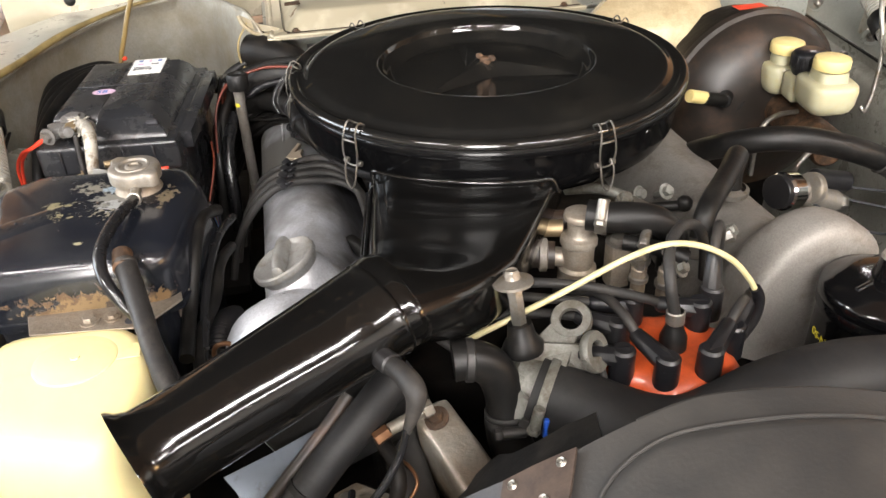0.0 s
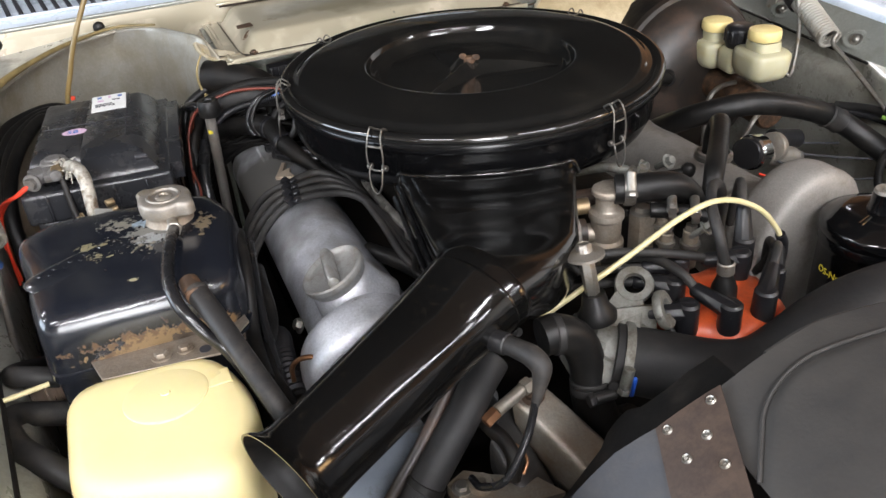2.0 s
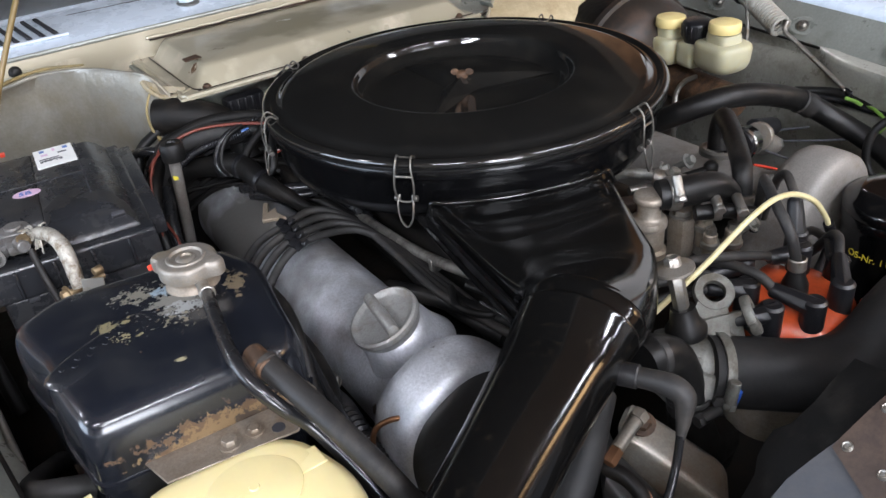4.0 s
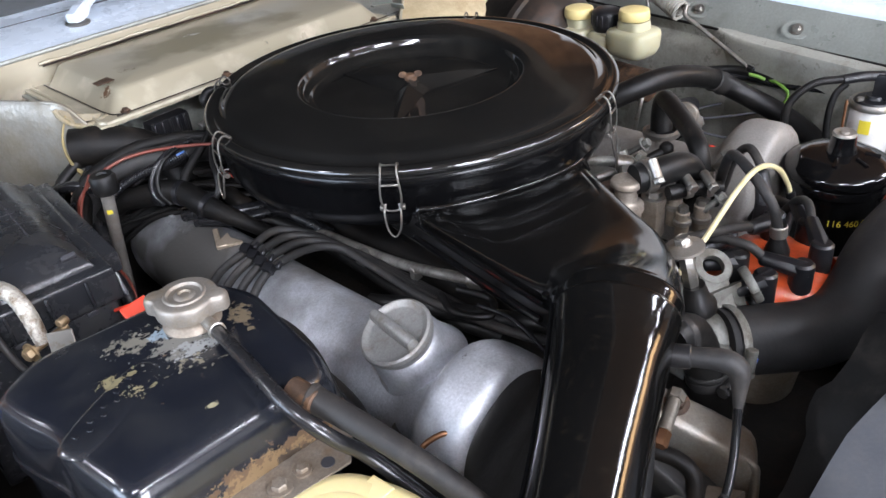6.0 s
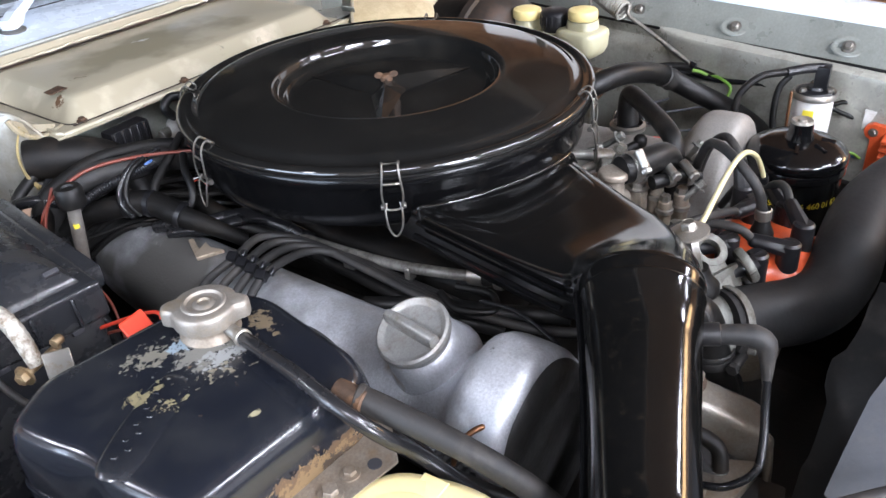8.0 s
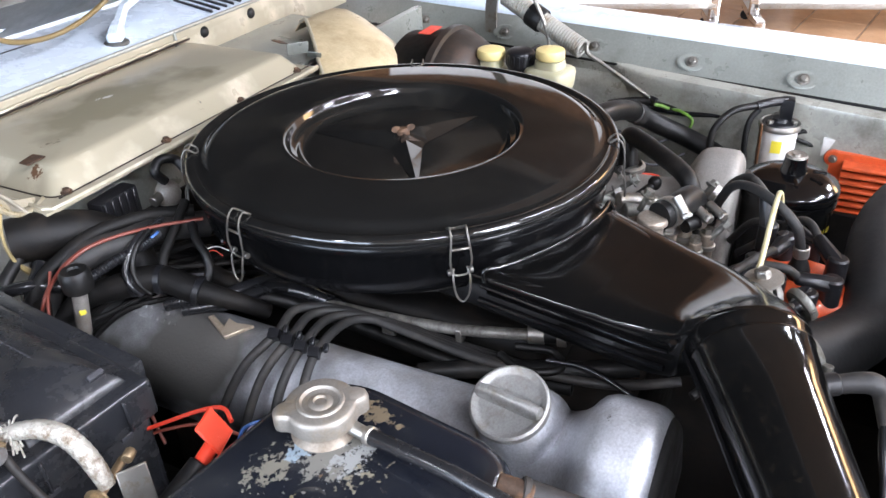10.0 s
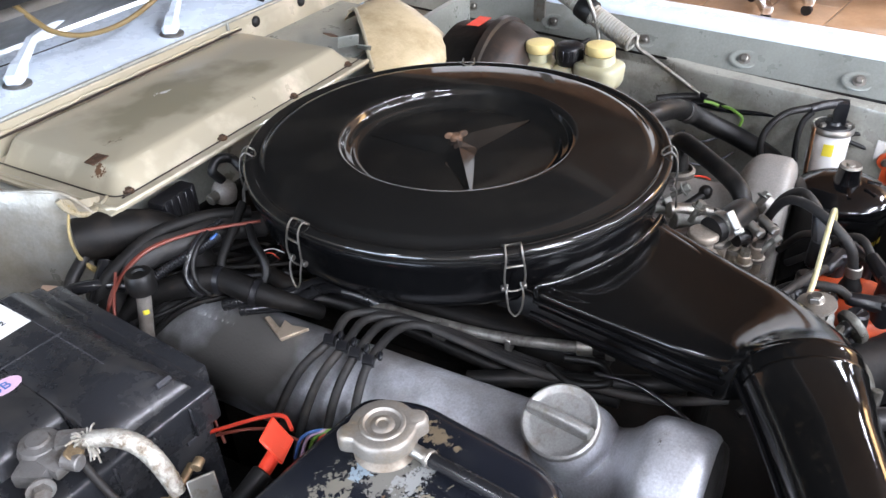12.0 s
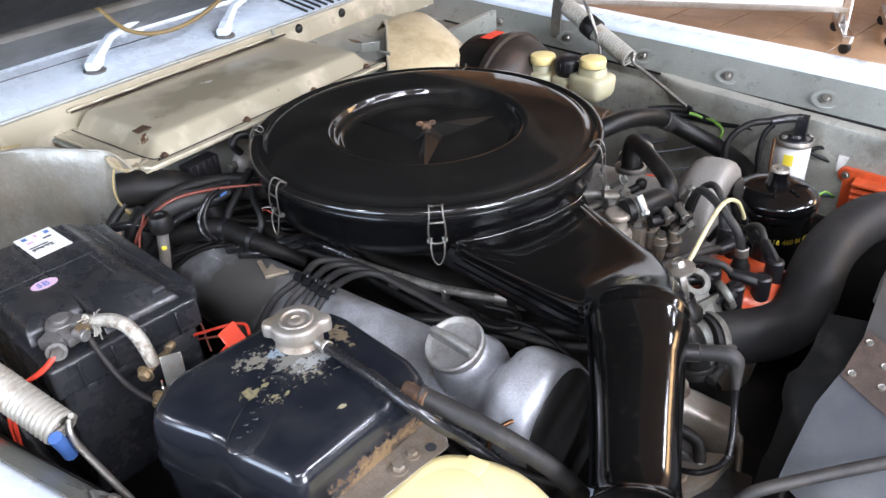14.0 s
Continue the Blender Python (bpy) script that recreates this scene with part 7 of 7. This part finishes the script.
# ---------------------------------------------------------------- valves and hoses between the banks
airv = thing("air_valve", (0.190, 0.578, 0.78), "dull metal air valve with a domed top", "air valve")
part("body", lathe([(0, 0.8432), (0.0125, 0.8432), (0.0140, 0.8422), (0.0146, 0.8405), (0.0146, 0.8375), (0.0125, 0.8355), (0.0108, 0.834), (0.0104, 0.822), (0.0120, 0.820), (0.0158, 0.8185), (0.0166, 0.8165), (0.0166, 0.8125), (0.0145, 0.8105), (0.0142, 0.7900), (0.0172, 0.7870), (0.0175, 0.76), (0, 0.76)], 36, Matrix.Translation((0.191, 0.580, 0))), DIRTY_ALU, airv)
part("side_stub", rod((0.190, 0.580, 0.795), (0.164, 0.588, 0.795), 0.009, 16), DIRTY_ALU, airv)
sh = thing("valve_hose", (0.24, 0.567, 0.84), "black rubber hose bending down beside the air valve", "hose")
part("hose", tube([(0.196, 0.576, 0.842), (0.212, 0.570, 0.842), (0.232, 0.567, 0.842), (0.252, 0.566, 0.838), (0.268, 0.568, 0.824), (0.274, 0.572, 0.805), (0.275, 0.575, 0.78)], 0.0135, 18), RUBBER, sh)
part("clip", clamp((0.208, 0.5715, 0.842), (1, -0.35, 0), 0.0138, 0.010, (-0.2, -0.7, 0.7)), ZINC, sh, "bright zinc hose clip")
for k, (x, y, z0, z1, r) in enumerate(((0.243, 0.565, 0.780, 0.810, 0.0072), (0.239, 0.552, 0.770, 0.800, 0.0065), (0.262, 0.548, 0.76, 0.800, 0.0075), (0.225, 0.530, 0.75, 0.785, 0.0080))):
    f = thing("fuel_fitting", (x, y, z0), "small dull metal fuel fitting between the banks", "fitting", "fuel fittings between the banks")
    part("stem", rod((x, y, z0), (x, y, z1), r, 16), DIRTY_ALU, f)
    part("nut", lathe([(0, 0.006), (r * 0.75, 0.006), (r * 0.8, 0), (0, 0)], 6, Matrix.Translation((x, y, z1))), ZINC, f)
    part("band", lathe([(r, 0), (r + 0.002, 0.001), (r + 0.002, 0.005), (r, 0.006)], 20, Matrix.Translation((x, y, z0 + (z1 - z0) * 0.55))), ZINC, f)
mix = thing("mixture_block", (0.226, 0.576, 0.77), "square dull metal fuel block with a hexagon plug", "fuel block")
part("body", box(0.019, 0.017, 0.044, 0.003, 2, pose(0.226, 0.576, 0.790, 0, 0, 12)), DIRTY_ALU, mix)
part("hex_plug", hex_bolt((0.226, 0.576, 0.812), (0, 0, 1), 0.008, 0.005), ZINC, mix)
inlet = thing("inlet_elbow", (0.150, 0.585, 0.80), "brown oily pipe with a pale band beside the air valve", "pipe")
part("pipe", tube([(0.170, 0.580, 0.800), (0.150, 0.583, 0.800), (0.128, 0.588, 0.797), (0.10, 0.60, 0.79)], 0.0125, 16), BROWN_DRUM, inlet)
part("band", lathe([(0.0128, 0), (0.0152, 0.001), (0.0152, 0.007), (0.0128, 0.008)], 24, along((0.164, 0.581, 0.800), (0.15, 0.583, 0.80))), CHALKY_ALU, inlet, "pale grey band")
for pts, r in (([(0.125, 0.640, 0.806), (0.165, 0.622, 0.812), (0.205, 0.612, 0.814), (0.235, 0.60, 0.808)], 0.0095), ([(0.13, 0.602, 0.800), (0.158, 0.600, 0.815), (0.180, 0.596, 0.818)], 0.0080), ([(0.115, 0.66, 0.80), (0.14, 0.645, 0.822), (0.158, 0.635, 0.825), (0.175, 0.66, 0.80)], 0.0085)):
    single("intake_pipe", tube(pts, r, 12), BRASS if r < 0.009 else BROWN_DRUM, "brown oily pipe under the air cleaner", "pipe", "oily pipes under the air cleaner")
for x, y, z, d in ((0.262, 0.650, 0.818, (0.5, -0.6, 0.3)), (0.285, 0.640, 0.824, (0.3, -0.7, 0.6)), (0.236, 0.604, 0.838, (0.2, -0.3, 0.9)), (0.318, 0.566, 0.822, (0.6, -0.3, 0.6)), (0.268, 0.535, 0.808, (0.5, -0.5, 0.7))):
    single("link_screw", join(hex_bolt((x, y, z), d, 0.0052, 0.006), rod(Vector((x, y, z)) - Vector(d) * 0.018, (x, y, z), 0.0032, 8)), THERMO, "small steel screw of the throttle linkage", "screw", "screws of the throttle linkage")
single("linkage_bar", tube([(0.20, 0.688, 0.806), (0.228, 0.668, 0.816), (0.246, 0.655, 0.815), (0.262, 0.650, 0.808)], 0.0055, 10), THERMO, "pale cast linkage bar under the lid", "bar")
joint = thing("hose_joint", (0.25, 0.55, 0.82), "small rubber hose joint with two zinc clips", "hose joint")
part("hose", tube([(0.225, 0.560, 0.822), (0.250, 0.549, 0.822), (0.275, 0.54, 0.815)], 0.0070, 12), RUBBER, joint)
part("clip", clamp((0.243, 0.553, 0.822), (0.8, -0.4, 0.1), 0.0073, 0.007, (0, -0.3, 1)), ZINC, joint)
part("clip", clamp((0.262, 0.545, 0.818), (0.8, -0.4, 0.1), 0.0072, 0.007, (0, -0.3, 1)), ZINC, joint)
single("link_ball", join(lathe([(0, 0.007), (0.004, 0.0065), (0.007, 0.003), (0.0072, -0.002), (0.0055, -0.006), (0, -0.007)], 20, Matrix.Translation((0.297, 0.620, 0.822))), rod((0.297, 0.62, 0.82), (0.262, 0.632, 0.812), 0.005, 12)), GRIME, "black ball joint of the throttle linkage", "ball joint")
single("throttle_rod", tube([(0.215, 0.640, 0.812), (0.26, 0.632, 0.812), (0.297, 0.622, 0.816)], 0.0045, 10), ZINC, "zinc throttle rod behind the valve hose", "rod")
single("bracket_stub", join(rod((0.235, 0.628, 0.815), (0.270, 0.600, 0.806), 0.009, 12), hex_bolt((0.272, 0.598, 0.812), (0.4, -0.3, 0.8), 0.006, 0.006)), THERMO, "dull metal linkage bracket behind the hose", "bracket")
single("hose_stub", join(rod((0.262, 0.612, 0.818), (0.278, 0.596, 0.812), 0.006, 12), rod((0.240, 0.636, 0.822), (0.262, 0.612, 0.818), 0.0085, 12)), ZINC, "short zinc pipe stub behind the hose", "pipe stub")
hv = thing("breather_hose", (0.36, 0.66, 0.82), "black breather hose bending down from the rocker cover", "hose")
part("hose", tube([(0.362, 0.678, 0.804), (0.363, 0.680, 0.822), (0.366, 0.680, 0.836), (0.357, 0.664, 0.8385), (0.336, 0.632, 0.837), (0.315, 0.602, 0.835), (0.303, 0.585, 0.828), (0.298, 0.577, 0.810)], 0.0122, 18, radii=[0.0125, 0.0118, 0.0110, 0.0102, 0.0100, 0.0100, 0.0095, 0.0090]), RUBBER, hv)
part("collar", lathe([(0.016, 0), (0.0205, 0.001), (0.0205, 0.006), (0.017, 0.008)], 28, Matrix.Translation((0.362, 0.678, 0.797))), ZINC, hv, "zinc neck collar")
part("end_ferrule", rod((0.297, 0.575, 0.812), (0.296, 0.572, 0.795), 0.0115, 14), ZINC, hv)
single("hex_union", rod((0.306, 0.566, 0.812), (0.320, 0.560, 0.824), 0.0062, 6), ZINC, "bright hexagon union beside the breather hose", "union")
bh = thing("brake_vacuum_hose", (0.55, 0.75, 0.78), "thick black vacuum hose with a ribbed joint", "hose")
part("hose", tube([(0.385, 0.86, 0.75), (0.392, 0.81, 0.782), (0.425, 0.775, 0.806), (0.470, 0.760, 0.812), (0.530, 0.757, 0.797), (0.584, 0.758, 0.772), (0.618, 0.730, 0.746), (0.632, 0.69, 0.728), (0.625, 0.64, 0.712), (0.60, 0.60, 0.69)], 0.0140, 18), RUBBER, bh)
part("joint", lathe([(0.0142, 0), (0.0158, 0.002), (0.0146, 0.005), (0.0146, 0.020), (0.0158, 0.023), (0.0142, 0.025)], 24, along((0.566, 0.7585, 0.782), (0.590, 0.757, 0.768))), HOSE_GREY, bh)

cdev = thing("warm_up_regulator", (0.46, 0.70, 0.75), "bright metal regulator with a black plug beside the cover", "regulator")
part("drum", join(rod((0.443, 0.728, 0.766), (0.462, 0.736, 0.762), 0.0210, 28), rod((0.462, 0.736, 0.762), (0.470, 0.739, 0.760), 0.0160, 28)), CHROME, cdev)
part("body", join(rod((0.466, 0.736, 0.756), (0.520, 0.748, 0.738), 0.0125, 20), rod((0.478, 0.735, 0.764), (0.486, 0.738, 0.762), 0.018, 24)), CAP_STEEL, cdev)
part("nut", rod((0.518, 0.748, 0.738), (0.532, 0.751, 0.734), 0.0100, 6), ZINC, cdev)
part("end_cap", rod((0.437, 0.7255, 0.767), (0.444, 0.7285, 0.766), 0.0190, 24), PLASTIC, cdev, "black end cap")
part("plug", rod((0.492, 0.756, 0.764), (0.540, 0.770, 0.750), 0.0120, 16), PLASTIC, cdev)

# odds and ends over the far cover
part("rib", moved(box(0.012, 0.10, 0.008, 0.003, 2, pose(0.19, 0.08, 0.782, 0, 26, 0)), CAR), CAST_ALU, cover_e)
part("stud", hex_bolt(CAR @ Vector((0.19, 0.06, 0.786)), (0.3, 0, 1), 0.007, 0.008), RUBBER, cover_e)
part("side_bolt", hex_bolt(CAR @ Vector((-0.262, -0.235, 0.742)), (-0.8, -0.3, 0.5), 0.006, 0.006), ZINC, cover_w)
part("side_bolt", hex_bolt(CAR @ Vector((-0.268, -0.16, 0.725)), (-0.8, -0.1, 0.5), 0.006, 0.006), ZINC, cover_w)

# ---------------------------------------------------------------- fan shroud
shroud = thing("fan_shroud", (0.235, 0.2, 0.6), "dark grey plastic fan shroud with a riveted brown plate", "fan shroud")


def shroud_point(deg, y, lift=0.0):
    a = radians(deg)
    return Vector((0.237 + (0.25 + lift) * math.cos(a), y, 0.634 + (0.25 + lift) * math.sin(a)))


def shroud_rear(deg):
    return 0.3095 - 0.0165 * min(1.0, max(0.0, (deg - 99) / 21))


rows = []
for j in range(91):
    row = []
    for i in range(157):
        deg = 15 + 104 * i / 156
        y = 0.02 + (shroud_rear(deg) - 0.02) * j / 90
        side_ = (112.5 + 170 * (0.27 - y) - deg) / 1.6
        back_ = (0.287 - y) / 0.005
        round_off = 1 - math.hypot(max(0.0, 1 - side_ / 5), max(0.0, 1 - back_ / 5))
        row.append(shroud_point(deg, y, 0.0035 * max(0.0, min(1.0, round_off * 4.0))))
    rows.append(row)
part("shell", solid_sheet(rows, 0.004), SHROUD_GREY, shroud, "dark grey moulded shell with a raised round pad")
pad_edge = [(15 + 7.5 * i, 0.287) for i in range(12)]
for i in range(10):
    th = math.pi / 2 * i / 9
    y = 0.287 - 0.025 * (1 - math.cos(th))
    pad_edge.append((112.5 + 170 * (0.27 - y) - 8.0 * (1 - math.sin(th)), y))
pad_edge += [(112.5 + 170 * (0.27 - y), y) for y in (0.250, 0.240, 0.232)]
part("pad_edge", tube([shroud_point(d_, y_, 0.0012) for d_, y_ in pad_edge], 0.0013, 8, 4), SHROUD_GREY, shroud)
part("rear_lip", tube([shroud_point(15 + 92 * i / 30, shroud_rear(15 + 92 * i / 30), -0.0030) for i in range(31)], 0.0030, 8, 2), SHROUD_GREY, shroud)


def skew(deg, y, lift):
    return shroud_point(deg + 80 * (0.289 - y), y, lift)


flap = [[skew(115.5 + 10.3 * i / 6, 0.10 + 0.195 * j / 12, 0.0045) for i in range(7)] for j in range(13)]
part("brown_plate", solid_sheet(flap, 0.002), RUSTY_PLATE, shroud, "brown stained riveted plate")
flap2 = [[skew(124.5 + 24 * i / 14, 0.10 + (0.196 + 0.006 * min(1.0, i / 5)) * j / 12, 0.0020) for i in range(15)] for j in range(13)]
part("grey_flap", solid_sheet(flap2, 0.002), SHROUD_BLUE, shroud, "blue grey flexible flap")
for x, y, z in ((0.096, 0.289, 0.842), (0.122, 0.289, 0.857), (0.096, 0.266, 0.841), (0.108, 0.250, 0.850), (0.110, 0.271, 0.850)):
    d = (Vector((x, y, z)) - Vector((0.237, y, 0.634))).normalized()
    c = Vector((0.237, y, 0.634)) + d * 0.2545
    part("rivet", lathe([(0, 0.0018), (0.0011, 0.0018), (0.0014, 0.0010), (0.0024, 0.0016), (0.0032, 0.0)], 16, along(c, c + d)), ZINC, shroud)
seal = [[shroud_point(100 + 54 * i / 14, 0.2965, r) for i in range(15)] for r in (-0.001, -0.006, -0.016, -0.034)]
part("rubber_seal", solid_sheet(seal, 0.003), RUBBER, shroud, "torn black rubber seal")
tear = random.Random(4)
width = [0.040 - 0.014 * i / 18 + 0.003 * tear.random() + (0.006 if 6 < i < 10 else 0.0) for i in range(19)]
strip = [[shroud_point(112 + 2.3 * i, 0.292 + width[i] * j / 4, -0.001 - 0.014 * (j / 4)) for i in range(19)] for j in range(5)]
part("edge_strip", solid_sheet(strip, 0.0025), RUBBER, shroud, "torn black rubber edge strip")
single("front_rod", tube([(-0.084, 0.304, 0.740), (-0.076, 0.301, 0.800), (-0.062, 0.294, 0.829), (-0.030, 0.273, 0.835), (0.027, 0.236, 0.836), (0.072, 0.207, 0.836), (0.090, 0.196, 0.838)], 0.0048, 12), HOSE_GREY, "dark grey rod lying across the shroud flap", "rod")
radiator = thing("radiator", (0.16, 0.02, 0.6), "black radiator with a dark top frame", "radiator")
part("core", box(0.72, 0.05, 0.42, 0.006, 2, pose(0.17, -0.01, 0.62, 0, 0, 4)), GRIME, radiator)
part("top_frame", tube([(-0.22, 0.04, 0.83), (-0.10, 0.045, 0.842), (0.1, 0.05, 0.845), (0.4, 0.06, 0.845)], 0.014, 12), RUBBER, radiator)

# ---------------------------------------------------------------- cowl details, wipers, seams
for u in (-0.515, -0.378, 0.23, 0.338):
    p = CAR @ Vector((u, 0.4585, 0.8895))
    part("cowl_stud", lathe([(0, 0.006), (0.004, 0.006), (0.0075, 0.003), (0.0085, 0.0), (0, 0)], 20, along(p, p + CAR.to_3x3() @ Vector((0, -1, 0.1)))), RUBBER, car, "black rubber cowl stud")
for side, first, mid, high, slot in ((-1, 0.315, 0.540, 0.9180, 0.0062), (1, 0.268, 0.507, 0.9138, 0.0040)):
    for i in range(17):
        u = side * (first + 0.0165 * i)
        part("vent_slot", moved(box(slot, 0.086, 0.004, 0.0012, 1, pose(u, mid, high, 5, 0, side * -8)), CAR), INK, car)
part("vent_rim", moved(box(0.31, 0.006, 0.004, 0.0015, 1, pose(-0.45, 0.495, 0.9135, 5, 0, 0)), CAR), SILVER, car)
part("cowl_seam", moved(box(0.004, 0.010, 0.036, 0.001, 1, pose(0.17, 0.4585, 0.889)), CAR), BODY_DARK, car)


def wiper(u, v, z):
    p = CAR @ Vector((u, v, z))
    t = thing("wiper", p, "chrome wiper spindle with a silver arm on the cowl", "wiper", "wipers on the cowl")
    q1 = CAR @ Vector((u + 0.060, v + 0.040, z + 0.020))
    q2 = CAR @ Vector((u + 0.34, v + 0.15, z + 0.06))
    d1 = (q1 - p).normalized()
    s1 = d1.cross(Vector((0, 0, 1))).normalized()
    n1 = s1.cross(d1)

    def slab(rows):
        return loft([[c + s1 * w * a + n1 * h * b for a, b in ((-1, -1), (1, -1), (1, 0.4), (0.6, 1), (-0.6, 1), (-1, 0.4))] for c, w, h in rows])
    part("knuckle", slab([(p - d1 * 0.010 + n1 * 0.008, 0.0065, 0.004), (p - d1 * 0.007 + n1 * 0.009, 0.0095, 0.0070), (p + d1 * 0.014 + n1 * 0.009, 0.0098, 0.0080), (p + d1 * 0.030 + n1 * 0.009, 0.0070, 0.0060)]), SILVER, t, smooth=False)
    part("arm", slab([(p + d1 * 0.0310 + n1 * 0.009, 0.0066, 0.0055), (q1 + n1 * 0.008, 0.0058, 0.0045), (q1.lerp(q2, 0.4), 0.0045, 0.003), (q2, 0.0035, 0.002)]), SILVER, t, smooth=False)
    part("spindle", rod(p - Vector((0, 0, 0.004)), p + n1 * 0.006, 0.0075, 24), CHROME, t, "chrome spindle")
    part("grommet", lathe([(0, 0.002), (0.0135, 0.002), (0.0165, 0.0), (0.0165, -0.004), (0, -0.004)], 24, Matrix.Translation(p)), HOOD_GREY, t)
    return t


wiper(-0.122, 0.515, 0.914)
wiper(0.094, 0.485, 0.911)

# crimps, brackets and folded edges round the plenum cover
for p in ((-0.114, 1.285, 0.868), (-0.100, 1.061, 0.868), (0.032, 1.079, 0.868), (0.159, 1.099, 0.868), (0.275, 1.118, 0.868), (0.033, 1.313, 0.868), (0.19, 1.335, 0.868)):
    part("flange_screw", hex_bolt(p, (0, -0.15, 1), 0.0038, 0.003), RUST, car)
part("folded_tab", join(box(0.030, 0.0016, 0.020, 0.0006, 1, pose(0.312, 1.150, 0.884, 25, 0, -30)), box(0.020, 0.0016, 0.016, 0.0006, 1, pose(0.330, 1.138, 0.872, 50, 10, -50))), BODY_DARK, car)
part("clip_tab", prism([(-0.010, -0.008), (0.012, -0.006), (0.012, 0.008), (-0.008, 0.008)], 0, 0.0016, 0.0005, 1, pose(0.292, 1.163, 0.8955, 10, 20, 10)), RUST, car, "rusty tab")
part("rust_tab", prism([(-0.012, -0.007), (0.010, -0.009), (0.012, 0.008), (-0.009, 0.007)], 0, 0.0014, 0.0005, 1, pose(-0.106, 1.098, 0.8952, 0, 0, 20)), RUST, car, "rusty tab")
part("wing_corner", join(tube([(-0.172, 1.054, 0.895), (-0.168, 1.052, 0.884), (-0.156, 1.052, 0.872), (-0.138, 1.060, 0.866), (-0.118, 1.072, 0.866)], 0.0030, 8), solid_sheet([[(-0.171, 1.056, 0.895), (-0.152, 1.066, 0.880), (-0.124, 1.078, 0.868)], [(-0.170, 1.052, 0.884), (-0.155, 1.060, 0.872), (-0.128, 1.072, 0.865)]], 0.0016)), TAPE, car, "creased yellowed tape on the panel corner")
part("hood_tube", tube([(-0.14, 1.33, 1.10), (-0.068, 1.33, 1.031), (-0.037, 1.33, 0.998), (-0.018, 1.33, 0.973), (0.001, 1.33, 0.954), (0.038, 1.33, 0.940), (0.092, 1.33, 0.941), (0.154, 1.335, 0.960), (0.22, 1.34, 1.00)], 0.0034, 10), BROWN_TUBE, hood, "browned washer tube on the hood")

# ---------------------------------------------------------------- the room's far side
def display_stand(x, y, length, turn, low):
    """A white board in a thin metal frame on two castered feet."""
    t = thing("display_stand", (x, y, 0), "white display board on chrome feet behind the car", "display stand", "display boards")
    m = pose(x, y, 0, 0, 0, turn)
    part("board", box(length, 0.035, 1.5, 0.006, 2, m @ Matrix.Translation((0, 0, low + 0.76))), PAPER, t, "white display board")
    part("bottom_rail", box(length + 0.02, 0.045, 0.030, 0.006, 2, m @ Matrix.Translation((0, 0, low))), ZINC, t, "grey metal bottom rail")
    for k in (-0.5, 0.5):
        foot = part("foot", join(box(0.045, 0.045, low + 0.02, 0.006, 2, m @ Matrix.Translation((length * k, 0, (low + 0.02) / 2 + 0.055))), box(0.045, 0.42, 0.040, 0.006, 2, m @ Matrix.Translation((length * k, 0, 0.072)))), CHROME, t, "chrome foot")
        for o in (-0.18, 0.18):
            c = m @ Vector((length * k, o, 0.026))
            part("caster", rod(c - Vector((0.014, 0, 0)), c + Vector((0.014, 0, 0)), 0.026, 18), RUBBER, foot)
    return t


display_stand(3.13, 2.30, 1.66, -61, 0.16)
display_stand(4.05, 0.86, 1.30, -64, 0.12)
single("low_cabinet", box(0.5, 2.8, 0.55, 0.02, 2, pose(5.2, 3.0, 0.275)), WALL_WHITE, "plain white low cabinet along the wall", "cabinet")
part("axle_support", box(0.9, 1.2, 0.37, 0.02, 2, pose(0.135, 0.75, 0.19)), GRIME, car)

# ceiling lamps' housings
for lx, ly in LAMPS:
    single("lamp_housing", box(1.26, 0.36, 0.05, 0.008, 2, pose(lx, ly, 3.172)), WALL_WHITE, "white ceiling lamp housing", "ceiling lamp", "ceiling lamps")

# window frames
for name, at_, along_x, span_w in (("window_1", (-0.6, -5.1), True, 1.8), ("window_2", (-5.1, 0.6), False, 3.6)):
    w = thing(name, (*at_, 0.75), "large window with a white frame", "window", kind="structure")
    for k in range(4):
        o = -span_w / 2 + span_w * k / 3
        part("mullion", box(0.06, 0.06, 2.0, 0.004, 1, pose(at_[0] + (o if along_x else 0), at_[1] + (0 if along_x else o), 1.75)), WALL_WHITE, w)

# floor tiles
rng = random.Random(4)
tile_me = finish("tile", box(0.592, 0.292, 0.008, 0.002, 1), FLOOR_TILE, False)
for i in range(11):
    for j in range(20):
        x, y = 1.1 + 0.6 * i - (0.3 if j % 2 else 0), -1.6 + 0.3 * j
        if x > 5.7 or y > 4.8:
            continue
        t = new("tile", tile_me)
        t.parent = floor
        t.matrix_basis = Matrix.Translation((x, y, -0.0035 + rng.uniform(-0.0006, 0.0006)))
